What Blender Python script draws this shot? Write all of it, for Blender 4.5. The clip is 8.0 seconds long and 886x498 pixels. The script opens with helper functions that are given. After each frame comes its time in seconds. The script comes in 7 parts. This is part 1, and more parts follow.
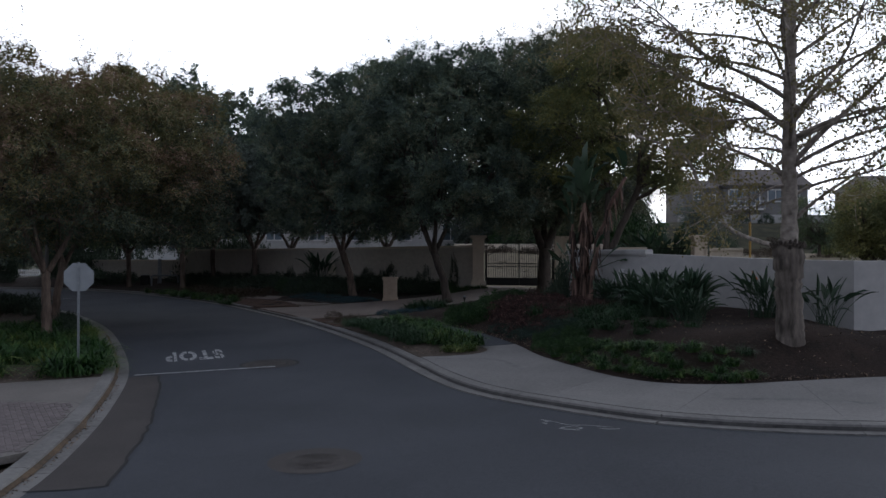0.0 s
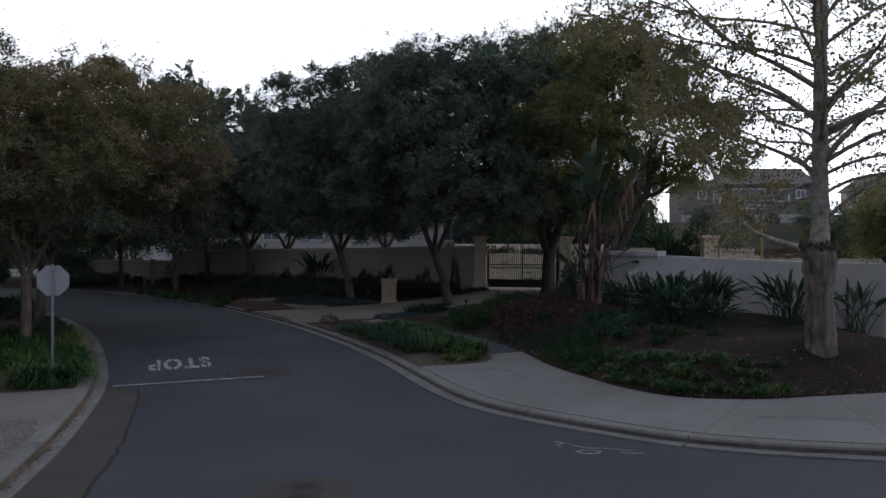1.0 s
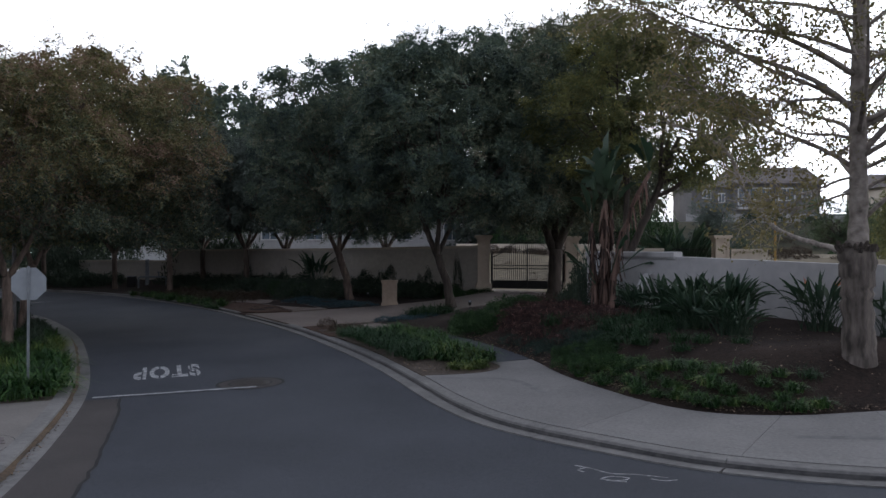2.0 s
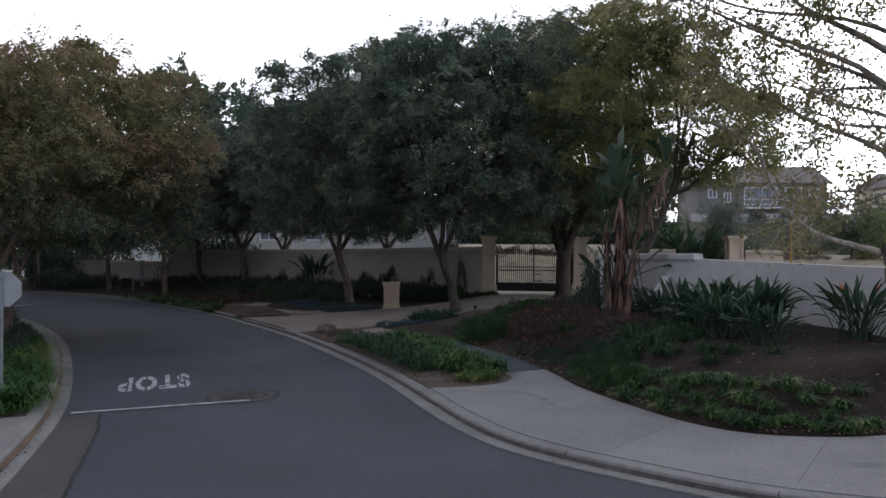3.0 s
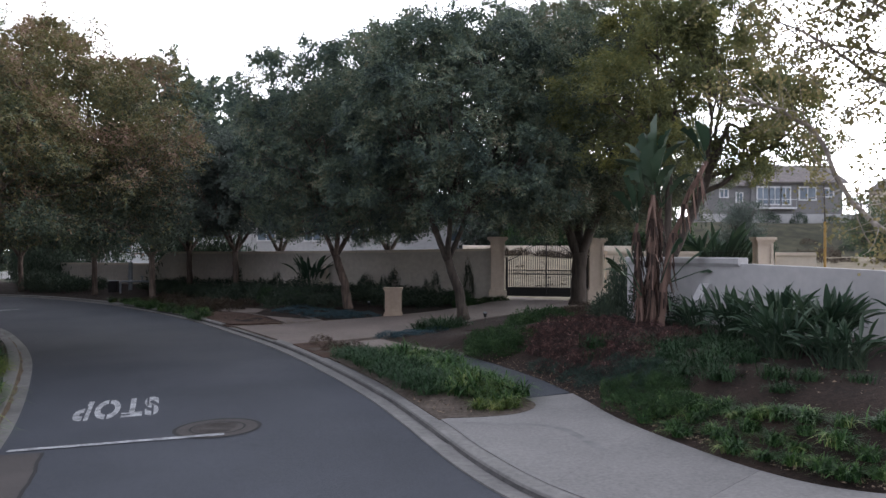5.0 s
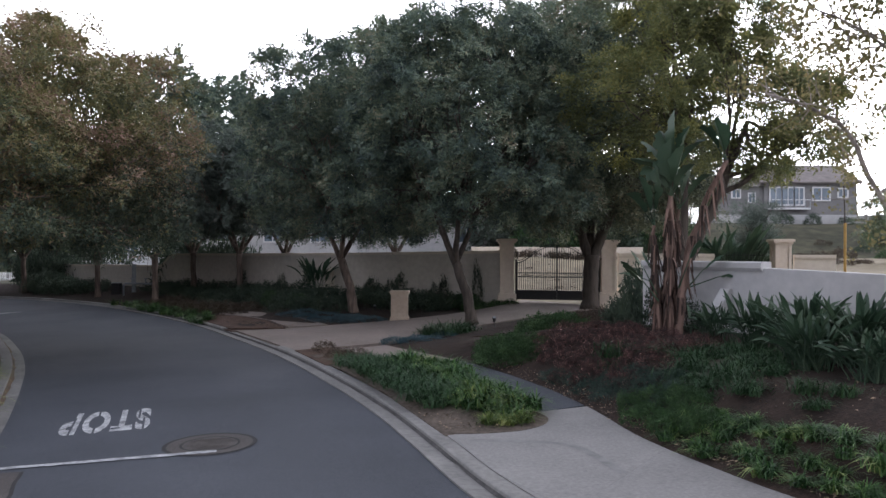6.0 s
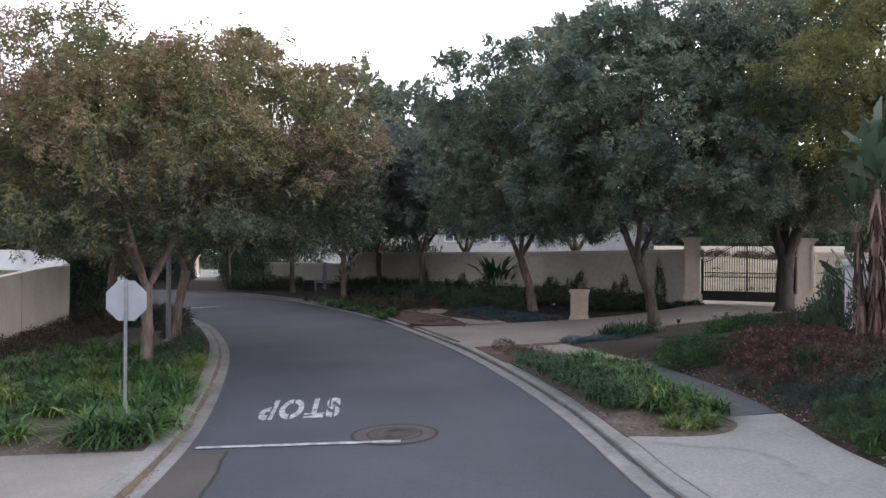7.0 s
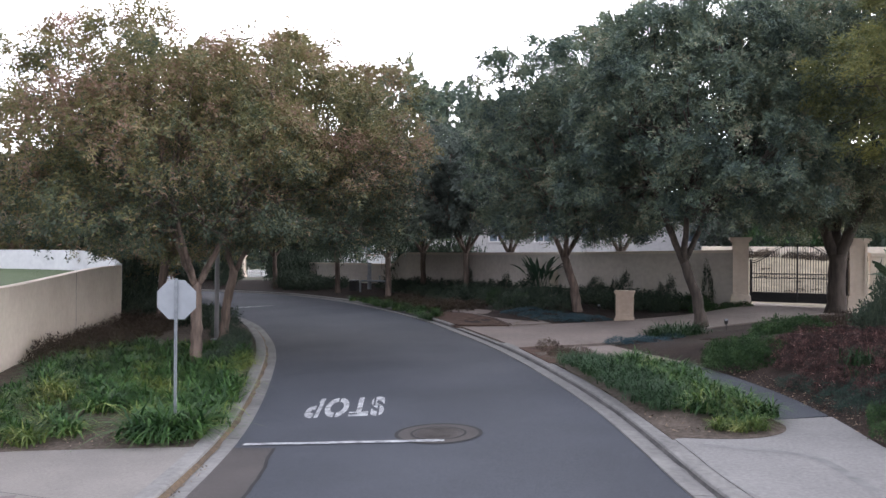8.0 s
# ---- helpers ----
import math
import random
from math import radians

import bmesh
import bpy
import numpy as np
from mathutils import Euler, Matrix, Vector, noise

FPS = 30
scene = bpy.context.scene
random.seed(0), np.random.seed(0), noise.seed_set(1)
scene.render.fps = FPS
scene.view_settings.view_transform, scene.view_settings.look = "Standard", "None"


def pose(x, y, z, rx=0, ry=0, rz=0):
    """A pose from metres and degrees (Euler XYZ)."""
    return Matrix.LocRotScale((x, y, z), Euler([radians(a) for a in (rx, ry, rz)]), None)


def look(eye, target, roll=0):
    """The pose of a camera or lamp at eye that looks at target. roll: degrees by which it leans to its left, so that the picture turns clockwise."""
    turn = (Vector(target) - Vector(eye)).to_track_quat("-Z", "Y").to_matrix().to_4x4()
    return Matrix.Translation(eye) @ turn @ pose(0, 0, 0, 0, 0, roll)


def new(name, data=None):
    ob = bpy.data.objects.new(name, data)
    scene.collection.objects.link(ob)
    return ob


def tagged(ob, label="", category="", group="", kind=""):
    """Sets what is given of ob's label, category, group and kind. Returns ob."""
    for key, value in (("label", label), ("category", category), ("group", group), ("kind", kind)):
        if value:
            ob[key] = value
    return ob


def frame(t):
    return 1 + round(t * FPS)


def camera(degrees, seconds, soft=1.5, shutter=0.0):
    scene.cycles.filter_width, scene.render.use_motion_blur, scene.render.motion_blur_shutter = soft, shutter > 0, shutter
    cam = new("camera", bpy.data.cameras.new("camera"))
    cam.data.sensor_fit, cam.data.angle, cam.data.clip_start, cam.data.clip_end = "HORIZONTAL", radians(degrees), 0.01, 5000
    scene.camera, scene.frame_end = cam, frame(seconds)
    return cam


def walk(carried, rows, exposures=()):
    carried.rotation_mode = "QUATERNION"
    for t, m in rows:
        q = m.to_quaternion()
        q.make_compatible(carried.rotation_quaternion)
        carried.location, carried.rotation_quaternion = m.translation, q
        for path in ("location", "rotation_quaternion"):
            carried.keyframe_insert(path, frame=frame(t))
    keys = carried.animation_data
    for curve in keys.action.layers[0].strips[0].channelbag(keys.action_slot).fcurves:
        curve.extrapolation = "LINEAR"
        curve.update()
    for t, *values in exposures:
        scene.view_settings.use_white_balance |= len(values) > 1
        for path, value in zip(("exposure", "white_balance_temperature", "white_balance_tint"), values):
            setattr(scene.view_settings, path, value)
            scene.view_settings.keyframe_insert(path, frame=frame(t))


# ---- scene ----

# ======== camera and its way ========
cam = camera(55.7, 8.0)
METRES, EYE = 8.2, 2.98
ROWS = [
    (0.0, 0.0, 0.0, 0.0, -0.0, 0.31, -0.12),
    (0.5, -0.0011, 0.0899, 0.0043, -0.01, 0.3, -0.14),
    (1.0, -0.0051, 0.179, 0.0069, -0.01, 0.28, -0.17),
    (1.5, -0.0116, 0.2633, 0.0091, -0.02, 0.26, -0.19),
    (3.0, -0.0392, 0.5186, 0.0181, 0.0, 0.25, -0.2),
    (3.5, -0.049, 0.6068, 0.022, 0.04, 0.24, -0.21),
    (4.0, -0.0572, 0.6986, 0.0219, 0.08, 0.28, -0.23),
    (4.5, -0.0633, 0.7854, 0.0232, 0.1, 0.27, -0.23),
    (5.2, -0.0630, 0.892, 0.030, 0.08, 0.30, -0.23),
    (5.8, -0.0605, 0.9635, 0.0365, 0.10, 0.32, -0.24),
    (6.0, -0.0599, 0.9766, 0.037, 0.67, 0.32, -0.24),
    (6.1, -0.060, 0.979, 0.0366, 2.1, 0.30, -0.25),
    (6.3, -0.0607, 0.980, 0.0352, 5.38, 0.27, -0.28),
    (6.5, -0.0614, 0.98, 0.0337, 8.95, 0.23, -0.3),
    (7.0, -0.0602, 0.9739, 0.0317, 12.86, 0.24, -0.33),
    (7.5, -0.0582, 0.9687, 0.0311, 14.98, 0.25, -0.35),
    (8.0, -0.0577, 0.9676, 0.0308, 15.88, 0.26, -0.36),
]
EXPOSURES = [(0.0, -1.31, 6020, 12.5), (1.0, -1.28, 6070, 12.5), (1.7, -0.96, 6120, 13), (3.0, -0.47, 6210, 13.5), (4.5, 0.09, 6310, 14.5), (6.0, 0.31, 6360, 15), (6.5, 0.42, 6380, 15.5), (7.0, 0.75, 6410, 15.5), (8.0, 0.93, 6440, 16)]
walk(cam, [(t, pose(METRES * x, METRES * y, EYE + METRES * z, 90 + pitch, roll, yaw)) for t, x, y, z, yaw, pitch, roll in ROWS], EXPOSURES)

# ======== sky and sun ========
SUN_AZ, SUN_EL = radians(24), radians(13)   # clockwise from +y
SUN_WAY = Vector((math.sin(SUN_AZ) * math.cos(SUN_EL), math.cos(SUN_AZ) * math.cos(SUN_EL), math.sin(SUN_EL)))
world = bpy.data.worlds.new("world")
scene.world = world
world.use_nodes = True
wn, wl = world.node_tree.nodes, world.node_tree.links
wn.clear()
w_out, w_bg, w_sky = wn.new("ShaderNodeOutputWorld"), wn.new("ShaderNodeBackground"), wn.new("ShaderNodeTexSky")
w_sky.sky_type, w_sky.sun_disc, w_sky.sun_elevation, w_sky.sun_rotation = "NISHITA", False, SUN_EL, SUN_AZ
w_co, w_dot, w_map = wn.new("ShaderNodeTexCoord"), wn.new("ShaderNodeVectorMath"), wn.new("ShaderNodeMath")
# bright cloud low towards the hidden sun, darker cloud overhead
w_dot.operation, w_dot.inputs[1].default_value = "DOT_PRODUCT", (math.sin(SUN_AZ) * 0.5, math.cos(SUN_AZ) * 0.5, 0.0)
w_fwd, w_sq, w_sep, w_low, w_pow, w_both = [wn.new("ShaderNodeMath") for _ in range(2)] + [wn.new("ShaderNodeSeparateXYZ")] + [wn.new("ShaderNodeMath") for _ in range(3)]
w_fwd.operation, w_fwd.inputs[1].default_value = "ADD", 0.5
w_sq.operation, w_sq.inputs[1].default_value = "POWER", 1.6
w_low.operation, w_low.inputs[0].default_value, w_low.use_clamp = "SUBTRACT", 1.0, True
w_pow.operation, w_pow.inputs[1].default_value = "POWER", 1.5
w_both.operation = "MULTIPLY"
w_map.operation, w_map.inputs[1].default_value, w_map.inputs[2].default_value = "MULTIPLY", 7.0, 0.0
wl.new(w_co.outputs["Generated"], w_sep.inputs[0])
wl.new(w_dot.outputs["Value"], w_fwd.inputs[0])
wl.new(w_fwd.outputs[0], w_sq.inputs[0])
wl.new(w_sep.outputs["Z"], w_low.inputs[1])
wl.new(w_low.outputs[0], w_pow.inputs[0])
wl.new(w_sq.outputs[0], w_both.inputs[0])
wl.new(w_pow.outputs[0], w_both.inputs[1])
wl.new(w_both.outputs[0], w_map.inputs[0])
w_noise, w_ramp, w_mix, w_mul = wn.new("ShaderNodeTexNoise"), wn.new("ShaderNodeValToRGB"), wn.new("ShaderNodeMix"), wn.new("ShaderNodeVectorMath")
w_noise.inputs["Scale"].default_value, w_noise.inputs["Detail"].default_value = 2.3, 5
w_ramp.color_ramp.elements[0].position, w_ramp.color_ramp.elements[1].position = 0.30, 0.46
w_mix.data_type = "RGBA"
w_mul.operation = "SCALE"
w_skys = wn.new("ShaderNodeVectorMath")
w_skys.operation, w_skys.inputs["Scale"].default_value = "SCALE", 0.14
w_cloud = wn.new("ShaderNodeRGB")
w_cloud.outputs[0].default_value = (0.97, 0.98, 1.0, 1)
wl.new(w_co.outputs["Generated"], w_dot.inputs[0])
wl.new(w_co.outputs["Generated"], w_noise.inputs["Vector"])
wl.new(w_noise.outputs["Fac"], w_ramp.inputs["Fac"])
wl.new(w_cloud.outputs[0], w_mul.inputs[0])
wl.new(w_map.outputs[0], w_mul.inputs["Scale"])
wl.new(w_sky.outputs["Color"], w_skys.inputs[0])
wl.new(w_ramp.outputs["Color"], w_mix.inputs["Factor"])
wl.new(w_skys.outputs["Vector"], w_mix.inputs["A"])
w_veil = wn.new("ShaderNodeVectorMath")     # bluish cloud overhead
w_veil.operation, w_veil.inputs[1].default_value = "ADD", (0.86, 0.91, 1.05)
wl.new(w_mul.outputs["Vector"], w_veil.inputs[0])
wl.new(w_veil.outputs["Vector"], w_mix.inputs["B"])
wl.new(w_mix.outputs["Result"], w_bg.inputs["Color"])
w_bg.inputs["Strength"].default_value = 1.0
wl.new(w_bg.outputs["Background"], w_out.inputs["Surface"])
sun = new("sun", bpy.data.lights.new("sun", "SUN"))
sun.data.energy, sun.data.angle, sun.data.color = 0.8, radians(25), (1.0, 0.93, 0.84)
sun.matrix_world = look((40, 50, 60), Vector((40, 50, 60)) - SUN_WAY)


# ======== materials ========
def surface(name, dark, light, grain=8.0, rough=0.85, bump=0.3, patch=0.6, metal=0.0, per_object=0.0, per_island=0.0, fine=60.0, stretch=1.0):
    """A two-scale procedural surface: broad patches and fine grain between two colours, with fine relief; stretch below 1 draws it out upwards."""
    m = bpy.data.materials.new(name)
    m.use_nodes = True
    n, l = m.node_tree.nodes, m.node_tree.links
    b = n["Principled BSDF"]
    b.inputs["Roughness"].default_value, b.inputs["Metallic"].default_value = rough, metal
    co = n.new("ShaderNodeTexCoord")
    broad, small, mid, ramp = n.new("ShaderNodeTexNoise"), n.new("ShaderNodeTexNoise"), n.new("ShaderNodeMix"), n.new("ShaderNodeValToRGB")
    broad.inputs["Scale"].default_value, broad.inputs["Detail"].default_value = patch, 4
    small.inputs["Scale"].default_value, small.inputs["Detail"].default_value = grain, 6
    mid.inputs["Factor"].default_value = 0.5
    place = co.outputs["Object"]
    if stretch != 1.0:
        long = n.new("ShaderNodeVectorMath")
        long.operation, long.inputs[1].default_value = "MULTIPLY", (1, 1, stretch)
        l.new(place, long.inputs[0])
        place = long.outputs["Vector"]
    for t in (broad, small):
        l.new(place, t.inputs["Vector"])
    l.new(broad.outputs["Fac"], mid.inputs["A"])
    l.new(small.outputs["Fac"], mid.inputs["B"])
    ramp.color_ramp.elements[0].position, ramp.color_ramp.elements[1].position = 0.36, 0.64
    ramp.color_ramp.elements[0].color, ramp.color_ramp.elements[1].color = (*dark, 1), (*light, 1)
    value = mid.outputs["Result"]
    for source, amount in (("object", per_object), ("island", per_island)):
        if amount:
            info = n.new("ShaderNodeObjectInfo" if source == "object" else "ShaderNodeNewGeometry")
            shift = n.new("ShaderNodeMath")
            shift.operation = "MULTIPLY_ADD"
            shift.inputs[1].default_value = amount
            l.new(info.outputs["Random" if source == "object" else "Random Per Island"], shift.inputs[0])
            l.new(value, shift.inputs[2])
            less = n.new("ShaderNodeMath")
            less.operation = "SUBTRACT"
            less.inputs[1].default_value = amount / 2
            l.new(shift.outputs[0], less.inputs[0])
            value = less.outputs[0]
    l.new(value, ramp.inputs["Fac"])
    l.new(ramp.outputs["Color"], b.inputs["Base Color"])
    if bump:
        tiny, bmp = n.new("ShaderNodeTexNoise"), n.new("ShaderNodeBump")
        tiny.inputs["Scale"].default_value, tiny.inputs["Detail"].default_value = fine, 3
        l.new(place, tiny.inputs["Vector"])
        l.new(tiny.outputs["Fac"], bmp.inputs["Height"])
        bmp.inputs["Strength"].default_value, bmp.inputs["Distance"].default_value = bump, 0.02
        l.new(bmp.outputs["Normal"], b.inputs["Normal"])
    return m


def foliage(name, stops, patch=0.45, through_light=0.25, rough=0.55):
    """Leaves: a colour of its own for every leaf along a ramp, drifting over the crown, partly letting light through."""
    m = bpy.data.materials.new(name)
    m.use_nodes = True
    n, l = m.node_tree.nodes, m.node_tree.links
    b, out = n["Principled BSDF"], n["Material Output"]
    b.inputs["Roughness"].default_value, b.inputs["Specular IOR Level"].default_value = rough, 0.28
    co, broad, geo = n.new("ShaderNodeTexCoord"), n.new("ShaderNodeTexNoise"), n.new("ShaderNodeNewGeometry")
    broad.inputs["Scale"].default_value, broad.inputs["Detail"].default_value = patch, 2
    l.new(co.outputs["Object"], broad.inputs["Vector"])
    add = n.new("ShaderNodeMath")
    add.operation, add.inputs[1].default_value = "MULTIPLY_ADD", 0.38
    l.new(geo.outputs["Random Per Island"], add.inputs[0])
    spread = n.new("ShaderNodeMapRange")
    spread.inputs["From Min"].default_value, spread.inputs["From Max"].default_value = 0.3, 0.7
    spread.inputs["To Max"].default_value = 0.62
    l.new(broad.outputs["Fac"], spread.inputs["Value"])
    l.new(spread.outputs["Result"], add.inputs[2])
    ramp = n.new("ShaderNodeValToRGB")
    e = ramp.color_ramp.elements
    while len(e) < len(stops):
        e.new(0.5)
    for i, c in enumerate(stops):
        e[i].position, e[i].color = i / (len(stops) - 1), (*c, 1)
    l.new(add.outputs[0], ramp.inputs["Fac"])
    l.new(ramp.outputs["Color"], b.inputs["Base Color"])
    t, mix = n.new("ShaderNodeBsdfTranslucent"), n.new("ShaderNodeMixShader")
    l.new(ramp.outputs["Color"], t.inputs["Color"])
    mix.inputs["Fac"].default_value = through_light
    l.new(b.outputs["BSDF"], mix.inputs[1])
    l.new(t.outputs["BSDF"], mix.inputs[2])
    l.new(mix.outputs["Shader"], out.inputs["Surface"])
    return m


ASPHALT = surface("asphalt", (0.030, 0.0345, 0.043), (0.058, 0.064, 0.077), grain=25, rough=0.8, bump=0.35, patch=0.28, fine=120)
PATCH = surface("old_asphalt", (0.040, 0.035, 0.033), (0.062, 0.054, 0.050), grain=25, rough=0.9, bump=0.45, patch=0.8, fine=110)
CONCRETE = surface("concrete", (0.128, 0.125, 0.122), (0.208, 0.202, 0.195), grain=18, rough=0.9, bump=0.25, patch=0.55, per_object=0.12, fine=90)
WARM_CONCRETE = surface("warm_concrete", (0.142, 0.131, 0.120), (0.205, 0.190, 0.172), grain=24, rough=0.92, bump=0.3, patch=0.7, fine=60)
STAIN = surface("stained_concrete", (0.115, 0.113, 0.112), (0.17, 0.168, 0.165), grain=5, rough=0.9, bump=0.2, patch=2.5)
KERB = surface("kerb_concrete", (0.115, 0.112, 0.108), (0.20, 0.195, 0.185), grain=9, rough=0.9, bump=0.3, patch=0.9, per_object=0.12, fine=80)
DRIVE = surface("tinted_concrete", (0.13, 0.104, 0.09), (0.205, 0.168, 0.147), grain=9, rough=0.9, bump=0.3, patch=0.6, fine=80)
PAVER = surface("paver_clay", (0.122, 0.104, 0.102), (0.178, 0.152, 0.148), grain=20, rough=0.9, bump=0.3, patch=2.0, per_object=0.3, per_island=0.3)
STUCCO = surface("beige_stucco", (0.46, 0.412, 0.36), (0.58, 0.527, 0.463), grain=5, rough=0.95, bump=0.35, patch=0.5, fine=70)
CREAM = surface("cream_plaster", (0.60, 0.52, 0.425), (0.70, 0.62, 0.515), grain=6, rough=0.9, bump=0.2, patch=0.8, fine=70)
TAN_STONE = surface("tan_stone", (0.36, 0.28, 0.215), (0.46, 0.365, 0.285), grain=7, rough=0.92, bump=0.25, patch=0.9, fine=70)
PIER = surface("pier_plaster", (0.56, 0.465, 0.37), (0.66, 0.56, 0.455), grain=6, rough=0.9, bump=0.2, patch=0.8, fine=70)
DRY_SOIL = surface("dry_soil", (0.045, 0.036, 0.029), (0.13, 0.105, 0.085), grain=12, rough=1.0, bump=0.8, patch=1.5, fine=40)
PALEWALL = surface("pale_grey_render", (0.375, 0.37, 0.37), (0.47, 0.46, 0.455), grain=4, rough=0.95, bump=0.25, patch=0.35, fine=60)
WHITEWALL = surface("white_render", (0.55, 0.55, 0.55), (0.68, 0.68, 0.67), grain=4, rough=0.95, bump=0.25, patch=0.4, fine=60)
SOIL = surface("soil", (0.012, 0.0085, 0.007), (0.040, 0.027, 0.021), grain=14, rough=1.0, bump=0.9, patch=1.2, fine=30)
MULCH = surface("bark_mulch", (0.040, 0.025, 0.019), (0.105, 0.064, 0.048), grain=30, rough=1.0, bump=1.0, patch=2.0, fine=45)
FIELD = surface("dry_grass", (0.085, 0.072, 0.048), (0.22, 0.185, 0.125), grain=1.2, rough=1.0, bump=0.6, patch=0.08, fine=12)
HILL = surface("hill_scrub", (0.030, 0.032, 0.020), (0.085, 0.078, 0.048), grain=0.9, rough=1.0, bump=0.6, patch=0.1, fine=12)
LAWN = surface("lawn_grass", (0.05, 0.08, 0.03), (0.09, 0.12, 0.05), grain=6, rough=1.0, bump=0.6, patch=0.3, fine=60)
PAINT = surface("road_paint", (0.085, 0.09, 0.095), (0.47, 0.48, 0.49), grain=22, rough=0.8, bump=0.3, patch=5, fine=90)
STEEL = surface("galvanised_steel", (0.25, 0.27, 0.29), (0.36, 0.38, 0.40), grain=12, rough=0.5, bump=0.05, metal=0.6, patch=3)
ALU = surface("bare_aluminium", (0.245, 0.268, 0.287), (0.305, 0.328, 0.35), grain=5, rough=0.55, bump=0.03, metal=0.2, patch=2)
IRON = surface("wrought_iron", (0.012, 0.012, 0.013), (0.03, 0.028, 0.027), grain=20, rough=0.6, bump=0.15, metal=0.4)
CAST = surface("cast_iron", (0.035, 0.03, 0.028), (0.075, 0.065, 0.06), grain=18, rough=0.75, bump=0.4, metal=0.3, patch=4)
TAR = surface("tar", (0.007, 0.007, 0.008), (0.014, 0.014, 0.015), grain=30, rough=0.9, bump=0.2)
DARK_LINE = surface("gutter_line", (0.030, 0.030, 0.031), (0.085, 0.081, 0.078), grain=12, rough=0.9, bump=0.4, patch=2)
RUST_DIRT = surface("rusty_dirt", (0.045, 0.034, 0.025), (0.14, 0.094, 0.054), grain=14, rough=0.95, bump=0.5, patch=1.2)
BARK = surface("bark", (0.034, 0.027, 0.022), (0.10, 0.08, 0.066), grain=9, rough=0.95, bump=1.0, patch=2, fine=24, stretch=0.22)
TAN_BARK = surface("tan_bark", (0.050, 0.036, 0.029), (0.21, 0.155, 0.125), grain=9, rough=0.95, bump=1.0, patch=2, fine=24, stretch=0.22)
BOLE_BARK = surface("flaking_bark", (0.040, 0.033, 0.028), (0.19, 0.16, 0.137), grain=11, rough=0.95, bump=1.0, patch=4.0, fine=14, stretch=0.22)
PALE_BARK = surface("sycamore_bark", (0.11, 0.092, 0.078), (0.42, 0.37, 0.325), grain=6, rough=0.95, bump=0.9, patch=2.6, fine=18)
FIBRE = surface("fibrous_stem", (0.026, 0.016, 0.013), (0.19, 0.12, 0.094), grain=7, rough=0.95, bump=1.0, patch=3.0, fine=25, per_island=0.7, stretch=0.22)
YELLOW = surface("yellow_sleeve", (0.36, 0.21, 0.05), (0.47, 0.28, 0.07), grain=6, rough=0.6, bump=0.05)
BLACK = surface("black_plastic", (0.012, 0.012, 0.013), (0.02, 0.02, 0.02), grain=10, rough=0.5, bump=0.05)
LEAF_DARK = foliage("leaf_dark", [(0.034, 0.052, 0.049), (0.062, 0.094, 0.081), (0.104, 0.145, 0.107), (0.19, 0.215, 0.135), (0.27, 0.215, 0.165)], patch=0.8)
# greener leaf, darkened: the lower crown's shade is mixed into its colour
LOW_LEAF_SHADED = foliage("low_leaf_shaded", [(0.024, 0.040, 0.030), (0.062, 0.086, 0.058), (0.125, 0.142, 0.085)], patch=0.8)
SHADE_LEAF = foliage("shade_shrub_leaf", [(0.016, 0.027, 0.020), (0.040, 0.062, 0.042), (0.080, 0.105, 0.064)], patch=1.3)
LEAF_MIX = foliage("leaf_autumn", [(0.036, 0.056, 0.042), (0.095, 0.112, 0.058), (0.20, 0.18, 0.075), (0.23, 0.15, 0.108), (0.42, 0.275, 0.225)], patch=0.6)
LEAF_OLIVE = foliage("leaf_olive", [(0.042, 0.058, 0.046), (0.085, 0.108, 0.078), (0.155, 0.165, 0.10), (0.25, 0.215, 0.14)], patch=0.8, through_light=0.35)
LEAF_GREY = foliage("leaf_grey_green", [(0.05, 0.065, 0.055), (0.095, 0.12, 0.10), (0.15, 0.175, 0.14)], patch=0.8)
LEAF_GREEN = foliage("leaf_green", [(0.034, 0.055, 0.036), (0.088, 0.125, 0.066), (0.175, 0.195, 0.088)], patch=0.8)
LEAF_YELLOW = foliage("leaf_yellow_green", [(0.055, 0.070, 0.042), (0.125, 0.145, 0.065), (0.20, 0.20, 0.08), (0.40, 0.40, 0.12)], patch=0.8, through_light=0.5)
LEAF_DRY = foliage("leaf_sycamore", [(0.10, 0.10, 0.05), (0.20, 0.18, 0.085), (0.34, 0.27, 0.13)], patch=0.8, through_light=0.5)
STRAP = foliage("strap_leaf", [(0.006, 0.020, 0.008), (0.018, 0.056, 0.016), (0.080, 0.160, 0.042), (0.36, 0.38, 0.14)], patch=0.9, through_light=0.2, rough=0.5)
STRAP_TIP = foliage("yellowing_strap_leaf", [(0.012, 0.028, 0.010), (0.060, 0.105, 0.026), (0.17, 0.21, 0.055), (0.44, 0.42, 0.16)], patch=0.9, through_light=0.25, rough=0.5)
GRASS = foliage("fine_grass", [(0.010, 0.030, 0.012), (0.024, 0.062, 0.024), (0.050, 0.105, 0.038)], patch=0.9, through_light=0.2)
PADDLE = foliage("paddle_leaf", [(0.020, 0.042, 0.028), (0.038, 0.070, 0.040), (0.075, 0.100, 0.058)], patch=1.0, through_light=0.15, rough=0.45)
RED_LEAF = foliage("red_leaf", [(0.010, 0.012, 0.009), (0.022, 0.016, 0.013), (0.062, 0.032, 0.030), (0.140, 0.070, 0.064), (0.60, 0.38, 0.34)], patch=2.6)
GREY_LEAF = foliage("blue_grey_leaf", [(0.026, 0.058, 0.070), (0.050, 0.100, 0.118)], patch=1.5, through_light=0.1)
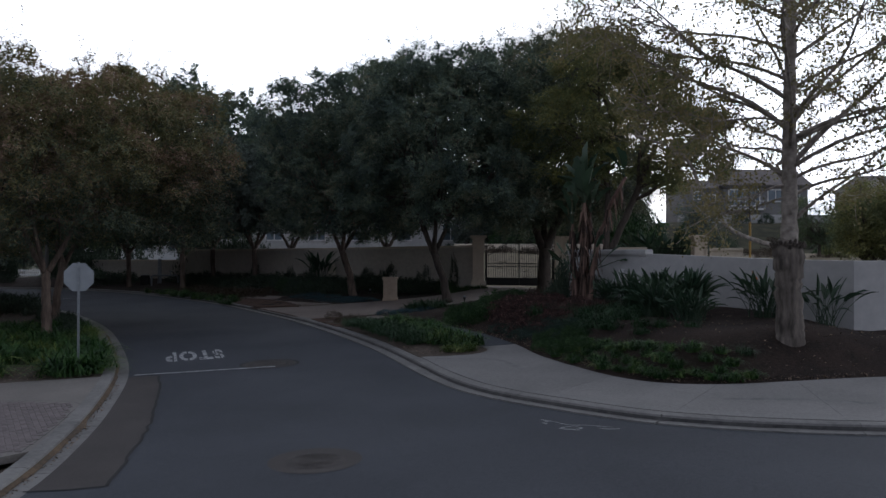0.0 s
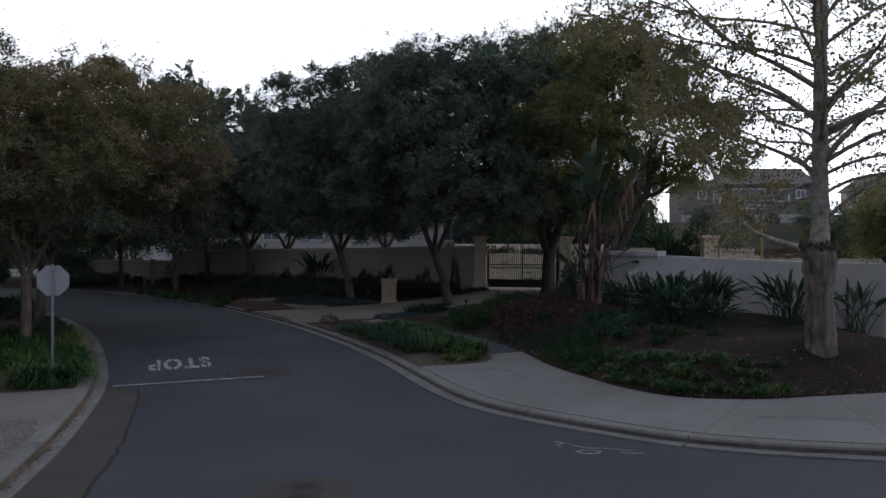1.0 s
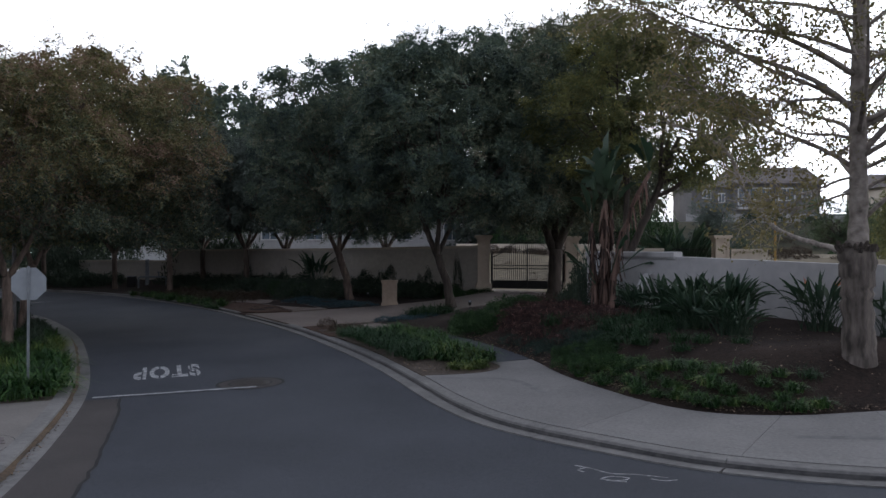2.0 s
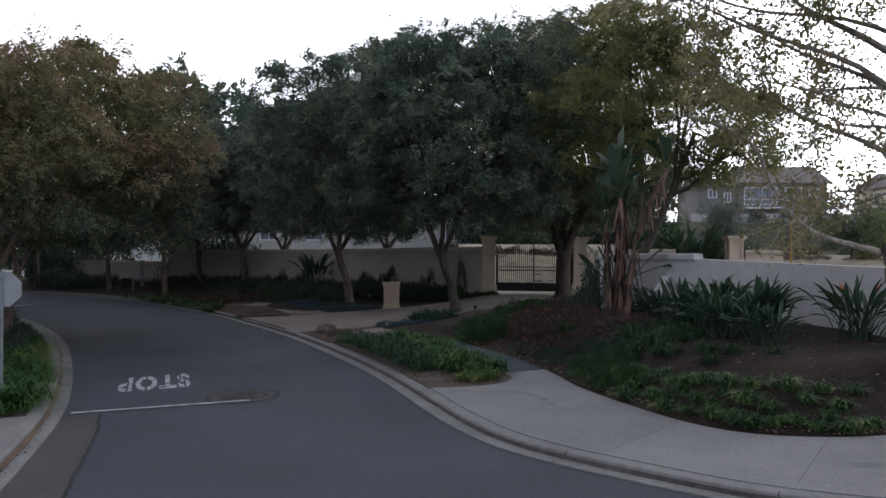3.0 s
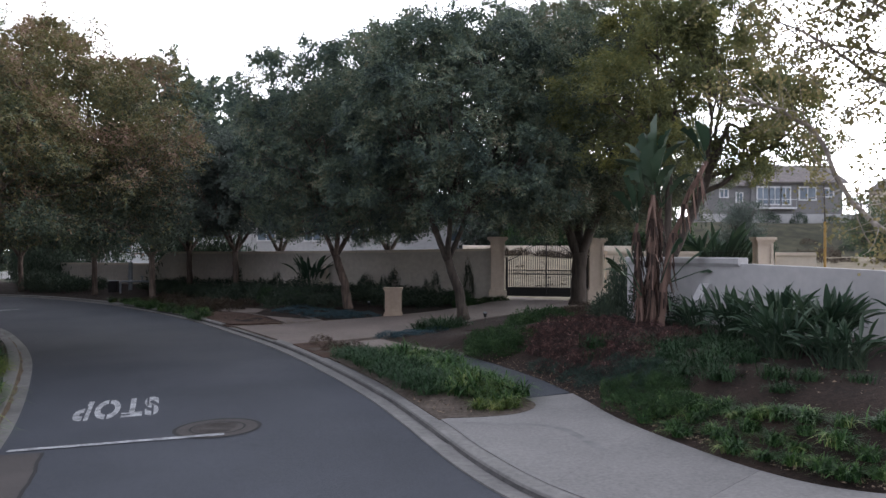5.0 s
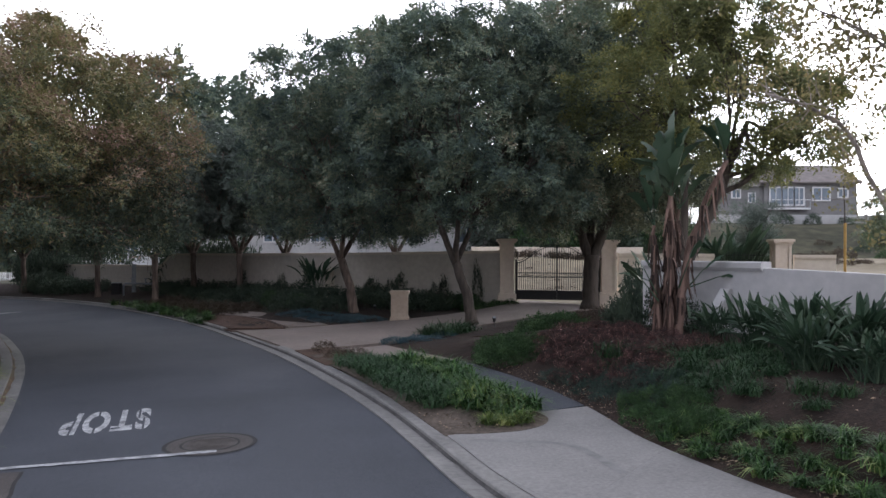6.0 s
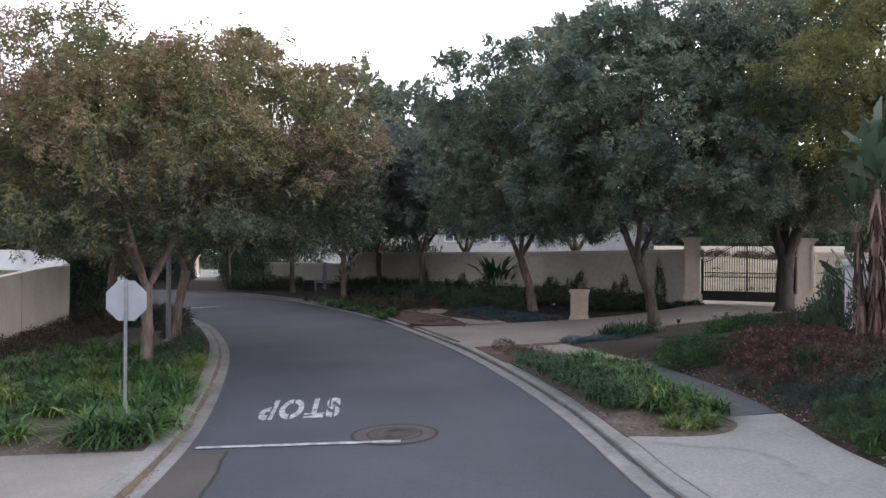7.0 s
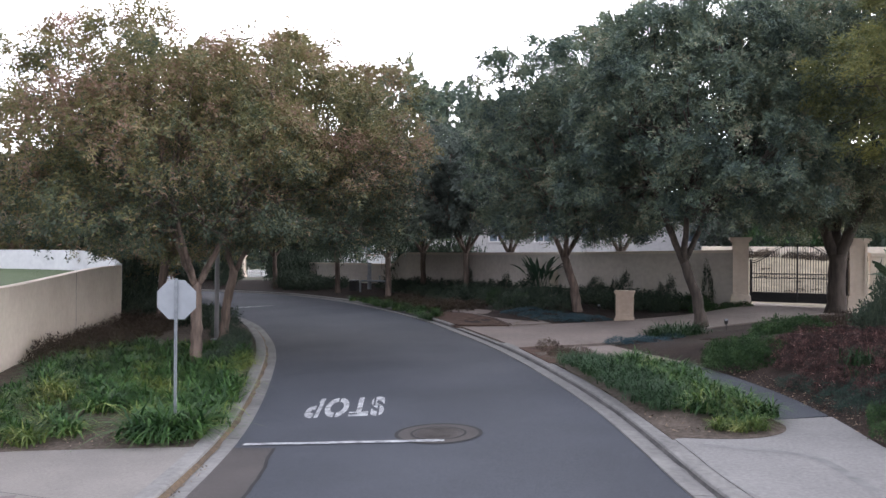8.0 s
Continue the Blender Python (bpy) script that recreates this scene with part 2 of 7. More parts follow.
TEAL_LEAF = foliage("teal_leaf", [(0.012, 0.026, 0.020), (0.030, 0.058, 0.046), (0.085, 0.125, 0.098)], patch=2.0)
SHRUB_LEAF = foliage("shrub_leaf", [(0.008, 0.020, 0.008), (0.028, 0.066, 0.022), (0.095, 0.155, 0.06)], patch=2.0, rough=0.65)
BROWN_LEAF = foliage("brown_shrub_leaf", [(0.030, 0.022, 0.016), (0.060, 0.042, 0.030), (0.075, 0.065, 0.035)], patch=1.2)
LITTER = surface("dead_leaf", (0.07, 0.05, 0.035), (0.26, 0.19, 0.13), grain=10, rough=0.95, bump=0.1, per_island=0.8)
ORANGE = surface("orange_petal", (0.40, 0.09, 0.02), (0.55, 0.16, 0.03), grain=20, rough=0.6, bump=0.0)
GLASS = surface("window_glass", (0.10, 0.13, 0.16), (0.17, 0.21, 0.25), grain=1.0, rough=0.08, bump=0.0)
ROOF = surface("roof_tile", (0.10, 0.085, 0.08), (0.17, 0.15, 0.14), grain=5, rough=0.9, bump=0.6, patch=1.0, fine=8)
GREYWALL = surface("grey_siding", (0.155, 0.15, 0.15), (0.21, 0.205, 0.20), grain=4, rough=0.9, bump=0.2)
CARPAINT = surface("white_car_paint", (0.62, 0.63, 0.64), (0.70, 0.70, 0.71), grain=2, rough=0.25, bump=0.0)
RUBBER = surface("rubber", (0.012, 0.012, 0.012), (0.022, 0.022, 0.022), grain=10, rough=0.8, bump=0.1)

for dull in (SOIL, DRY_SOIL, MULCH, FIELD, HILL):    # loose and coarse grounds have little gloss
    dull.node_tree.nodes["Principled BSDF"].inputs["Specular IOR Level"].default_value = 0.2
ASPHALT.node_tree.nodes["Principled BSDF"].inputs["Specular IOR Level"].default_value = 0.3


# ======== building helpers ========
def gz(x, y):
    """Height of the paved plane, which falls gently towards the camera and to the west."""
    xx = max(-70.0, min(70.0, x))
    yy = y if y < 60 else 60 + 20 * math.tanh((y - 60) / 20)
    return 0.0289 * xx + 0.0261 * yy - 0.376


def smooth(v):
    v = max(0.0, min(1.0, v))
    return v * v * (3 - 2 * v)


def spline(points, step=0.5):
    """A Catmull-Rom curve through 2D points, resampled at even steps."""
    p = [np.array(q, float) for q in points]
    p = [2 * p[0] - p[1], *p, 2 * p[-1] - p[-2]]
    out = []
    for i in range(1, len(p) - 2):
        n = max(2, int(np.linalg.norm(p[i + 1] - p[i]) / 0.15))
        for k in range(n):
            t = k / n
            out.append(0.5 * (2 * p[i] + (p[i + 1] - p[i - 1]) * t + (2 * p[i - 1] - 5 * p[i] + 4 * p[i + 1] - p[i + 2]) * t * t + (3 * p[i] - p[i - 1] - 3 * p[i + 1] + p[i + 2]) * t ** 3))
    out.append(p[-2])
    return resample(out, max(2, int(length(out) / step) + 1))


def length(c):
    c = np.asarray(c)
    return float(np.linalg.norm(np.diff(c, axis=0), axis=1).sum())


def resample(c, n):
    c = np.asarray(c, float)
    s = np.r_[0, np.cumsum(np.linalg.norm(np.diff(c, axis=0), axis=1))]
    t = np.linspace(0, s[-1], n)
    return np.stack([np.interp(t, s, c[:, k]) for k in range(c.shape[1])], 1)


def offset(c, d):
    """The curve moved d metres to its left."""
    g = np.gradient(np.asarray(c, float), axis=0)
    g /= np.linalg.norm(g, axis=1)[:, None]
    return c + d * np.stack([-g[:, 1], g[:, 0]], 1)


def link_mesh(name, me, material, parent=None, label="", shade=False):
    if material:
        me.materials.append(material)
    if shade:
        me.shade_smooth()
    ob = new(name, me)
    ob.parent = parent
    if label:
        tagged(ob, label)
    return ob


def shell(name, verts, faces, material, parent=None, label="", shade=False):
    me = bpy.data.meshes.new(name)
    me.from_pydata([tuple(map(float, v)) for v in verts], [], faces)
    me.update()
    return link_mesh(name, me, material, parent, label, shade)


def part(name, bm, material, parent=None, label="", shade=False):
    me = bpy.data.meshes.new(name)
    bmesh.ops.recalc_face_normals(bm, faces=bm.faces)
    bm.to_mesh(me)
    bm.free()
    return link_mesh(name, me, material, parent, label, shade)


def box(bm, x0, x1, y0, y1, z0, z1, m=None, bevel=0.0):
    """A box in a bmesh, with softened edges where a bevel is given."""
    r = bmesh.ops.create_cube(bm, size=1)["verts"]
    mat = Matrix.Translation(((x0 + x1) / 2, (y0 + y1) / 2, (z0 + z1) / 2)) @ Matrix.Diagonal((x1 - x0, y1 - y0, z1 - z0, 1))
    bmesh.ops.transform(bm, matrix=mat, verts=r)
    if bevel:
        edges = list({e for v in r for e in v.link_edges})
        r = [v for v in bmesh.ops.bevel(bm, geom=edges, offset=bevel, segments=2, affect="EDGES")["verts"]]
    if m is not None:
        bmesh.ops.transform(bm, matrix=m, verts=r)
    return bm


def tube(verts, faces, points, radii, sides=8):
    """Adds a tapered tube along points to lists of vertices and faces."""
    pts = [Vector(p) for p in points]
    first = len(verts)
    side = None
    for i, p in enumerate(pts):
        d = (pts[min(i + 1, len(pts) - 1)] - pts[max(i - 1, 0)]).normalized()
        if side is None or abs(side.dot(d)) > 0.95:
            side = d.orthogonal().normalized()
        side = (side - d * side.dot(d)).normalized()
        up = d.cross(side)
        for k in range(sides):
            a = 2 * math.pi * k / sides
            verts.append(p + (side * math.cos(a) + up * math.sin(a)) * radii[i])
    for i in range(len(pts) - 1):
        for k in range(sides):
            a, b = first + i * sides + k, first + i * sides + (k + 1) % sides
            faces.append((a, b, b + sides, a + sides))
    faces.append(tuple(first + (len(pts) - 1) * sides + k for k in range(sides)))
    faces.append(tuple(first + k for k in reversed(range(sides))))


def quads(name, corners, material, parent=None, label=""):
    """One mesh of many loose four-cornered leaves; corners is an array n x 4 x 3."""
    n = len(corners)
    me = bpy.data.meshes.new(name)
    me.vertices.add(4 * n)
    me.vertices.foreach_set("co", np.ascontiguousarray(corners, np.float32).ravel())
    me.loops.add(4 * n)
    me.loops.foreach_set("vertex_index", np.arange(4 * n, dtype=np.int32))
    me.polygons.add(n)
    me.polygons.foreach_set("loop_start", np.arange(0, 4 * n, 4, dtype=np.int32))
    me.polygons.foreach_set("loop_total", np.full(n, 4, np.int32))
    me.update(calc_edges=True)
    return link_mesh(name, me, material, parent, label)


def leaves(name, corners, material, parent=None, label=""):
    """One mesh of many loose three-cornered leaves; corners is an array n x 3 x 3."""
    n = len(corners)
    me = bpy.data.meshes.new(name)
    me.vertices.add(3 * n)
    me.vertices.foreach_set("co", np.ascontiguousarray(corners, np.float32).ravel())
    me.loops.add(3 * n)
    me.loops.foreach_set("vertex_index", np.arange(3 * n, dtype=np.int32))
    me.polygons.add(n)
    me.polygons.foreach_set("loop_start", np.arange(0, 3 * n, 3, dtype=np.int32))
    me.polygons.foreach_set("loop_total", np.full(n, 3, np.int32))
    me.update(calc_edges=True)
    return link_mesh(name, me, material, parent, label)


def loft(name, a, b, n_across, height, material, parent=None, label="", skirt=0.0):
    """A sheet between two curves with the same count of points; height(x, y, v) gives z, v from 0 at a to 1 at b."""
    verts, faces = [], []
    for p, q in zip(a, b):
        for k in range(n_across + 1):
            v = k / n_across
            x, y = p + (q - p) * v
            verts.append((x, y, height(x, y, v)))
    w = n_across + 1
    for i in range(len(a) - 1):
        for k in range(n_across):
            faces.append((i * w + k, i * w + k + 1, (i + 1) * w + k + 1, (i + 1) * w + k))
    return shell(name, verts, faces, material, parent, label, True)


def slab(name, outline, top, depth, material, parent=None, label=""):
    """A solid plate with the given outline, its top following top(x, y)."""
    n = len(outline)
    verts = [(x, y, top(x, y)) for x, y in outline] + [(x, y, top(x, y) - depth) for x, y in outline]
    faces = [tuple(range(n)), tuple(range(2 * n - 1, n - 1, -1))] + [(i, n + i, n + (i + 1) % n, (i + 1) % n) for i in range(n)]
    me = bpy.data.meshes.new(name)
    me.from_pydata([tuple(map(float, v)) for v in verts], [], faces)
    bm = bmesh.new()
    bm.from_mesh(me)
    bmesh.ops.recalc_face_normals(bm, faces=bm.faces)
    bm.to_mesh(me)
    bm.free()
    return link_mesh(name, me, material, parent, label)


def profile_run(name, curve, profile, height, material, parent=None, label=""):
    """Sweeps a cross-section of (offset to the left, z) along a plan curve, closed at both ends."""
    g = np.gradient(np.asarray(curve, float), axis=0)
    g /= np.linalg.norm(g, axis=1)[:, None]
    left = np.stack([-g[:, 1], g[:, 0]], 1)
    verts, faces, w = [], [], len(profile)
    for p, n in zip(curve, left):
        z0 = height(*p)
        for d, z in profile:
            verts.append((p[0] + n[0] * d, p[1] + n[1] * d, z0 + z))
    for i in range(len(curve) - 1):
        for k in range(w):
            a, b = i * w + k, i * w + (k + 1) % w
            faces.append((a, b, b + w, a + w))
    faces.append(tuple(range(w)))
    faces.append(tuple((len(curve) - 1) * w + k for k in reversed(range(w))))
    me = bpy.data.meshes.new(name)
    me.from_pydata([tuple(map(float, v)) for v in verts], [], faces)
    bm = bmesh.new()
    bm.from_mesh(me)
    bmesh.ops.recalc_face_normals(bm, faces=bm.faces)
    bm.to_mesh(me)
    bm.free()
    return link_mesh(name, me, material, parent, label)


def empty(name, x, y, z, label, category, group="", kind=""):
    ob = new(name)
    ob.location = (x, y, z)
    return tagged(ob, label, category, group, kind)


# ======== ground, road, kerbs ========
LEFT = spline([(-50, -3.5), (-25, -2.0), (-13, 0.5), (-7.9, 4.5), (-6.0, 8.8), (-5.94, 11.2), (-6.36, 14.0), (-7.0, 16.8), (-8.0, 20.3), (-9.26, 23.6), (-11.17, 27.9), (-12.93, 31.5), (-15.18, 35.4), (-18.5, 40.3), (-23.6, 46.0), (-31.0, 51.6), (-41.0, 56.2), (-58.0, 60.3)], 0.5)
RIGHT = spline([(50, 9.8), (25, 11.2), (12, 12.7), (7.0, 13.35), (4.05, 14.35), (2.25, 15.85), (0.9, 17.4), (0.05, 19.2), (-0.8, 21.8), (-1.7, 24.4), (-3.1, 27.8), (-5.2, 32.3), (-7.8, 37.0), (-10.7, 41.8), (-15.1, 47.8), (-20.5, 54.0), (-28.0, 60.0), (-38.5, 64.6), (-57.0, 68.8)], 0.5)
# plan lines of the planting
INNER = spline([(40, 15.5), (20, 16.6), (12.5, 17.2), (9.2, 17.4), (7.2, 17.2), (5.8, 17.05), (4.6, 17.35), (3.8, 18.2), (3.1, 19.8), (2.5, 21.6), (2.1, 23.7), (1.35, 26.3), (-0.05, 29.5), (-1.4, 31.6), (-2.5, 33.3)], 0.4)
DRIVE_NEAR = spline([(-5.3, 32.6), (-4.2, 33.2), (-2.6, 34.0), (-1.2, 35.6), (0.3, 38.0), (2.6, 40.6), (5.2, 42.6)], 0.4)
DRIVE_FAR = spline([(-8.5, 38.4), (-7.2, 38.5), (-5.0, 39.4), (-2.8, 40.6), (-0.5, 42.0), (1.2, 43.6), (2.3, 45.0)], 0.4)
PATH_LEFT = spline([(1.05, 23.5), (0.35, 26.0), (-0.95, 28.8), (-2.5, 31.0), (-3.9, 32.6)], 0.4)
WALL_EAST = [(4.7, 30.6), (5.75, 29.0), (6.7, 27.55), (8.2, 25.3), (9.5, 23.3), (10.6, 21.75), (16.0, 22.6), (32.0, 24.5)]
WALL_FAR = spline([(1.75, 45.25), (-4.5, 48.0), (-10.0, 51.8), (-16.0, 57.5), (-22.0, 63.4), (-28.5, 68.5)], 0.4)
WALL_WEST = spline([(-11.6, 14.0), (-13.8, 19.0), (-16.9, 24.8), (-19.4, 29.8), (-21.5, 34.2), (-22.85, 37.6)], 0.5)
LAWN_WALL = spline([(-22.97, 37.78), (-24.6, 39.4), (-27.5, 41.2), (-31.0, 42.3), (-36.0, 42.4), (-43.0, 40.5), (-55.0, 36.0)], 0.5)
BANK = np.concatenate([INNER, DRIVE_NEAR[5:]])


def bank_rise(x, y):
    """Rise of the planted bank east of the footway."""
    d = np.sqrt(((BANK - (x, y)) ** 2).sum(1)).min()
    return 0.80 * smooth(d / 2.5) * (1 - 0.5 * smooth((x - 8.6) / 2.5))


def soil_h(x, y):
    return gz(x, y) + 0.10 + 0.03 * noise.noise((x * 0.9, y * 0.9, 0))


def bank_h(x, y):
    return soil_h(x, y) + bank_rise(x, y) * (1 - 0.9 * smooth((y - 29.5) / 4.5))


def west_h(x, y):
    d = np.sqrt(((LEFT - (x, y)) ** 2).sum(1)).min()
    return soil_h(x, y) + 0.25 * smooth(d / 6) * smooth((y + 0.28 * x - 16.6) / 3.0)


def far_h(x, y):
    d = min(np.sqrt(((RIGHT - (x, y)) ** 2).sum(1)).min(), np.sqrt(((DRIVE_FAR - (x, y)) ** 2).sum(1)).min())
    return soil_h(x, y) + 0.35 * smooth(d / 7)


def land(x, y):
    """The open land all round: low along the road, higher dry field and a hillside to the north-east."""
    z = gz(x, y) - 0.18
    # field behind the eastern wall and the gate
    e = smooth((x - 12) / 10) * smooth((y - 24) / 10)
    n = smooth((y - 50) / 25) * smooth((x + 25) / 25)
    field = max(e, n)
    z += field * (2.75 + 0.34 * smooth((y - 50) / 24) - 0.004 * x - z) * 0.92
    hill = smooth((y - 80) / 16) * smooth((x - 6) / 18)
    z += 3.6 * hill
    z += (0.25 * noise.noise((x * 0.11, y * 0.11, 3)) + 0.08 * noise.noise((x * 0.5, y * 0.5, 5))) * max(field, hill)
    return z


def ground_sheet():
    xs = np.r_[-900, -500, -250, -140, -90, np.arange(-62, 62.1, 1.6), 75, 95, 140, 250, 500, 900]
    ys = np.r_[-500, -200, -80, -40, np.arange(-20, 122, 1.6), 135, 160, 220, 350, 600, 1000]
    verts = [(x, y, land(x, y)) for y in ys for x in xs]
    w = len(xs)
    faces = [(j * w + i, j * w + i + 1, (j + 1) * w + i + 1, (j + 1) * w + i) for j in range(len(ys) - 1) for i in range(w - 1)]
    sheet = shell("ground", verts, faces, FIELD, shade=True)
    sheet.data.materials.append(HILL)
    for q in sheet.data.polygons:
        q.material_index = int(q.center.y + 2.5 * noise.noise((q.center.x * 0.2, q.center.y * 0.2, 1)) > 80.5)
    return tagged(sheet, "dry grass field and hillside behind the walls", "ground", kind="structure")


ground_sheet()

GUTTER = 0.36
road_left, road_right = offset(LEFT, -GUTTER), offset(RIGHT, GUTTER)
outline = [*road_left, (-58.0, 64.0), *road_right[::-1], (50, -14), (-50, -14)]
road = tagged(shell("road", [(x, y, gz(x, y)) for x, y in outline], [tuple(range(len(outline)))], ASPHALT), "dark grey asphalt road curving away between kerbs", "road", kind="structure")

KERB_SECTION = [(-0.24, -0.2), (-0.24, 0.10), (-0.1, 0.104), (0.005, 0.10), (0.027, 0.092), (0.035, 0.075), (0.055, 0.012), (0.065, 0.0), (GUTTER, 0.012), (GUTTER, -0.2)]


def kerb_run(name, curve, side, label, low=()):
    """Kerb and gutter in cast lengths about 3 m long, with open joints; between the pairs in low the kerb is dropped."""
    top = tagged(new(name), label, "kerb", kind="structure")
    s = np.r_[0, np.cumsum(np.linalg.norm(np.diff(curve, axis=0), axis=1))]
    n = int(s[-1] / 3.05)
    for i in range(n):
        t0, t1 = s[-1] * i / n + 0.006, s[-1] * (i + 1) / n - 0.006
        t = np.linspace(t0, t1, 7)
        c = np.stack([np.interp(t, s, curve[:, k]) for k in (0, 1)], 1)
        mid = c[3]
        dropped = any(abs(mid[0] - a) < r and abs(mid[1] - b) < r for a, b, r in low)
        section = [(d * side, (z if z < 0.02 else 0.03 if dropped else z)) for d, z in KERB_SECTION]
        profile_run("kerb_stone", c, section, gz, KERB, top)
    return top


kerb_run("kerb_west", LEFT, -1, "grey concrete kerb and gutter on the west side of the road")
kerb_run("kerb_east", RIGHT, 1, "grey concrete kerb and gutter on the east side of the road", low=[(-7.0, 35.4, 2.6)])

def gutter_line(name, curve, side, w0, material, label):
    a, b = offset(curve, side * 0.045), offset(curve, side * (w0 + 0.04))
    wob = np.random.default_rng(2).normal(size=len(b)) * w0 * 0.25
    b = offset(b, 0) + (b - a) * (wob / w0)[:, None]
    verts = [(*q, gz(*q) + 0.010 + 0.052 * (k == 0)) for p in zip(a, b) for k, q in enumerate(p)]
    faces = [(2 * i, 2 * i + 1, 2 * i + 3, 2 * i + 2) for i in range(len(a) - 1)]
    tagged(shell(name, verts, faces, material), label, "gutter dirt", kind="structure")


# east: dark grey strip from the kerb face down to its foot
gutter_line("gutter_line_east", np.array([q for q in RIGHT if q[0] < 30 and q[1] < 50]), 1, 0.028, DARK_LINE, "dark strip over the kerb face and along its foot")
gutter_line("gutter_dirt_west", np.array([q for q in LEFT if q[0] > -20 and q[1] > 3]), -1, 0.075, RUST_DIRT, "orange-brown leaf dirt along the foot of the kerb")

# ======== pavements ========
kerb_back_r = offset(RIGHT, -0.245)
kerb_back_l = offset(LEFT, 0.245)


def walk_top(x, y):
    return gz(x, y) + 0.104


TIP = spline([(-0.62, 21.95), (0.1, 21.95), (0.72, 22.12), (1.1, 22.5), (1.22, 23.0), (1.06, 23.5)], 0.1)
# footway round the corner, in panels
pavement = tagged(new("pavement"), "light grey concrete footway round the corner", "pavement", kind="structure")
foot_out = np.array([q for q in kerb_back_r if q[0] > -0.75 and q[1] < 22.2])
foot_in = np.array([q for q in INNER if q[1] < 24.2])
cuts_out, cuts_in = resample(foot_out, 181), resample(foot_in, 181)
# the share of the way at which the inner edge faces the outer one
JOINTS = [(0, 0)]
for jo in ((20, 11.5), (14, 12.3), (9.6, 12.8), (6.6, 13.2), (3.72, 14.3), (1.75, 16.1)):
    ka_ = int(np.argmin(((cuts_out - jo) ** 2).sum(1)))
    way = cuts_out[ka_ + 1] - cuts_out[ka_ - 1]
    across = np.array([way[1], -way[0]]) / np.linalg.norm(way)
    JOINTS.append((ka_, int(np.argmin(((cuts_in - cuts_out[ka_] - across * 2.9) ** 2).sum(1)))))
JOINTS.append((166, 166))
for (a0, b0), (a1, b1) in zip(JOINTS, JOINTS[1:]):
    o, i = cuts_out[a0:a1 + 1], cuts_in[b0:b1 + 1]
    ring = [*resample(o, 12), *resample(i, 12)[::-1]]
    c = np.mean(ring, axis=0)
    ring = [c + (q - c) * (1 - 0.005 / max(0.5, np.linalg.norm(q - c))) for q in ring]
    slab("paving_panel", ring, walk_top, 0.12, CONCRETE, pavement)
tip = [*resample(cuts_out[166:], 8), *TIP[4:], (2.06, 23.9), *resample(cuts_in[166:], 8)[::-1][1:]]
slab("paving_panel", tip, walk_top, 0.12, CONCRETE, pavement)
# garden path from the footway to the driveway
n = 20
pl, pr = resample(PATH_LEFT, n), resample(np.array([q for q in INNER if q[1] > 23.9]), n)
path = tagged(slab("garden_path", [*pl[:13], *pr[:13][::-1]], lambda x, y: gz(x, y) + 0.10, 0.12, ASPHALT), "dark worn garden path between the plants", "path", kind="structure")
tagged(slab("garden_path_end", [*pl[12:], *pr[12:][::-1]], lambda x, y: gz(x, y) + 0.097, 0.12, DRIVE), "tan end of the garden path at the driveway", "path", kind="structure")
# driveway to the gate
drive = [*resample(DRIVE_NEAR, 24), (5.6, 43.2), (2.6, 45.6), *resample(DRIVE_FAR, 24)[::-1], *[q for q in offset(RIGHT, -0.2) if 32.6 < q[1] < 38.4][::-1]]
tagged(slab("driveway", drive, lambda x, y: gz(x, y) + 0.085 + 0.25 * smooth((y - 40) / 6), 0.12, DRIVE), "pinkish tan concrete driveway leading to the iron gate", "driveway", kind="structure")
# side path in the far bed
tagged(slab("side_path", [(-6.5, 38.7), (-5.2, 39.5), (-6.6, 41.4), (-8.6, 43.7), (-10.2, 45.2), (-10.8, 44.4), (-9.2, 42.9), (-7.6, 40.7)], lambda x, y: far_h(x, y) + 0.015, 0.2, DRIVE), "narrow tan concrete side path", "path", kind="structure")
# apron of the western drive
apron = [q for q in kerb_back_l if 3 < q[1] < 20.2]
apron_edge = [(-8.1, 20.1), (-9.7, 19.7), (-11.3, 19.25), (-13.6, 18.6), (-11.7, 14.0), (-11.0, 12.9), (-6.75, 12.75)]
tagged(slab("west_pavement", [*[q for q in apron if q[1] > 12.7], *apron_edge], walk_top, 0.12, WARM_CONCRETE), "light grey concrete apron beside the western kerb", "pavement", kind="structure")

# ======== planting beds ========
# bank between footway and eastern wall
a = resample(np.concatenate([INNER, [(-2.4, 33.6), (-1.4, 35.3)], DRIVE_NEAR[8:]]), 120)
b = resample(np.array([(40, 24.9), (32.0, 24.6), (16.0, 22.7), (10.7, 21.85), (9.5, 23.4), (6.7, 27.7), (5.9, 29.2), (6.1, 33.0), (6.2, 38.0), (5.9, 43.0)]), 120)
tagged(loft("planting_bed_east", a, b, 14, lambda x, y, v: bank_h(x, y) - (0.06 if v == 0 else 0), SOIL), "dark soil bank with leaf litter", "soil", kind="structure")
# island bed between kerb and path
ka = np.array([q for q in kerb_back_r if 21.8 < q[1] < 32.5])
kb = np.concatenate([TIP[4:-1], PATH_LEFT])
tagged(loft("planting_bed_island", resample(ka, 40), resample(kb, 40), 8, lambda x, y, v: gz(x, y) + 0.112 + 0.2 * math.sin(math.pi * v) * smooth((y - 22.1) / 2.5) * (1 - smooth((y - 28.0) / 2.0)) + 0.02 * noise.noise((x * 2, y * 2, 0)), DRY_SOIL), "small soil bed between kerb and path", "soil", kind="structure")
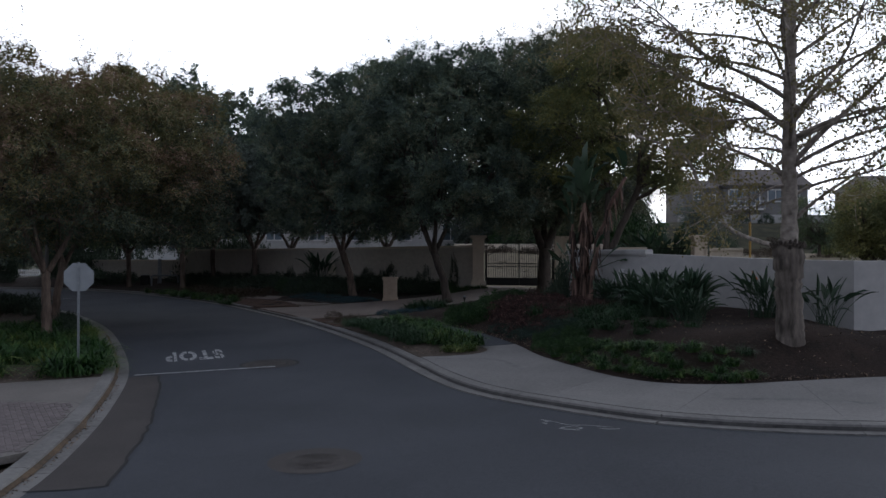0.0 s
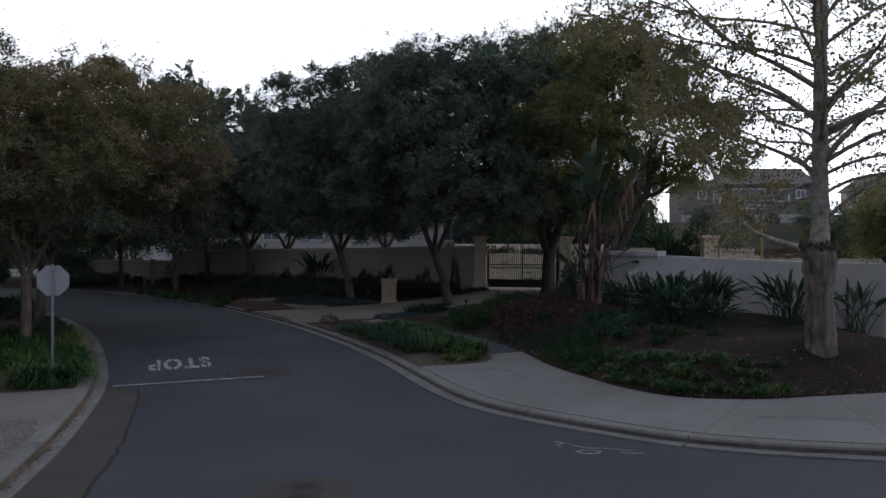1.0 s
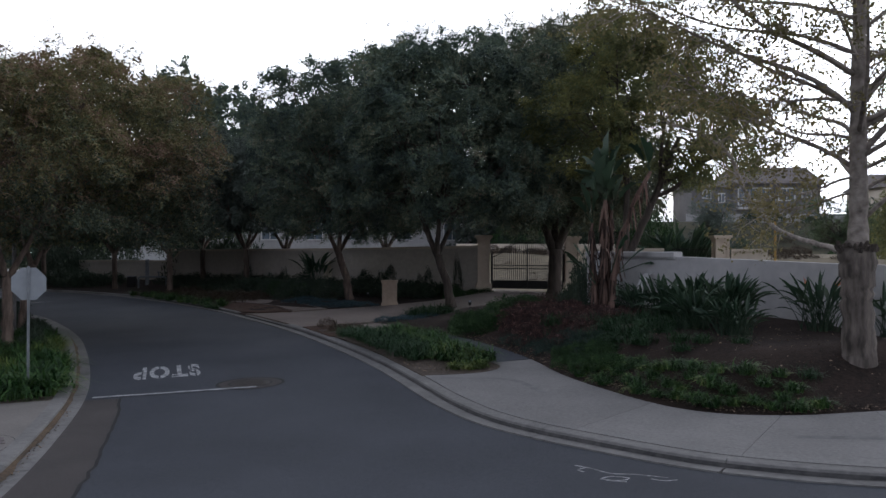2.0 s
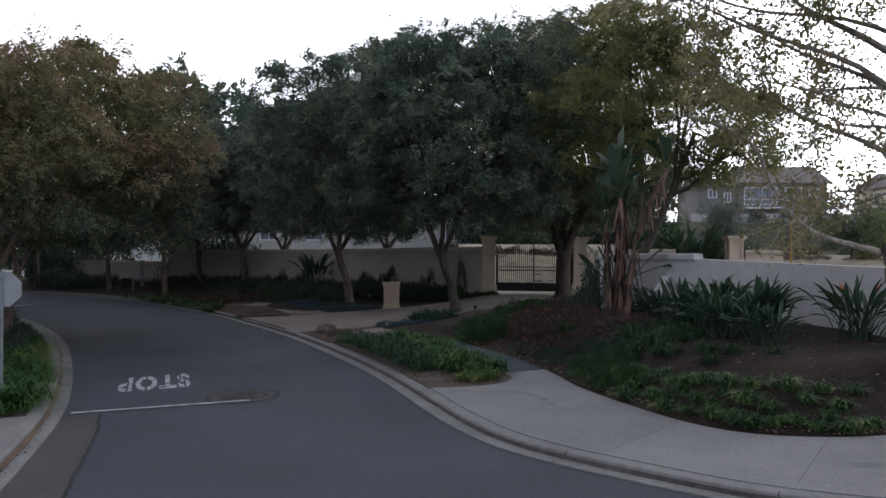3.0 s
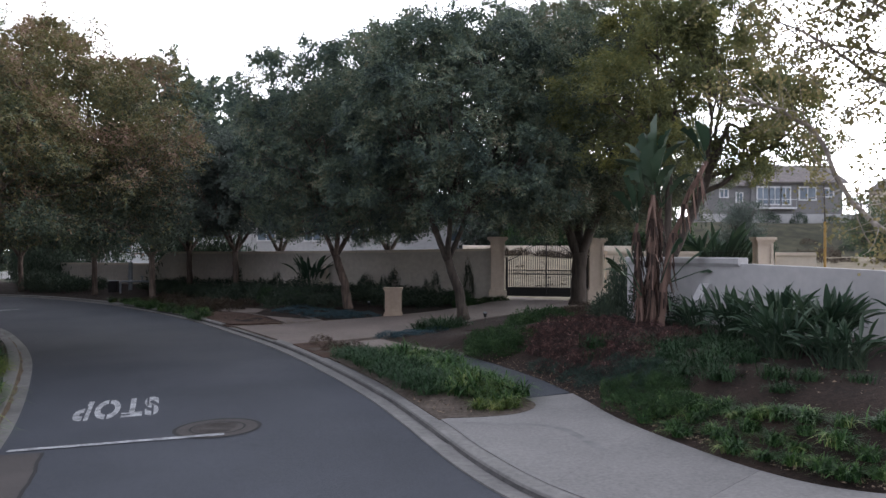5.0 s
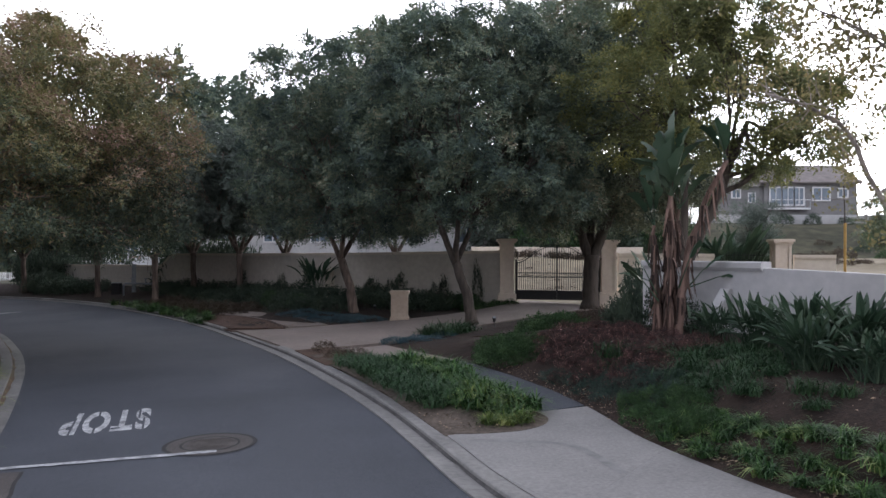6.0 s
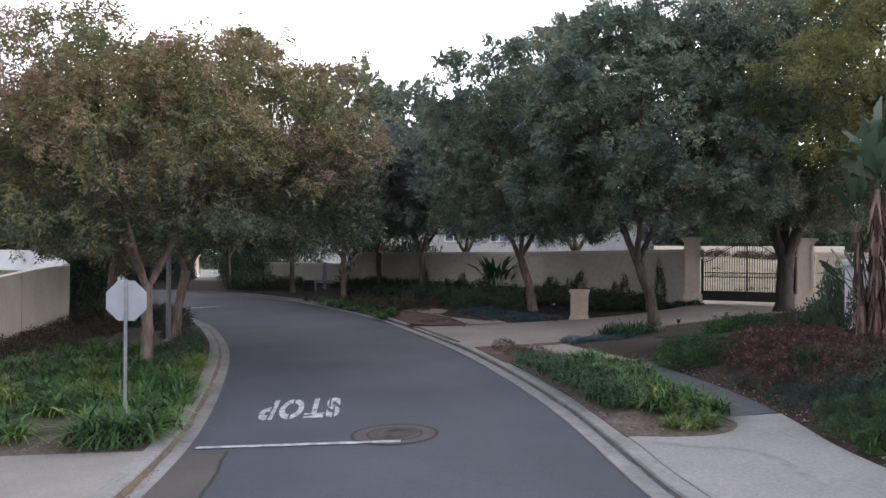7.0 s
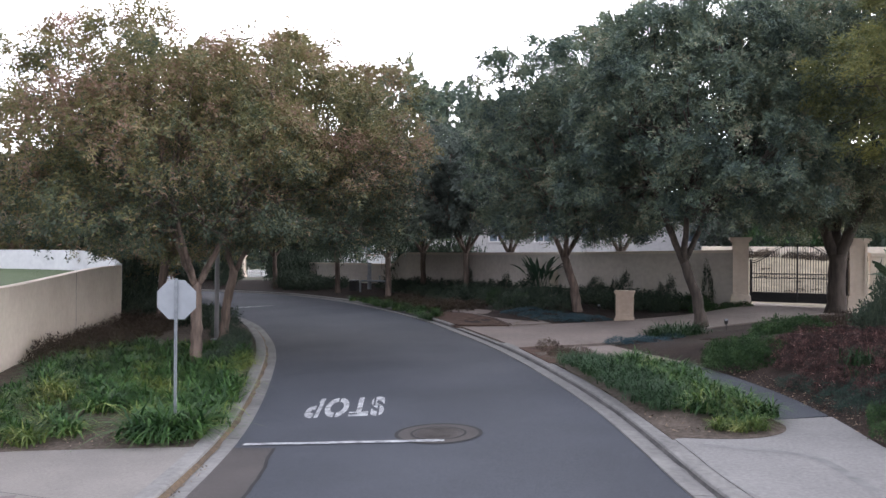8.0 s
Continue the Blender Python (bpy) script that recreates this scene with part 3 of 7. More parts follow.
# bed along the far wall
ka = np.array([q for q in kerb_back_r if q[1] > 38.2])
tagged(loft("planting_bed_north", resample(np.concatenate([DRIVE_FAR[::-1], ka]), 140), resample(np.concatenate([[(2.0, 45.2)], WALL_FAR, [(-58, 79)]]), 140), 12, lambda x, y, v: far_h(x, y) - (0.05 if v == 0 else 0), SOIL), "shaded soil bed in front of the boundary wall", "soil", kind="structure")
slab("soil_underlay", [(-0.6, 21.85), *TIP[2:], (-0.9, 26.5), (-2.1, 26.2), (-1.2, 23.6)], lambda x, y: gz(x, y) + 0.1075, 0.2, DRY_SOIL)
tagged(bpy.data.objects["soil_underlay"], "bare soil at the tip of the small bed", "soil", kind="structure")
tagged(slab("soil_apron", [(-7.92, 19.9), (-13.4, 18.5), (-14.2, 20.6), (-8.6, 21.8), (-8.2, 20.8)], lambda x, y: gz(x, y) + 0.092, 0.25, DRY_SOIL), "bare soil at the edge of the lily bed", "soil", kind="structure")
tagged(slab("soil_drive", [*resample(DRIVE_FAR, 14), (0.0, 45.0), (-6.0, 43.5), (-9.8, 41.0), (-8.9, 38.9)], lambda x, y: gz(x, y) + 0.07, 0.25, MULCH), "reddish bark mulch beside the driveway", "mulch", kind="structure")
tagged(slab("mulch_corner", [(-5.1, 32.5), (-4.2, 33.0), (-3.9, 32.4), (-2.6, 30.9), (-2.4, 30.2), (-3.75, 29.6)], lambda x, y: gz(x, y) + 0.116, 0.2, MULCH), "reddish bark mulch at the driveway's corner", "mulch", kind="structure")
tagged(slab("mulch_triangle", [(-8.62, 38.75), (-6.6, 38.55), (-7.7, 40.6), (-9.3, 42.8), (-10.8, 44.2), (-11.3, 43.1), (-10.3, 41.5)], lambda x, y: far_h(x, y) + 0.022, 0.25, MULCH), "reddish bark mulch between kerb and side path", "mulch", kind="structure")
# western bed
ka = np.array([q for q in kerb_back_l if q[1] > 20.1])
wb = np.array([q for q in WALL_WEST if q[1] > 18.4])
wb = np.concatenate([wb, [(-25.5, 42.2), (-34, 47.5), (-45, 53), (-60, 56)]])
tagged(loft("planting_bed_west", resample(ka, 110), resample(np.concatenate([[(-13.3, 18.5)], wb]), 110), 12, lambda x, y, v: west_h(x, y) - (0.04 if v == 0 else 0), DRY_SOIL), "soil bed between kerb and western wall", "soil", kind="structure")
tagged(loft("planting_bed_corner", resample(np.array([q for q in kerb_back_l if -3 < q[1] < 12.6]), 20), resample(np.array([(-30, 2.0), (-20, 6.0), (-12, 10), (-11.0, 12.7)]), 20), 6, lambda x, y, v: gz(x, y) + 0.09, SOIL), "bare soil bed at the corner", "soil", kind="structure")

# ======== walls ========


def wall_run(name, curve, base, top, thick, material, label, cap=None):
    """A wall with a plan curve along its middle; base and top give heights."""
    h = thick / 2
    g = np.gradient(np.asarray(curve, float), axis=0)
    g /= np.linalg.norm(g, axis=1)[:, None]
    left = np.stack([-g[:, 1], g[:, 0]], 1)
    verts, faces = [], []
    for p, n in zip(curve, left):
        zb, zt = base(*p) - 0.4, top(*p)
        for d, z in ((h, zb), (h, zt - 0.015), (h - 0.015, zt), (-h + 0.015, zt), (-h, zt - 0.015), (-h, zb)):
            verts.append((p[0] + n[0] * d, p[1] + n[1] * d, z))
    for i in range(len(curve) - 1):
        for k in range(6):
            q, r = i * 6 + k, i * 6 + (k + 1) % 6
            faces.append((q, r, r + 6, q + 6))
    faces += [tuple(range(6)), tuple((len(curve) - 1) * 6 + k for k in reversed(range(6)))]
    return tagged(shell(name, verts, faces, material), label, "wall", kind="structure")


def east_top(x, y):
    return 2.82 + 0.19 * smooth((y - 21.7) / 7.5)


east_curve = np.concatenate([resample(np.array(WALL_EAST[:6]), 24), resample(np.array(WALL_EAST[6:]), 6)])
wall_run("wall_east", east_curve, bank_h, east_top, 0.22, PALEWALL, "pale grey-white rendered garden wall on the bank")
wall_run("wall_west", WALL_WEST, west_h, lambda x, y: 2.27 + 0.36 * smooth((y - 24) / 13.6), 0.25, CREAM, "curved cream plaster wall below a raised lawn")
wall_run("wall_lawn", LAWN_WALL, lambda x, y: 1.6, lambda x, y: 2.70 + 0.55 * smooth((y - 37.8) / 4), 0.25, WHITEWALL, "low white rendered wall round the lawn")
lawn_ring = [*resample(WALL_WEST, 16), *resample(LAWN_WALL, 16)[1:], (-55, 16)]
tagged(slab("lawn", lawn_ring, lambda x, y: 2.12 + 0.01 * (y - 24), 0.3, LAWN), "mown green lawn behind the western wall", "lawn", kind="structure")
wall_run("wall_north", WALL_FAR, far_h, lambda x, y: gz(x, y) + 2.55 - 0.75 * smooth((-17.4 - x) / 1.3), 0.22, STUCCO, "long beige stucco boundary wall")
profile_run("coping", WALL_FAR, [(0.16, -0.09), (0.16, 0.03), (-0.16, 0.03), (-0.16, -0.09)], lambda x, y: gz(x, y) + 2.55 - 0.75 * smooth((-17.4 - x) / 1.3), CREAM, bpy.data.objects["wall_north"])
for gx, gy in ((-16.62, 24.28), (-20.35, 31.85)):
    jx = WALL_WEST[np.argmin(((WALL_WEST - (gx, gy)) ** 2).sum(1))]
    bm = bmesh.new()
    box(bm, -0.009, 0.009, -0.129, -0.122, west_h(*jx) - 0.2, 2.3 + 0.36 * smooth((jx[1] - 24) / 13.6) - 0.06, pose(jx[0], jx[1], 0, 0, 0, 117))
    part("control_joint", bm, DARK_LINE, bpy.data.objects["wall_west"])


# ======== trees ========
def wave_noise(p, seed, scale):
    """Smooth noise in -1..1 at an array of places."""
    r = np.random.default_rng(seed)
    total = np.zeros(len(p))
    for k in range(7):
        d = r.normal(size=3)
        d *= scale * (0.7 + 0.6 * r.random()) / np.linalg.norm(d)
        total += np.sin(p @ d + r.random() * 6.28)
    return total / 4.0


def unit(v):
    return v / np.maximum(np.linalg.norm(v, axis=-1, keepdims=True), 1e-6)


def sprays(rng, centres, out, leaves, leaf, spread, droop, wide=0.18, face=None):
    """Leaf sprays: at each centre a twig with paired leaflets that lie flat towards face; returns n x 3 x 3 corners."""
    n = len(centres)
    way = unit(out + rng.normal(size=(n, 3)) * 0.5 + np.array([0, 0, -droop]))
    if face is None:
        face = rng.normal(size=(n, 3))
    side = unit(np.cross(way, face + rng.normal(size=(n, 3)) * 0.45))
    flat = np.cross(side, way)
    all_ = []
    for k in range(leaves):
        t = (k + 0.5) / leaves
        sgn = 1 if k % 2 else -1
        base = centres + way * (t - 0.4) * spread + rng.normal(size=(n, 3)) * 0.02
        d = unit(way * 0.55 + side * sgn * 0.8 + flat * rng.normal(size=(n, 1)) * 0.35)
        w = unit(np.cross(d, flat + rng.normal(size=(n, 3)) * 0.35))
        size = leaf * (0.7 + 0.6 * rng.random((n, 1)))
        low = base + d * size * 0.15
        all_.append(np.stack([low + w * size * wide, base + d * size, low - w * size * wide], 1))
    return np.concatenate(all_)


def limb(verts, faces, a, b, r0, r1, rng, sag=0.25, steps=6, sides=7):
    a, b = np.array(a, float), np.array(b, float)
    span = np.linalg.norm(b - a)
    kink = rng.normal(size=3) * span * 0.06
    pts = []
    for i in range(steps + 1):
        t = i / steps
        p = a + (b - a) * t + kink * math.sin(math.pi * t) + np.array([0, 0, -sag * span * 0.3 * math.sin(math.pi * t)])
        pts.append(p + rng.normal(size=3) * 0.012 * span * (0 < t < 1))
    tube(verts, faces, pts, [r0 + (r1 - r0) * (i / steps) for i in range(steps + 1)], sides)
    return pts


def tree(seed, x, y, z, stems, lobes, leaf_count, leaf, bark, leaf_material, label, droop=0.5, gaps=0.15, per_spray=10, spread=0.42, branches=5, stem_sides=12, group="street trees", name="tree", limb_r=0.09, clump=1.0, rise=0.0, wide=0.19, low=None):
    """stems: polylines of (x, y, z, radius) from the base; lobes: (x, y, z, rx, ry, rz) of the crown; all measured from
    the foot; low: (height, leaf material) of the lower part of the crown, greener and darkened to imitate its shade.
    """
    rng = np.random.default_rng(seed)
    top = empty(name, x, y, z, label, "tree", group)
    verts, faces = [], []
    forks = []
    for stem in stems:
        pts = np.array(stem, float)
        count = max(12, int(4 * length(pts[:, :3])))
        fine = resample(pts, count)
        wob = rng.normal(size=(count, 3)) * 0.012
        wob[0] = 0
        radii = fine[:, 3] * (1 + 0.035 * rng.normal(size=count))
        if pts[0, 2] < 0.3:
            radii[0] *= 1.2
            radii[1] *= 1.06
        tube(verts, faces, fine[:, :3] + wob, radii, stem_sides)
        forks.append(fine)
    tips = []
    for lx, ly, lz, rx, ry, rz in lobes:
        c = np.array([lx, ly, lz])
        stem = min(forks, key=lambda f: np.linalg.norm(f[-1, :3] - c + np.array([0, 0, rise])))
        start = stem[rng.integers(int(len(stem) * 0.66), len(stem))]
        pts = limb(verts, faces, start[:3], c, min(limb_r, start[3] * 0.75), 0.03, rng, 0.2)
        for _ in range(branches):
            d = unit(rng.normal(size=3) + np.array([0, 0, 0.1]))
            e = c + d * np.array([rx, ry, rz]) * (0.75 + 0.25 * rng.random())
            s = pts[rng.integers(2, 7)]
            sub = limb(verts, faces, s, e, min(0.032, limb_r * 0.6), 0.007, rng, 0.1, 5, 5)
            for _ in range(2):
                q = sub[rng.integers(2, 5)]
                limb(verts, faces, q, q + unit(rng.normal(size=3) + 0.6 * d) * 0.35 * rx, 0.012, 0.004, rng, 0.0, 3, 4)
    shell("trunk", verts, faces, bark, top, shade=True)
    # tufts of sprays over the outer side of every lobe, none deep inside a neighbour
    shape = np.array(lobes, float)
    rho = 0.62 * clump
    spots, ways = [], []
    for i, (lx, ly, lz, rx, ry, rz) in enumerate(lobes):
        m = max(9, int(4.6 * (rx * ry + ry * rz + rx * rz) / (math.pi * rho * rho)))
        d = unit(rng.normal(size=(m, 3)))
        d[:, 2] = np.where(d[:, 2] < -0.6, -d[:, 2], d[:, 2])
        bumps = 1 + 0.16 * wave_noise(d * 3 + seed, seed + 5, 1.6) + 0.10 * wave_noise(d * 9, seed + 6, 1.2)
        p = np.array([lx, ly, lz]) + d * np.array([rx, ry, rz]) * ((0.74 + 0.32 * rng.random(m)) * bumps)[:, None]
        apart = np.linalg.norm((p[:, None, :] - shape[None, :, :3]) / shape[None, :, 3:], axis=2)
        apart[:, i] = 9
        keep = (apart.min(1) > 0.62) & (wave_noise(p, seed + 9, 2.2) > -1.25 + 2.2 * gaps)
        spots.append(p[keep])
        ways.append(d[keep])
    spots, ways = np.concatenate(spots), np.concatenate(ways)
    per_tuft = max(3, int(leaf_count * (1 - 0.35 * gaps) / per_spray / len(spots) * 0.9))
    size = np.repeat((0.65 + 0.6 * rng.random(len(spots))) * rho, per_tuft)
    c, d = np.repeat(spots, per_tuft, 0), np.repeat(ways, per_tuft, 0)
    u = rng.normal(size=c.shape) + 0.9 * d + np.array([0, 0, 0.45])
    u = unit(u)
    p = c + u * np.array([1, 1, 0.62]) * (size * (0.3 + 0.7 * rng.random(len(c)) ** 0.5))[:, None]
    p[:, 2] -= 0.22 * droop * np.hypot(u[:, 0], u[:, 1]) * size
    up = np.array([0, 0, 0.85])
    corners = [sprays(rng, p, u * 0.75 + d * 0.4, per_spray, leaf, spread, droop, wide, d * 0.55 + up)]
    # loose shoots that stand out of the crown
    some = np.flatnonzero((ways[:, 2] > -0.1) & (rng.random(len(spots)) < 0.4))
    grow = unit(ways[some] + np.array([0, 0, 0.5]) + rng.normal(size=(len(some), 3)) * 0.3)
    for k in range(5):
        q = spots[some] + grow * (rho * (0.5 + 0.30 * k)) * (0.7 + 0.7 * rng.random((len(some), 1))) + rng.normal(size=(len(some), 3)) * 0.05
        corners.append(sprays(rng, q, grow, per_spray, leaf * (1 - 0.08 * k), spread * 0.8, droop * 0.6, wide, up))
    # thin filling behind the tufts
    for lx, ly, lz, rx, ry, rz in lobes:
        m = max(4, int(leaf_count * 0.16 / per_spray / len(lobes)))
        d = unit(rng.normal(size=(m, 3)))
        q = np.array([lx, ly, lz]) + d * np.array([rx, ry, rz]) * (0.3 + 0.5 * rng.random((m, 1)))
        corners.append(sprays(rng, q, d, per_spray, leaf, spread, droop, wide))
    crown = np.concatenate(corners)
    # below the given height leaves take a darker green that imitates canopy shade
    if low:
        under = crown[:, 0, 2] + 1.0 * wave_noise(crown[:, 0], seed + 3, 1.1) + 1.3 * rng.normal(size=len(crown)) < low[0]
        leaves("shaded_lower_crown", crown[under], low[1], top, "greener lower leaves with crown shade in their colour")
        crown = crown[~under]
    leaves("crown", crown, leaf_material, top)
    return top


def lobes_round(seed, cx, cy, cz, r, h, n=9, lobe=0.5):
    """Lobes spread over a round crown of radius r and height h about a middle."""
    rng = np.random.default_rng(seed)
    out = [(cx, cy, cz, r * 0.62, r * 0.62, h * 0.34)]
    for k in range(n):
        a = 2.4 * k + rng.random() * 0.6
        v = -0.75 + 1.6 * (k + 0.5) / n
        f = math.sqrt(max(0.05, 1 - v * v)) * (1 - lobe * 0.55)
        s = lobe * (0.8 + 0.4 * rng.random())
        out.append((cx + r * f * math.cos(a), cy + r * f * math.sin(a), cz + h * 0.5 * v * (1 - lobe * 0.7), r * s, r * s, h * 0.5 * s * 1.05))
    for k in range(6):
        a = 1.05 * k + rng.random() * 0.5
        out.append((cx + r * 0.64 * math.cos(a), cy + r * 0.64 * math.sin(a), cz - h * (0.30 + 0.10 * rng.random()), r * 0.40, r * 0.40, h * 0.18))
    return out


def fork(rng, lean, rise, r, n=3, open_=0.9):
    """A trunk that leans and parts into a few stems."""
    base = [(0, 0, -0.15, r), (lean[0] * 0.3, lean[1] * 0.3, rise * 0.45, r * 0.82), (lean[0], lean[1], rise, r * 0.78)]
    out = [base]
    for k in range(n):
        a = 6.28 * k / n + rng.random()
        dx, dy = math.cos(a) * open_, math.sin(a) * open_
        out.append([(lean[0], lean[1], rise - 0.1, r * 0.55), (lean[0] + dx * 0.6, lean[1] + dy * 0.6, rise + 0.9, r * 0.42), (lean[0] + dx * 1.3, lean[1] + dy * 1.3, rise + 2.4, r * 0.25)])
    return out


rt = np.random.default_rng(4)
DARK = "broad dark green tree with forked trunk"
AUTUMN = "street tree with green leaves turning brown"
# by the driveway
tree(11, 0.2, 37.5, far_h(0.2, 37.5), fork(rt, (-0.6, 0.1), 2.1, 0.215, 4, 1.3), lobes_round(11, 0.5, 0.2, 7.0, 4.1, 7.9, 18) + [(2.4, 0.6, 4.0, 1.4, 1.4, 0.9), (3.3, 0.2, 4.8, 1.4, 1.4, 0.9), (-3.4, -0.4, 4.6, 1.5, 1.4, 1.0), (-2.3, -0.6, 7.6, 1.9, 1.8, 1.5), (-0.6, -1.6, 6.5, 1.9, 1.7, 1.4), (-2.8, 0.3, 9.2, 1.6, 1.5, 1.2)], 225000, 0.142, BARK, LEAF_DARK, DARK + " beside the driveway", gaps=0.05)
tree(12, -4.6, 43.0, far_h(-4.6, 43.0), fork(rt, (-0.6, 0.2), 2.3, 0.215, 3, 1.1), lobes_round(12, -0.1, 0.4, 7.05, 4.1, 8.3, 16), 190000, 0.145, TAN_BARK, LEAF_DARK, DARK + " behind the pilaster", gaps=0.05)
tree(13, 5.0, 41.5, gz(5.0, 41.5) + 0.4, [[(0, 0, -0.15, 0.36), (0.0, 0.0, 1.2, 0.30), (0.05, 0.0, 2.0, 0.30)], [(0.05, 0.0, 1.8, 0.22), (0.5, 0.0, 3.0, 0.20), (1.3, 0.0, 4.6, 0.16), (1.9, 0.2, 6.2, 0.10)], [(0.0, 0.0, 1.8, 0.21), (-0.5, 0.1, 3.2, 0.17), (-1.0, 0.2, 5.0, 0.11)], [(0.0, 0.1, 1.8, 0.20), (0.1, 0.6, 3.5, 0.16), (0.1, 1.0, 5.6, 0.10)]], lobes_round(13, 1.0, 1.0, 7.4, 4.4, 9.6, 17) + [(-2.9, 0.0, 4.3, 1.2, 1.2, 1.0), (-2.2, 0.4, 4.8, 1.5, 1.4, 1.0), (-3.0, -0.5, 9.9, 2.2, 2.0, 1.7), (-2.6, 0.0, 7.8, 2.0, 2.0, 1.6)], 225000, 0.15, BARK, LEAF_OLIVE, "tall dark green tree in front of the iron gate", gaps=0.12)
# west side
tree(21, -13.5, 28.6, west_h(-13.5, 28.6), fork(rt, (-0.15, 0.2), 2.2, 0.19, 3, 1.0), lobes_round(21, -1.2, 0.2, 6.3, 4.3, 6.5, 18, 0.40), 210000, 0.12, TAN_BARK, LEAF_MIX, AUTUMN + " beside the stop sign", gaps=0.16, low=(4.6, LOW_LEAF_SHADED))
tree(22, -15.4, 33.2, west_h(-15.4, 33.2), fork(rt, (0.3, 0.2), 2.4, 0.18, 3, 1.0), lobes_round(22, 2.7, 0.8, 6.5, 3.8, 7.0, 16, 0.45), 170000, 0.125, TAN_BARK, LEAF_MIX, AUTUMN + " near the kerb", low=(4.8, LOW_LEAF_SHADED))
tree(23, -20.6, 37.2, west_h(-20.6, 37.2), fork(rt, (0.1, 0.2), 2.6, 0.2, 3, 1.0), lobes_round(23, 0.6, 0.6, 5.6, 3.6, 5.4, 12), 130000, 0.125, TAN_BARK, LEAF_MIX, AUTUMN + " beside the cream wall")
tree(24, -25.6, 44.6, west_h(-25.6, 44.6), fork(rt, (0.1, 0.2), 2.2, 0.17, 3, 1.0), lobes_round(24, 0, 0, 5.9, 3.8, 7.0, 10), 60000, 0.15, TAN_BARK, LEAF_MIX, AUTUMN + " at the bend")
# along the far bed
for k, (tx, ty, r, h, c, mat_) in enumerate([(-11.4, 51.0, 3.8, 6.4, 6.45, LEAF_GREY), (-15.2, 55.5, 3.7, 6.0, 6.25, LEAF_GREEN), (-16.0, 51.6, 3.5, 6.0, 6.3, LEAF_GREY), (-21.4, 57.2, 3.7, 6.0, 6.2, LEAF_GREEN), (-28.5, 62.5, 3.8, 6.2, 6.2, LEAF_MIX)]):
    tree(31 + k, tx, ty, far_h(tx, ty), fork(rt, (-0.1, 0.1), 2.3, 0.19, 4, 1.15), lobes_round(31 + k, 0, 0, c * 0.95, r * 0.85, h * 0.92, 9), 50000, 0.205, TAN_BARK, mat_, "green street tree in the shaded bed before the wall", branches=4)
# behind the walls
for k, (tx, ty, r, h, c, mat_) in enumerate([(-20.5, 71, 5.6, 12, 11.6, LEAF_DARK), (-32, 74, 5.5, 9, 7.5, LEAF_GREEN), (-42, 66, 5.0, 9, 6.0, LEAF_DARK), (-33, 54, 5.0, 9, 6.5, LEAF_DARK), (-50, 60, 6.0, 10, 6.5, LEAF_DARK), (-31, 47.5, 4.2, 7, 5.4, LEAF_MIX), (-3.5, 52.5, 3.6, 6.2, 9.2, LEAF_DARK), (-10.5, 58.0, 3.6, 6.6, 9.0, LEAF_DARK), (-57.0, 114.0, 5.0, 9.0, 5.0, LEAF_DARK), (-65.0, 116.0, 5.0, 9.0, 5.0, LEAF_GREEN), (-50.0, 112.0, 4.6, 8.0, 4.8, LEAF_DARK), (-38, 47.5, 5.0, 9, 6.0, LEAF_MIX), (-34, 50.5, 4.2, 8, 5.4, LEAF_DARK), (4.6, 87.0, 4.4, 8.0, 5.6, LEAF_GREY), (8.4, 86.0, 4.0, 8.0, 5.4, LEAF_GREY), (12.2, 88.5, 4.6, 8.2, 5.6, LEAF_GREY), (17.5, 90.0, 4.0, 5.0, 5.6, LEAF_GREY)]):
    tree(41 + k, tx, ty, gz(tx, ty), fork(rt, (0, 0), 2.4, 0.22, 3, 1.0), lobes_round(41 + k, 0, 0, c * 0.95, r * 0.85, h * 0.92, 10), 26000, 0.38, BARK, mat_, "large dark tree standing behind the road", group="background trees", branches=3)
tree(51, 6.3, 33.6, 1.0, [[(0, 0, -0.4, 0.17), (0.5, 0.2, 2.2, 0.15), (1.5, 0.3, 4.4, 0.12), (2.3, 0.4, 6.4, 0.08)], [(0.1, 0.1, -0.4, 0.15), (0.3, 0.2, 2.8, 0.12), (0.4, 0.3, 6.0, 0.08)]], [(0.3, 0.4, 8.2, 2.0, 1.8, 1.8), (-1.2, 0.0, 7.2, 1.7, 1.5, 1.3), (2.0, 0.1, 7.8, 1.6, 1.4, 1.3), (3.2, 0.0, 6.5, 1.7, 1.5, 1.3), (2.4, -0.3, 5.3, 1.1, 1.1, 0.8), (3.6, 0.2, 5.5, 1.3, 1.2, 0.9), (4.4, 0.0, 6.4, 1.2, 1.2, 0.9), (0.0, 0.5, 9.8, 1.6, 1.5, 1.1), (1.8, 0.2, 9.2, 1.3, 1.2, 1.1), (-0.6, -0.4, 5.4, 1.2, 1.1, 0.8)], 78000, 0.14, BARK, LEAF_YELLOW, "yellow-green leaning tree behind the white wall", gaps=0.2, group="garden trees")

for k, (tx, ty, r, h, c, mat_) in enumerate([(18.1, 60.0, 1.15, 3.6, 2.6, LEAF_GREY), (27.3, 61.0, 2.0, 3.6, 2.6, LEAF_GREEN), (15.3, 29.8, 1.1, 2.4, 3.1, LEAF_YELLOW), (17.4, 30.6, 1.4, 2.8, 3.0, LEAF_YELLOW)]):
    tree(71 + k, tx, ty, land(tx, ty), [[(0, 0, -0.2, 0.12), (0.1, 0.0, 0.8, 0.10), (0.1, 0.1, 1.6, 0.07)]], lobes_round(71 + k, 0, 0, c, r, h, 7), 24000, 0.12, BARK, mat_, "small bushy tree standing in the dry field behind the wall", group="field trees")

# pale sycamore on the bank


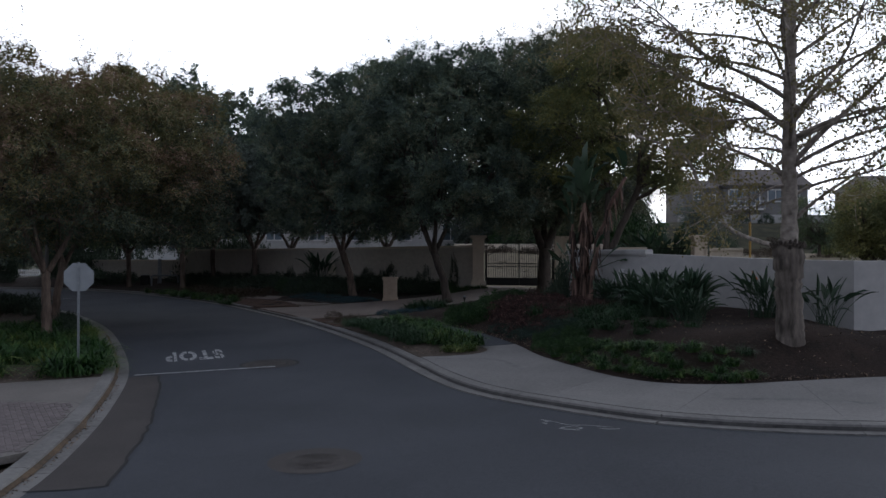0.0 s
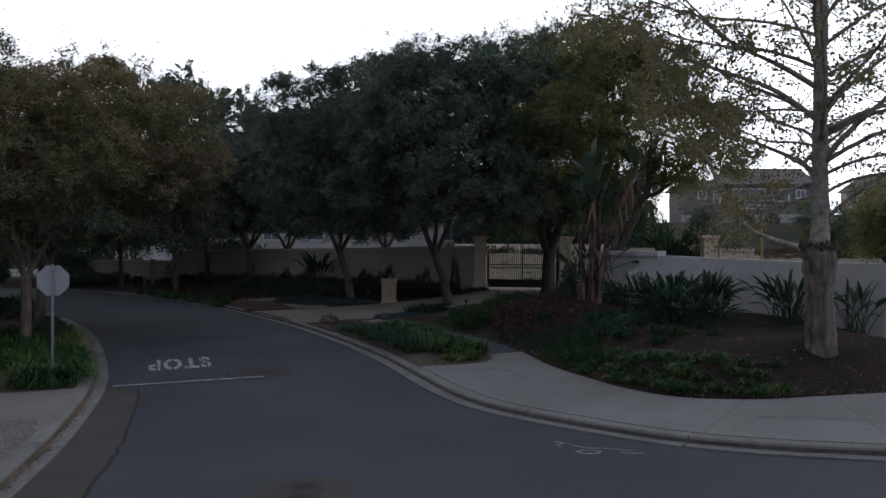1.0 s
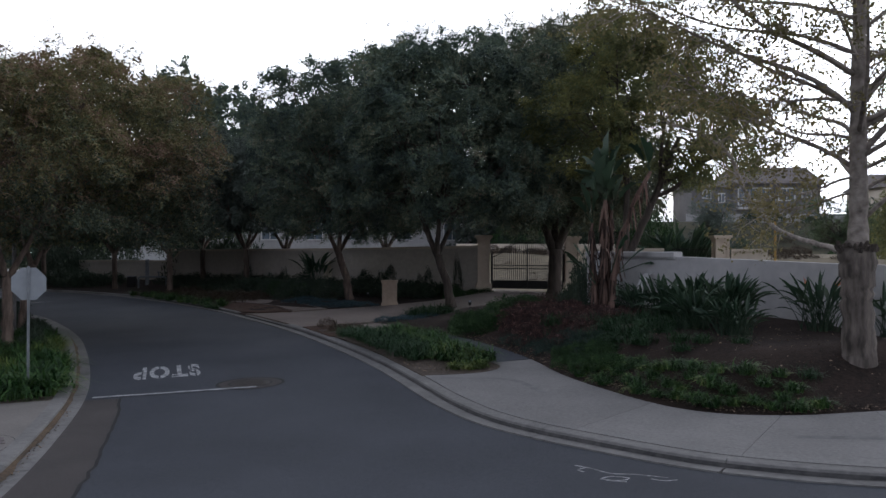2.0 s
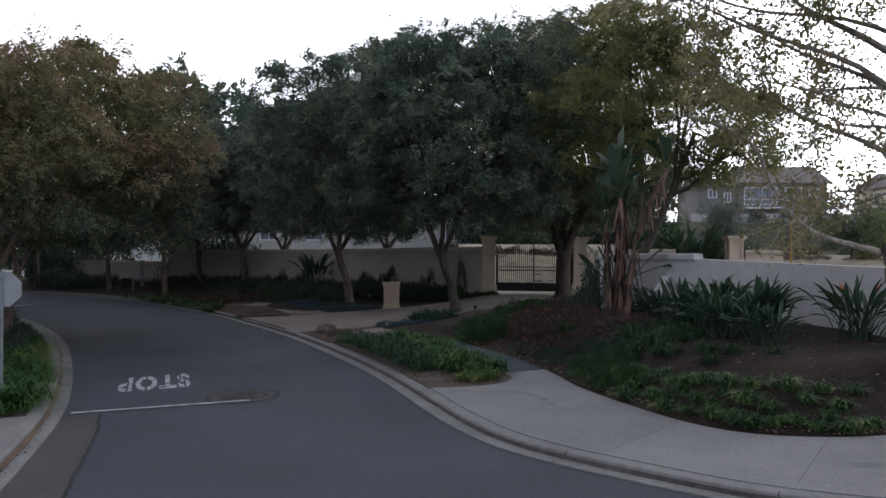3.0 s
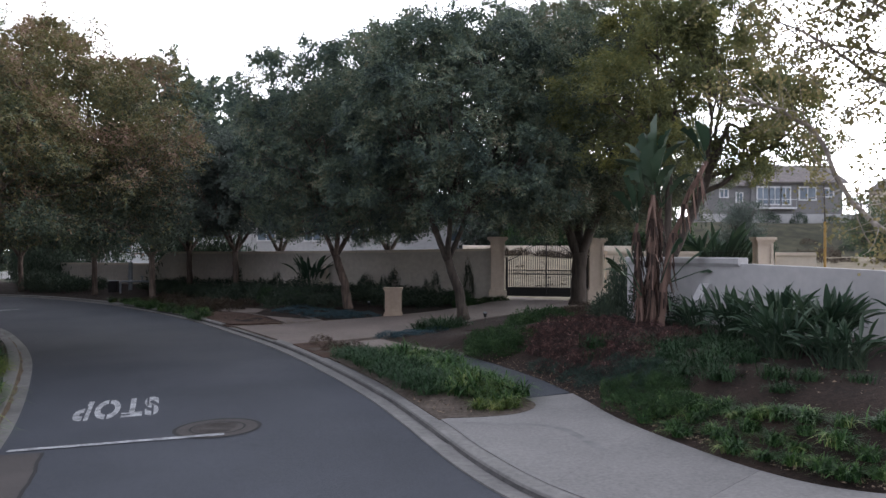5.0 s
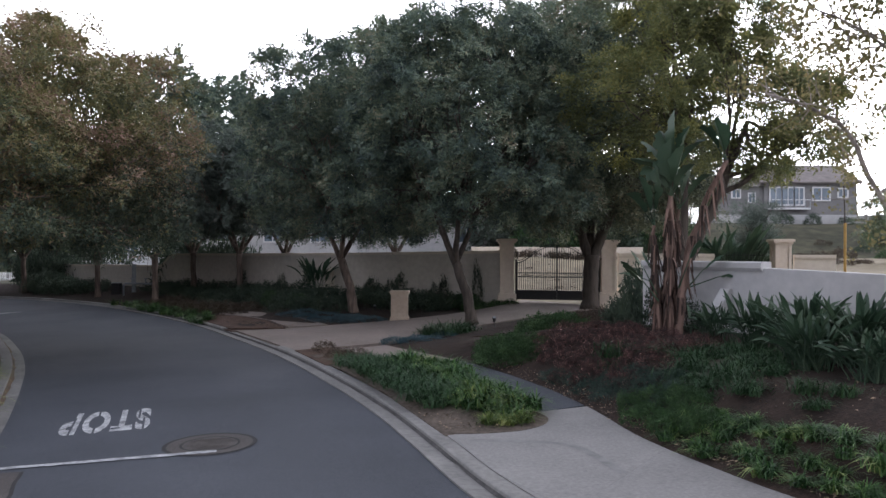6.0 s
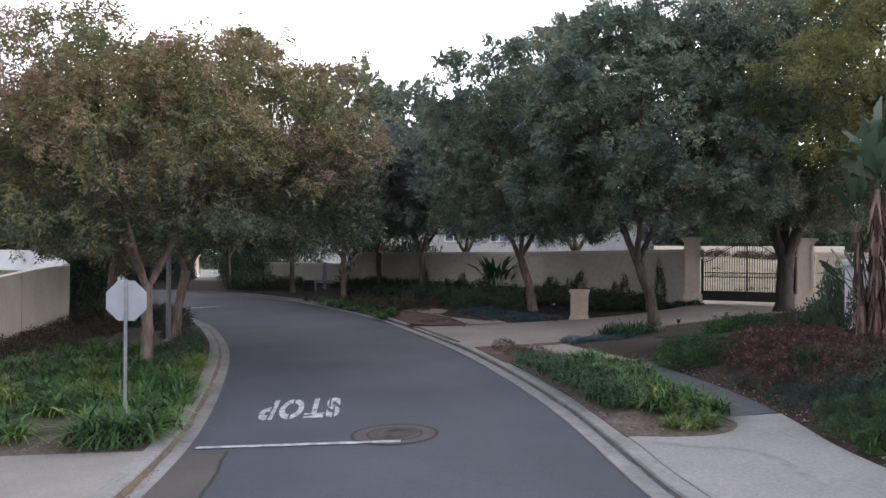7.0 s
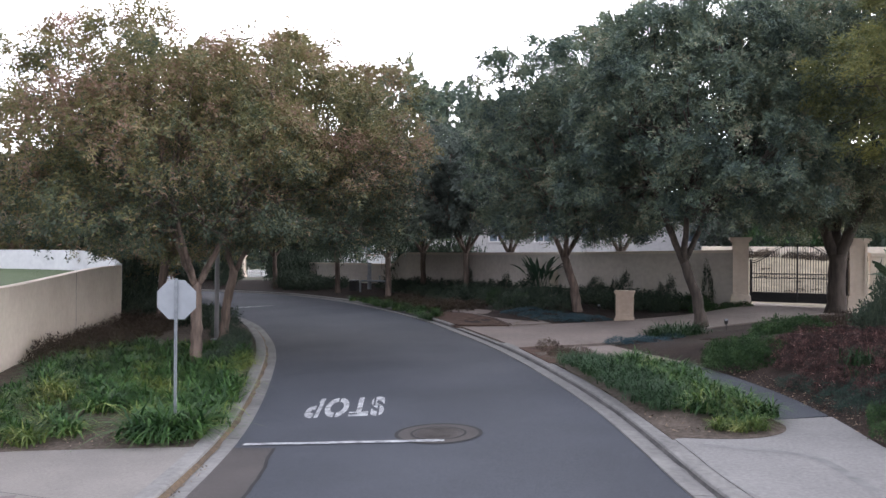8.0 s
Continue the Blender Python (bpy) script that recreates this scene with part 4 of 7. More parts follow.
def sycamore(x, y, z):
    """A pale flaky trunk with a swollen lower bole, long rising limbs, thin crossing twigs and hanging lobed leaves."""
    rng = np.random.default_rng(77)
    top = empty("sycamore", x, y, z, "pale-barked sycamore with sparse dry leaves on the bank", "tree", "garden trees")
    v, f = [], []
    bole = np.array([(0, 0, -0.3, 0.37), (0.02, 0, 0.1, 0.32), (0.0, 0, 0.5, 0.29), (-0.03, 0, 1.0, 0.285), (-0.02, 0, 1.5, 0.31), (-0.05, 0, 1.9, 0.325), (-0.06, 0, 2.1, 0.29), (-0.02, 0, 2.2, 0.20)])
    fine = resample(bole, 26)
    tube(v, f, fine[:, :3] + rng.normal(size=(26, 3)) * 0.01, fine[:, 3] * (1 + 0.04 * rng.normal(size=26)), 18)
    v = [q + Vector((noise.noise(q * 5.0), noise.noise(q * 5.0 + Vector((9, 0, 0))), 0)) * 0.045 for q in v]
    shell("bole", v, f, BOLE_BARK, top, "thick flaking lower trunk", True)
    v, f = [], []
    for k in range(40):     # loose ring of old bark where the graft swells
        a = 6.283 * k / 40 + 0.1 * rng.normal()
        r = 0.30 + 0.05 * rng.random()
        p = np.array([r * math.cos(a) - 0.05, r * math.sin(a), 2.12 + 0.05 * rng.normal()])
        tube(v, f, [p, p + np.array([0.04 * math.cos(a), 0.04 * math.sin(a), 0.07])], [0.05, 0.02], 5)
    shell("bark_ring", v, f, BARK, top, "dark ragged bark ring")
    v, f = [], []
    mast = resample(np.array([(-0.02, 0, 2.0, 0.185), (0.0, 0, 3.2, 0.175), (0.0, 0.03, 5.0, 0.155), (0.02, 0.0, 7.2, 0.125), (0.05, 0.0, 9.4, 0.085), (0.0, 0.0, 12.2, 0.035)]), 44)
    tube(v, f, mast[:, :3] + rng.normal(size=(44, 3)) * 0.008, mast[:, 3] * (1 + 0.05 * rng.normal(size=44)), 12)
    shell("trunk", v, f, PALE_BARK, top, "pale mottled upper trunk", True)

    def height_r(h):
        return float(np.interp(h, mast[:, 2], mast[:, 3]))
    # limbs as (height, heading in degrees from the east, reach, rise, thickness share)
    limbs = [(4.7, 178, 4.6, 2.6, 0.5), (5.4, 186, 4.0, 2.2, 0.45), (4.9, 170, 3.0, 0.3, 0.3), (4.2, 192, 2.4, 0.3, 0.28), (3.5, 183, 1.9, -0.5, 0.25), (3.2, 165, 1.6, -0.4, 0.22), (5.6, 200, 1.5, 2.4, 0.35),
             (3.9, -4, 3.6, 3.6, 0.55), (4.8, 8, 3.4, 3.0, 0.5), (4.4, -14, 3.8, 1.6, 0.4), (3.6, 2, 3.4, 1.2, 0.32), (3.2, 12, 3.8, 1.3, 0.32), (2.6, -20, 2.6, 2.2, 0.35)]
    for k in range(34):
        limbs.append((3.4 + 7.6 * k / 34, 137.5 * k + 40 + 15 * rng.normal(), 4.4 - 0.20 * max(0, k - 12) + 0.5 * rng.normal(), 1.6 + 0.9 * rng.random(), 0.42))
    wood_v, wood_f, tips = [], [], []
    for h, heading, reach, rise, share in limbs:
        a = radians(heading)
        o = np.array([math.cos(a), math.sin(a), 0.0])
        across = np.array([-o[1], o[0], 0.0])
        wave = rng.normal(size=2) * 0.16
        pts = []
        for i in range(11):
            t = i / 10
            pts.append(np.array([0, 0, h]) + o * reach * t + across * (wave[0] * math.sin(5 * t) + wave[1] * t) * reach * 0.4 + np.array([0, 0, rise * (1.05 * t - 0.05 * t * t) + 0.02 * reach * math.sin(9 * t)]))
        r0 = height_r(h) * share * 0.72
        radii = [r0 * (1 - 0.85 * i / 10) + 0.004 for i in range(11)]
        v, f = [], []
        tube(v, f, pts, radii, 7)
        shell("limb", v, f, PALE_BARK, top, shade=True)
        tips.append((pts[-1], o))
        for j in range(int(7 + 2.4 * reach)):
            i = 2 + int(9 * rng.random() ** 0.8)
            s0 = pts[min(i, 10)]
            d = unit(o * 0.6 + across * (1 if j % 2 else -1) * (0.5 + 0.6 * rng.random()) + np.array([0, 0, 0.55 * rng.normal() + 0.1]))
            e = s0 + d * (0.6 + 0.9 * rng.random())
            sub = limb(wood_v, wood_f, s0, e, 0.014, 0.005, rng, 0.25, 5, 5)
            tips.append((e, d))
            for _ in range(3):
                q = sub[rng.integers(1, 6)]
                g = unit(d + rng.normal(size=3) * 0.8 + np.array([0, 0, -0.15]))
                w = q + g * (0.25 + 0.4 * rng.random())
                limb(wood_v, wood_f, q, w, 0.007, 0.003, rng, 0.2, 3, 4)
                tips.append((w, g))
                tips.append(((q + w) / 2, g))
    # the low limb that runs back over the wall and then turns up
    v, f = [], []
    low = resample(np.array([(0, 0, 2.0, 0.11), (0.15, 1.6, 2.15, 0.09), (0.2, 3.2, 2.35, 0.082), (0.1, 4.4, 2.65, 0.078), (-0.2, 4.9, 3.2, 0.074), (-0.55, 5.05, 3.9, 0.07), (-0.66, 5.1, 4.4, 0.066), (-0.95, 5.15, 4.75, 0.06), (-1.55, 5.2, 5.1, 0.05), (-2.3, 5.3, 5.35, 0.03)]), 30)
    tube(v, f, low[:, :3] + rng.normal(size=(30, 3)) * 0.008, low[:, 3] * 0.72, 9)
    shell("limb", v, f, PALE_BARK, top, shade=True)
    for i in list(range(19, 30)) * 2 + [17, 18, 22, 24, 26, 28]:
        q = low[i, :3]
        g = unit(rng.normal(size=3) + np.array([0, 0, 0.3]))
        e = q + g * (0.5 + 1.1 * rng.random())
        sub = limb(wood_v, wood_f, q, e, 0.014, 0.004, rng, 0.2, 4, 5)
        for _ in range(4):
            w = sub[rng.integers(1, 5)] + rng.normal(size=3) * 0.22
            tips.append((w, g))
        tips.append((e, g))
    shell("twig_work", wood_v, wood_f, PALE_BARK, top)
    at_ = np.array([q for q, _ in tips])
    way = np.array([q for _, q in tips])
    quads_ = []
    for k in range(14):
        c = at_ + way * rng.normal(size=(len(at_), 1)) * 0.13 + rng.normal(size=at_.shape) * np.array([0.08, 0.08, 0.07])
        c = c[rng.random(len(c)) < 0.86]
        d = unit(rng.normal(size=c.shape) * 0.75 + np.array([0, 0, -0.75]))
        side = unit(np.cross(d, rng.normal(size=c.shape)))
        fold = np.cross(d, side)
        s0 = 0.06 * (0.55 + 0.75 * rng.random((len(c), 1)))
        quads_.append(np.stack([c, c + d * s0 * 0.42 + side * s0 * 0.52 + fold * s0 * 0.12, c + d * s0, c + d * s0 * 0.42 - side * s0 * 0.52 + fold * s0 * 0.12], 1))
    quads("leaves", np.concatenate(quads_), LEAF_DRY, top, "small dry olive-brown leaves")
    return top


sycamore(7.88, 19.05, bank_h(7.88, 19.05))

# ======== road sign, piers, gate (first forms) ========


def stop_sign(x, y):
    z = west_h(x, y)
    top = empty("stop_sign", x, y, z, "octagonal stop sign seen from its bare metal back", "road sign")
    bm = bmesh.new()
    r = 0.35 / math.cos(math.pi / 8)
    ring = [bm.verts.new((r * math.cos(math.pi / 8 + k * math.pi / 4), 0, r * math.sin(math.pi / 8 + k * math.pi / 4))) for k in range(8)]
    f = bm.faces.new(ring)
    e = bmesh.ops.extrude_face_region(bm, geom=[f])
    bmesh.ops.translate(bm, vec=(0, 0.004, 0), verts=[v for v in e["geom"] if isinstance(v, bmesh.types.BMVert)])
    bmesh.ops.translate(bm, vec=(0, 0.01, 2.36), verts=bm.verts)
    part("sign_plate", bm, ALU, top, "bare aluminium back of the plate")
    bm = bmesh.new()
    box(bm, -0.021, 0.021, -0.012, -0.008, -0.3, 2.74)
    box(bm, -0.025, -0.019, -0.034, -0.008, -0.3, 2.74)
    box(bm, 0.019, 0.025, -0.034, -0.008, -0.3, 2.74)
    part("post", bm, STEEL, top, "galvanised channel post")
    for h in (2.16, 2.56):
        bm = bmesh.new()
        bmesh.ops.create_cone(bm, segments=6, radius1=0.012, radius2=0.012, depth=0.02, cap_ends=True, matrix=pose(0, -0.02, h, 90, 0, 0))
        part("bolt", bm, STEEL, top)
    return top


sign = stop_sign(-9.12, 21.0)
sign.rotation_euler[2] = radians(14)


def pier(name, x, y, z, w, h, label, turn=0.0, cap=0.13, plinth=0.36, group="", foot=0.09, lip=0.1, material=None):
    """A plastered pier with plinth, straight shaft with sunk panels and a stepped cap."""
    top = empty(name, x, y, z, label, "pier", group)
    top.rotation_euler[2] = radians(turn)
    a = w / 2
    bm = bmesh.new()
    box(bm, -a - foot, a + foot, -a - foot, a + foot, -0.3, plinth - 0.04)
    box(bm, -a - foot * 0.6, a + foot * 0.6, -a - foot * 0.6, a + foot * 0.6, plinth - 0.04, plinth)
    part("plinth", bm, material or PIER, top)
    bm = bmesh.new()
    box(bm, -a + 0.045, a - 0.045, -a + 0.045, a - 0.045, plinth, h - 2 * lip)
    part("shaft", bm, material or PIER, top)
    for k in range(4):
        bm = bmesh.new()
        rim = a * 0.66
        for x0, x1, z0, z1 in ((-a, -rim, plinth, h - 2 * lip), (rim, a - 0.046, plinth, h - 2 * lip), (-rim, rim, h - 2 * lip - a * 0.34, h - 2 * lip), (-rim, rim, plinth, plinth + a * 0.34)):
            box(bm, x0, x1, -a, -a + 0.046, z0, z1, pose(0, 0, 0, 0, 0, 90 * k))
        part("panel_frame", bm, material or PIER, top)
    bm = bmesh.new()
    for g, z0, z1 in ((cap * 0.45, h - 2 * lip, h - 1.2 * lip), (cap, h - 1.2 * lip, h - 0.15 * lip), (cap * 0.8, h - 0.15 * lip, h)):
        box(bm, -a - g, a + g, -a - g, a + g, z0, z1)
    part("cap", bm, material or PIER, top)
    return top


pier("gate_pier", 1.9, 45.2, gz(1.85, 45.2) + 0.35, 0.62, 2.75, "tall cream plaster gate pier with stepped cap", 0, group="gate piers")
pier("gate_pier", 6.15, 44.0, gz(6.2, 44.0) + 0.35, 0.62, 2.6, "tall cream plaster gate pier with stepped cap", 0, group="gate piers")
pier("pilaster", -2.55, 40.7, gz(-2.55, 40.7) + 0.1, 0.64, 1.12, "low tan stone pilaster beside the driveway", 0, plinth=0.12, cap=0.055, foot=0.045, lip=0.07, material=TAN_STONE)


# ======== gate, fence, walls by the gate ========
def iron_gate(x0, y0, x1, y1, z, h0, h1):
    """A double gate of upright iron bars, its top rising in a sweep to the middle, with a ring band and a solid kick plate."""
    span = math.hypot(x1 - x0, y1 - y0)
    top = empty("iron_gate", x0, y0, z, "closed black wrought-iron double gate between cream piers", "gate")
    top.rotation_euler[2] = math.atan2(y1 - y0, x1 - x0)

    def sweep(s):
        u = 1 - abs(2 * s / span - 1)
        return h0 + (h1 - h0) * smooth(u * 1.25)
    for leaf in (0, 1):
        a, b = (0.04, span / 2 - 0.004) if leaf == 0 else (span / 2 + 0.004, span - 0.04)
        bm = bmesh.new()
        for s in (a, b - 0.03):
            box(bm, s, s + 0.03, -0.025, 0.025, 0.05, sweep(s) + 0.05)
        for z0 in (0.08, 0.42, 1.02, 1.20):
            box(bm, a, b, -0.018, 0.018, z0, z0 + 0.035)
        frame_ = part("gate_frame", bm, IRON, top)
        bm = bmesh.new()
        box(bm, a, b, -0.006, 0.006, 0.05, 0.44)
        part("kick_plate", bm, IRON, top, "solid black kick plate")
        count = 17
        for k in range(count):
            s = a + 0.05 + (b - a - 0.1) * (k + 0.5) / count
            bm = bmesh.new()
            box(bm, s - 0.012, s + 0.012, -0.012, 0.012, 0.42, sweep(s))
            part("bar", bm, IRON, top)
        v, f = [], []
        for k in range(count):
            s = a + 0.05 + (b - a - 0.1) * (k + 0.5) / count + 0.06
            ring = [(s + 0.055 * math.cos(t), 0, 1.127 + 0.055 * math.sin(t)) for t in np.linspace(0, 2 * math.pi, 11)]
            tube(v, f, ring, [0.008] * 11, 4)
        shell("ring_band", v, f, IRON, top)
        v, f = [], []
        pts = [(s, 0, sweep(s)) for s in np.linspace(a, b, 16)]
        tube(v, f, pts, [0.022] * 16, 5)
        tube(v, f, [(s, 0, q + 0.09) for s, _, q in pts], [0.014] * 16, 5)
        shell("top_rail", v, f, IRON, top)
    for s, e in ((0.0, 0), (span, 0)):
        v, f = [], []
        tube(v, f, [(s, 0, 0), (s, 0, h0 + 0.15)], [0.045, 0.045], 8)
        for turn in range(2):
            scroll = [(s + 0.10 * math.cos(t) * (1 - t / 14), 0, h0 + 0.16 + 0.24 * turn + 0.10 * math.sin(t) * (1 - t / 14)) for t in np.linspace(0, 9, 20)]
            tube(v, f, scroll, [0.014] * 20, 5)
        shell("gate_post", v, f, IRON, top)
    return top


gate_z = gz(4.0, 44.6) + 0.34
iron_gate(2.3, 45.0, 5.78, 44.0, gate_z, 1.65, 2.35)


def capped_wall(name, pts, base, top_z, thick, material, label, cap=0.07):
    run = resample(np.array(pts, float), 8)
    w = wall_run(name, run, lambda x, y: base, lambda x, y: top_z, thick, material, label)
    h = thick / 2
    profile_run("coping", run, [(h + cap, top_z - 0.06), (h + cap, top_z + 0.05), (-h - cap, top_z + 0.05), (-h - cap, top_z - 0.06), (-h - cap * 0.5, top_z - 0.14), (h + cap * 0.5, top_z - 0.14)], lambda x, y: 0.0, material, w)
    return w


capped_wall("wall_gate_east", [(6.6, 44.1), (10.7, 44.2)], 1.4, 3.28, 0.3, CREAM, "cream plaster wall with coping beside the gate")
capped_wall("wall_gate_low", [(10.72, 44.2), (12.7, 43.6)], 1.6, 2.75, 0.3, CREAM, "low cream wall under an iron fence")
capped_wall("wall_stub", [(13.75, 43.2), (15.3, 42.8)], 2.0, 3.25, 0.3, CREAM, "short cream wall with coping beyond the pier")
bm = bmesh.new()
ring = [bm.verts.new(q) for q in ((-0.26, -0.5, 0), (0.26, -0.5, 0), (0.26, 0, 0), (-0.26, 0, 0), (-0.11, -0.13, 1.45), (0.11, -0.13, 1.45), (0.11, 0, 1.45), (-0.11, 0, 1.45))]
for q in ((0, 1, 5, 4), (1, 2, 6, 5), (2, 3, 7, 6), (3, 0, 4, 7), (4, 5, 6, 7), (3, 2, 1, 0)):
    bm.faces.new([ring[i] for i in q])
bmesh.ops.transform(bm, matrix=pose(-6.4, 49.05, far_h(-6.4, 49.05) - 0.05, 0, 0, -34), verts=bm.verts)
part("buttress", bm, CREAM, bpy.data.objects["wall_north"], "pale tapered buttress")
# coping of the eastern wall's raised end
east_end = resample(np.array([(4.7, 30.6), (5.75, 29.0), (6.75, 27.47)]), 10)
profile_run("coping", east_end, [(0.19, 2.98), (0.19, 3.10), (0.15, 3.13), (-0.15, 3.13), (-0.19, 3.10), (-0.19, 2.98), (-0.14, 2.90), (0.14, 2.90)], lambda x, y: 0.0, PALEWALL, bpy.data.objects["wall_east"])
bm = bmesh.new()
ring = [bm.verts.new(v) for v in ((0, 0, 0), (0.42, 0, 0), (0.42, 0, 0.55), (0.1, 0, 0.95), (0, 0, 0.95))]
fin = bm.faces.new(ring)
ext = bmesh.ops.extrude_face_region(bm, geom=[fin])
bmesh.ops.translate(bm, vec=(0, 0.28, 0), verts=[v for v in ext["geom"] if isinstance(v, bmesh.types.BMVert)])
bmesh.ops.transform(bm, matrix=pose(6.02, 28.3, bank_h(6.0, 28.2) + 0.1, 0, 0, -146), verts=bm.verts)
part("buttress", bm, PALEWALL, bpy.data.objects["wall_east"])
pier("wall_pier", 13.2, 43.2, 1.9, 0.66, 2.05, "cream plaster pier with stepped cap above the field", 0, cap=0.11)


def iron_fence(x0, y0, x1, y1, z, h):
    span = math.hypot(x1 - x0, y1 - y0)
    top = empty("iron_fence", x0, y0, z, "short black iron railing on a low wall", "fence")
    top.rotation_euler[2] = math.atan2(y1 - y0, x1 - x0)
    for z0 in (0.06, h - 0.16):
        bm = bmesh.new()
        box(bm, 0, span, -0.015, 0.015, z0, z0 + 0.03)
        part("rail", bm, IRON, top)
    n = int(span / 0.11)
    for k in range(n + 1):
        s = span * k / n
        v, f = [], []
        tube(v, f, [(s, 0, 0), (s, 0, h - 0.06), (s, 0, h)], [0.011, 0.011, 0.002], 5)
        shell("picket", v, f, IRON, top)
    return top


iron_fence(10.8, 44.18, 12.7, 43.6, 2.80, 0.62)

# ======== markings and ironwork on the road ========


def decal(name, pts, lift, material, parent=None, label=""):
    return shell(name, [(x, y, gz(x, y) + lift) for x, y in pts], [tuple(range(len(pts)))], material, parent, label)


def ribbon(pts, w0):
    c = np.asarray(pts, float)
    return [*offset(c, w0 / 2), *offset(c, -w0 / 2)[::-1]]


crack = spline([(-6.95, 20.62), (-6.75, 20.0), (-6.25, 18.5), (-5.75, 16.8), (-5.25, 15.0), (-4.95, 13.5), (-4.72, 12.2), (-4.6, 11.45)], 0.3)
inner_edge = np.array([q for q in road_left if 11.3 < q[1] < 20.55])
inner_edge = inner_edge[inner_edge[:, 0] > -8.5]
tagged(decal("road_patch", [*crack, (-5.6, 11.28), *inner_edge], 0.003, PATCH), "brownish worn asphalt patch along the gutter", "road patch", kind="structure")
seam_rng = np.random.default_rng(8)
rough_seam = crack + seam_rng.normal(size=crack.shape) * 0.015
tagged(decal("tar_seam", ribbon(rough_seam, 0.055), 0.007, TAR), "dark tar seam at the patch's edge", "tar seam", kind="structure")
tagged(decal("tar_seam", ribbon(resample(np.array([(-4.6, 11.45), (-5.1, 11.33), (-5.65, 11.3)]), 8), 0.05), 0.008, TAR), "dark tar seam across the patch's end", "tar seam", kind="structure")
stop_line = resample(np.array([(-7.62, 20.72), (-4.3, 21.55)]), 40)
so, si = offset(stop_line, 0.075), offset(stop_line, -0.075)
so += seam_rng.normal(size=so.shape) * 0.008
si += seam_rng.normal(size=si.shape) * 0.008
tagged(decal("stop_line", [*so, *si[::-1]], 0.016, PAINT), "thin worn white stop line", "road marking", kind="structure")


tagged(decal("tar_seam", ribbon(resample(np.array([(-11.6, 30.1), (-8.0, 30.6), (-4.5, 30.9)]), 20) + seam_rng.normal(size=(20, 2)) * 0.02, 0.035), 0.006, DARK_LINE), "thin dark seam across the asphalt", "tar seam", kind="structure")


def road_word(text, x, y, turn, width, height):
    """White letters painted on the road, stretched as road letters are."""
    cu = bpy.data.curves.new("road_word", "FONT")
    cu.body, cu.align_x, cu.align_y, cu.size, cu.offset = text, "CENTER", "CENTER", 1.0, 0.042
    cu.space_character = 1.18
    ob = new("road_word", cu)
    bpy.context.view_layer.update()
    sx, sy = width / ob.dimensions[0], height / ob.dimensions[1]
    me = bpy.data.meshes.new_from_object(ob)
    bpy.data.objects.remove(ob)
    bm = bmesh.new()
    bm.from_mesh(me)
    lo, hi = min(v.co.x for v in bm.verts), max(v.co.x for v in bm.verts)
    # stencil bridges as (from, to across the word, from, to up the letter)
    for u0, u1, v0, v1 in ((0.06, 0.085, 0.4, 1.0), (0.12, 0.145, -0.1, 0.4), (0.33, 0.52, 0.66, 0.71), (0.60, 0.625, -0.1, 1.0), (0.86, 0.885, 0.2, 1.0)):
        x0, x1, y0, y1 = lo + (hi - lo) * u0, lo + (hi - lo) * u1, v0 - 0.36, v1 - 0.36
        for co_, no_ in (((x0, 0, 0), (1, 0, 0)), ((x1, 0, 0), (1, 0, 0)), ((0, y0, 0), (0, 1, 0)), ((0, y1, 0), (0, 1, 0))):
            bmesh.ops.bisect_plane(bm, geom=[*bm.verts, *bm.edges, *bm.faces], plane_co=co_, plane_no=no_)
        gone = [q for q in bm.faces if x0 < q.calc_center_median().x < x1 and y0 < q.calc_center_median().y < y1]
        bmesh.ops.delete(bm, geom=gone, context="FACES")
    bm.to_mesh(me)
    bm.free()
    n = Vector((-0.0289, -0.0261, 1)).normalized()
    m = Matrix.Translation((x, y, gz(x, y) + 0.005)) @ Vector((0, 0, 1)).rotation_difference(n).to_matrix().to_4x4() @ pose(0, 0, 0, 0, 0, turn) @ Matrix.Diagonal((sx, sy, 1, 1))
    me.transform(m)
    me.materials.append(PAINT)
    return new("road_word", me)


tagged(road_word("STOP", -7.13, 24.12, 198.5, 1.58, 2.0), "white painted word STOP facing oncoming traffic", "road marking", kind="structure")
for k, (dx, w0) in enumerate([(-0.8, 0.15), (-0.25, 0.12), (0.3, 0.15), (0.85, 0.13)]):
    bx, by = -23.2 + dx * 0.85, 48.6 + dx * 0.5
    tagged(decal("road_bar", ribbon(resample(np.array([(bx - 0.5, by - 0.7), (bx + 0.5, by + 0.7)]), 3), w0), 0.006, PAINT), "faded white road marking bar", "road marking", "far road markings", "structure")


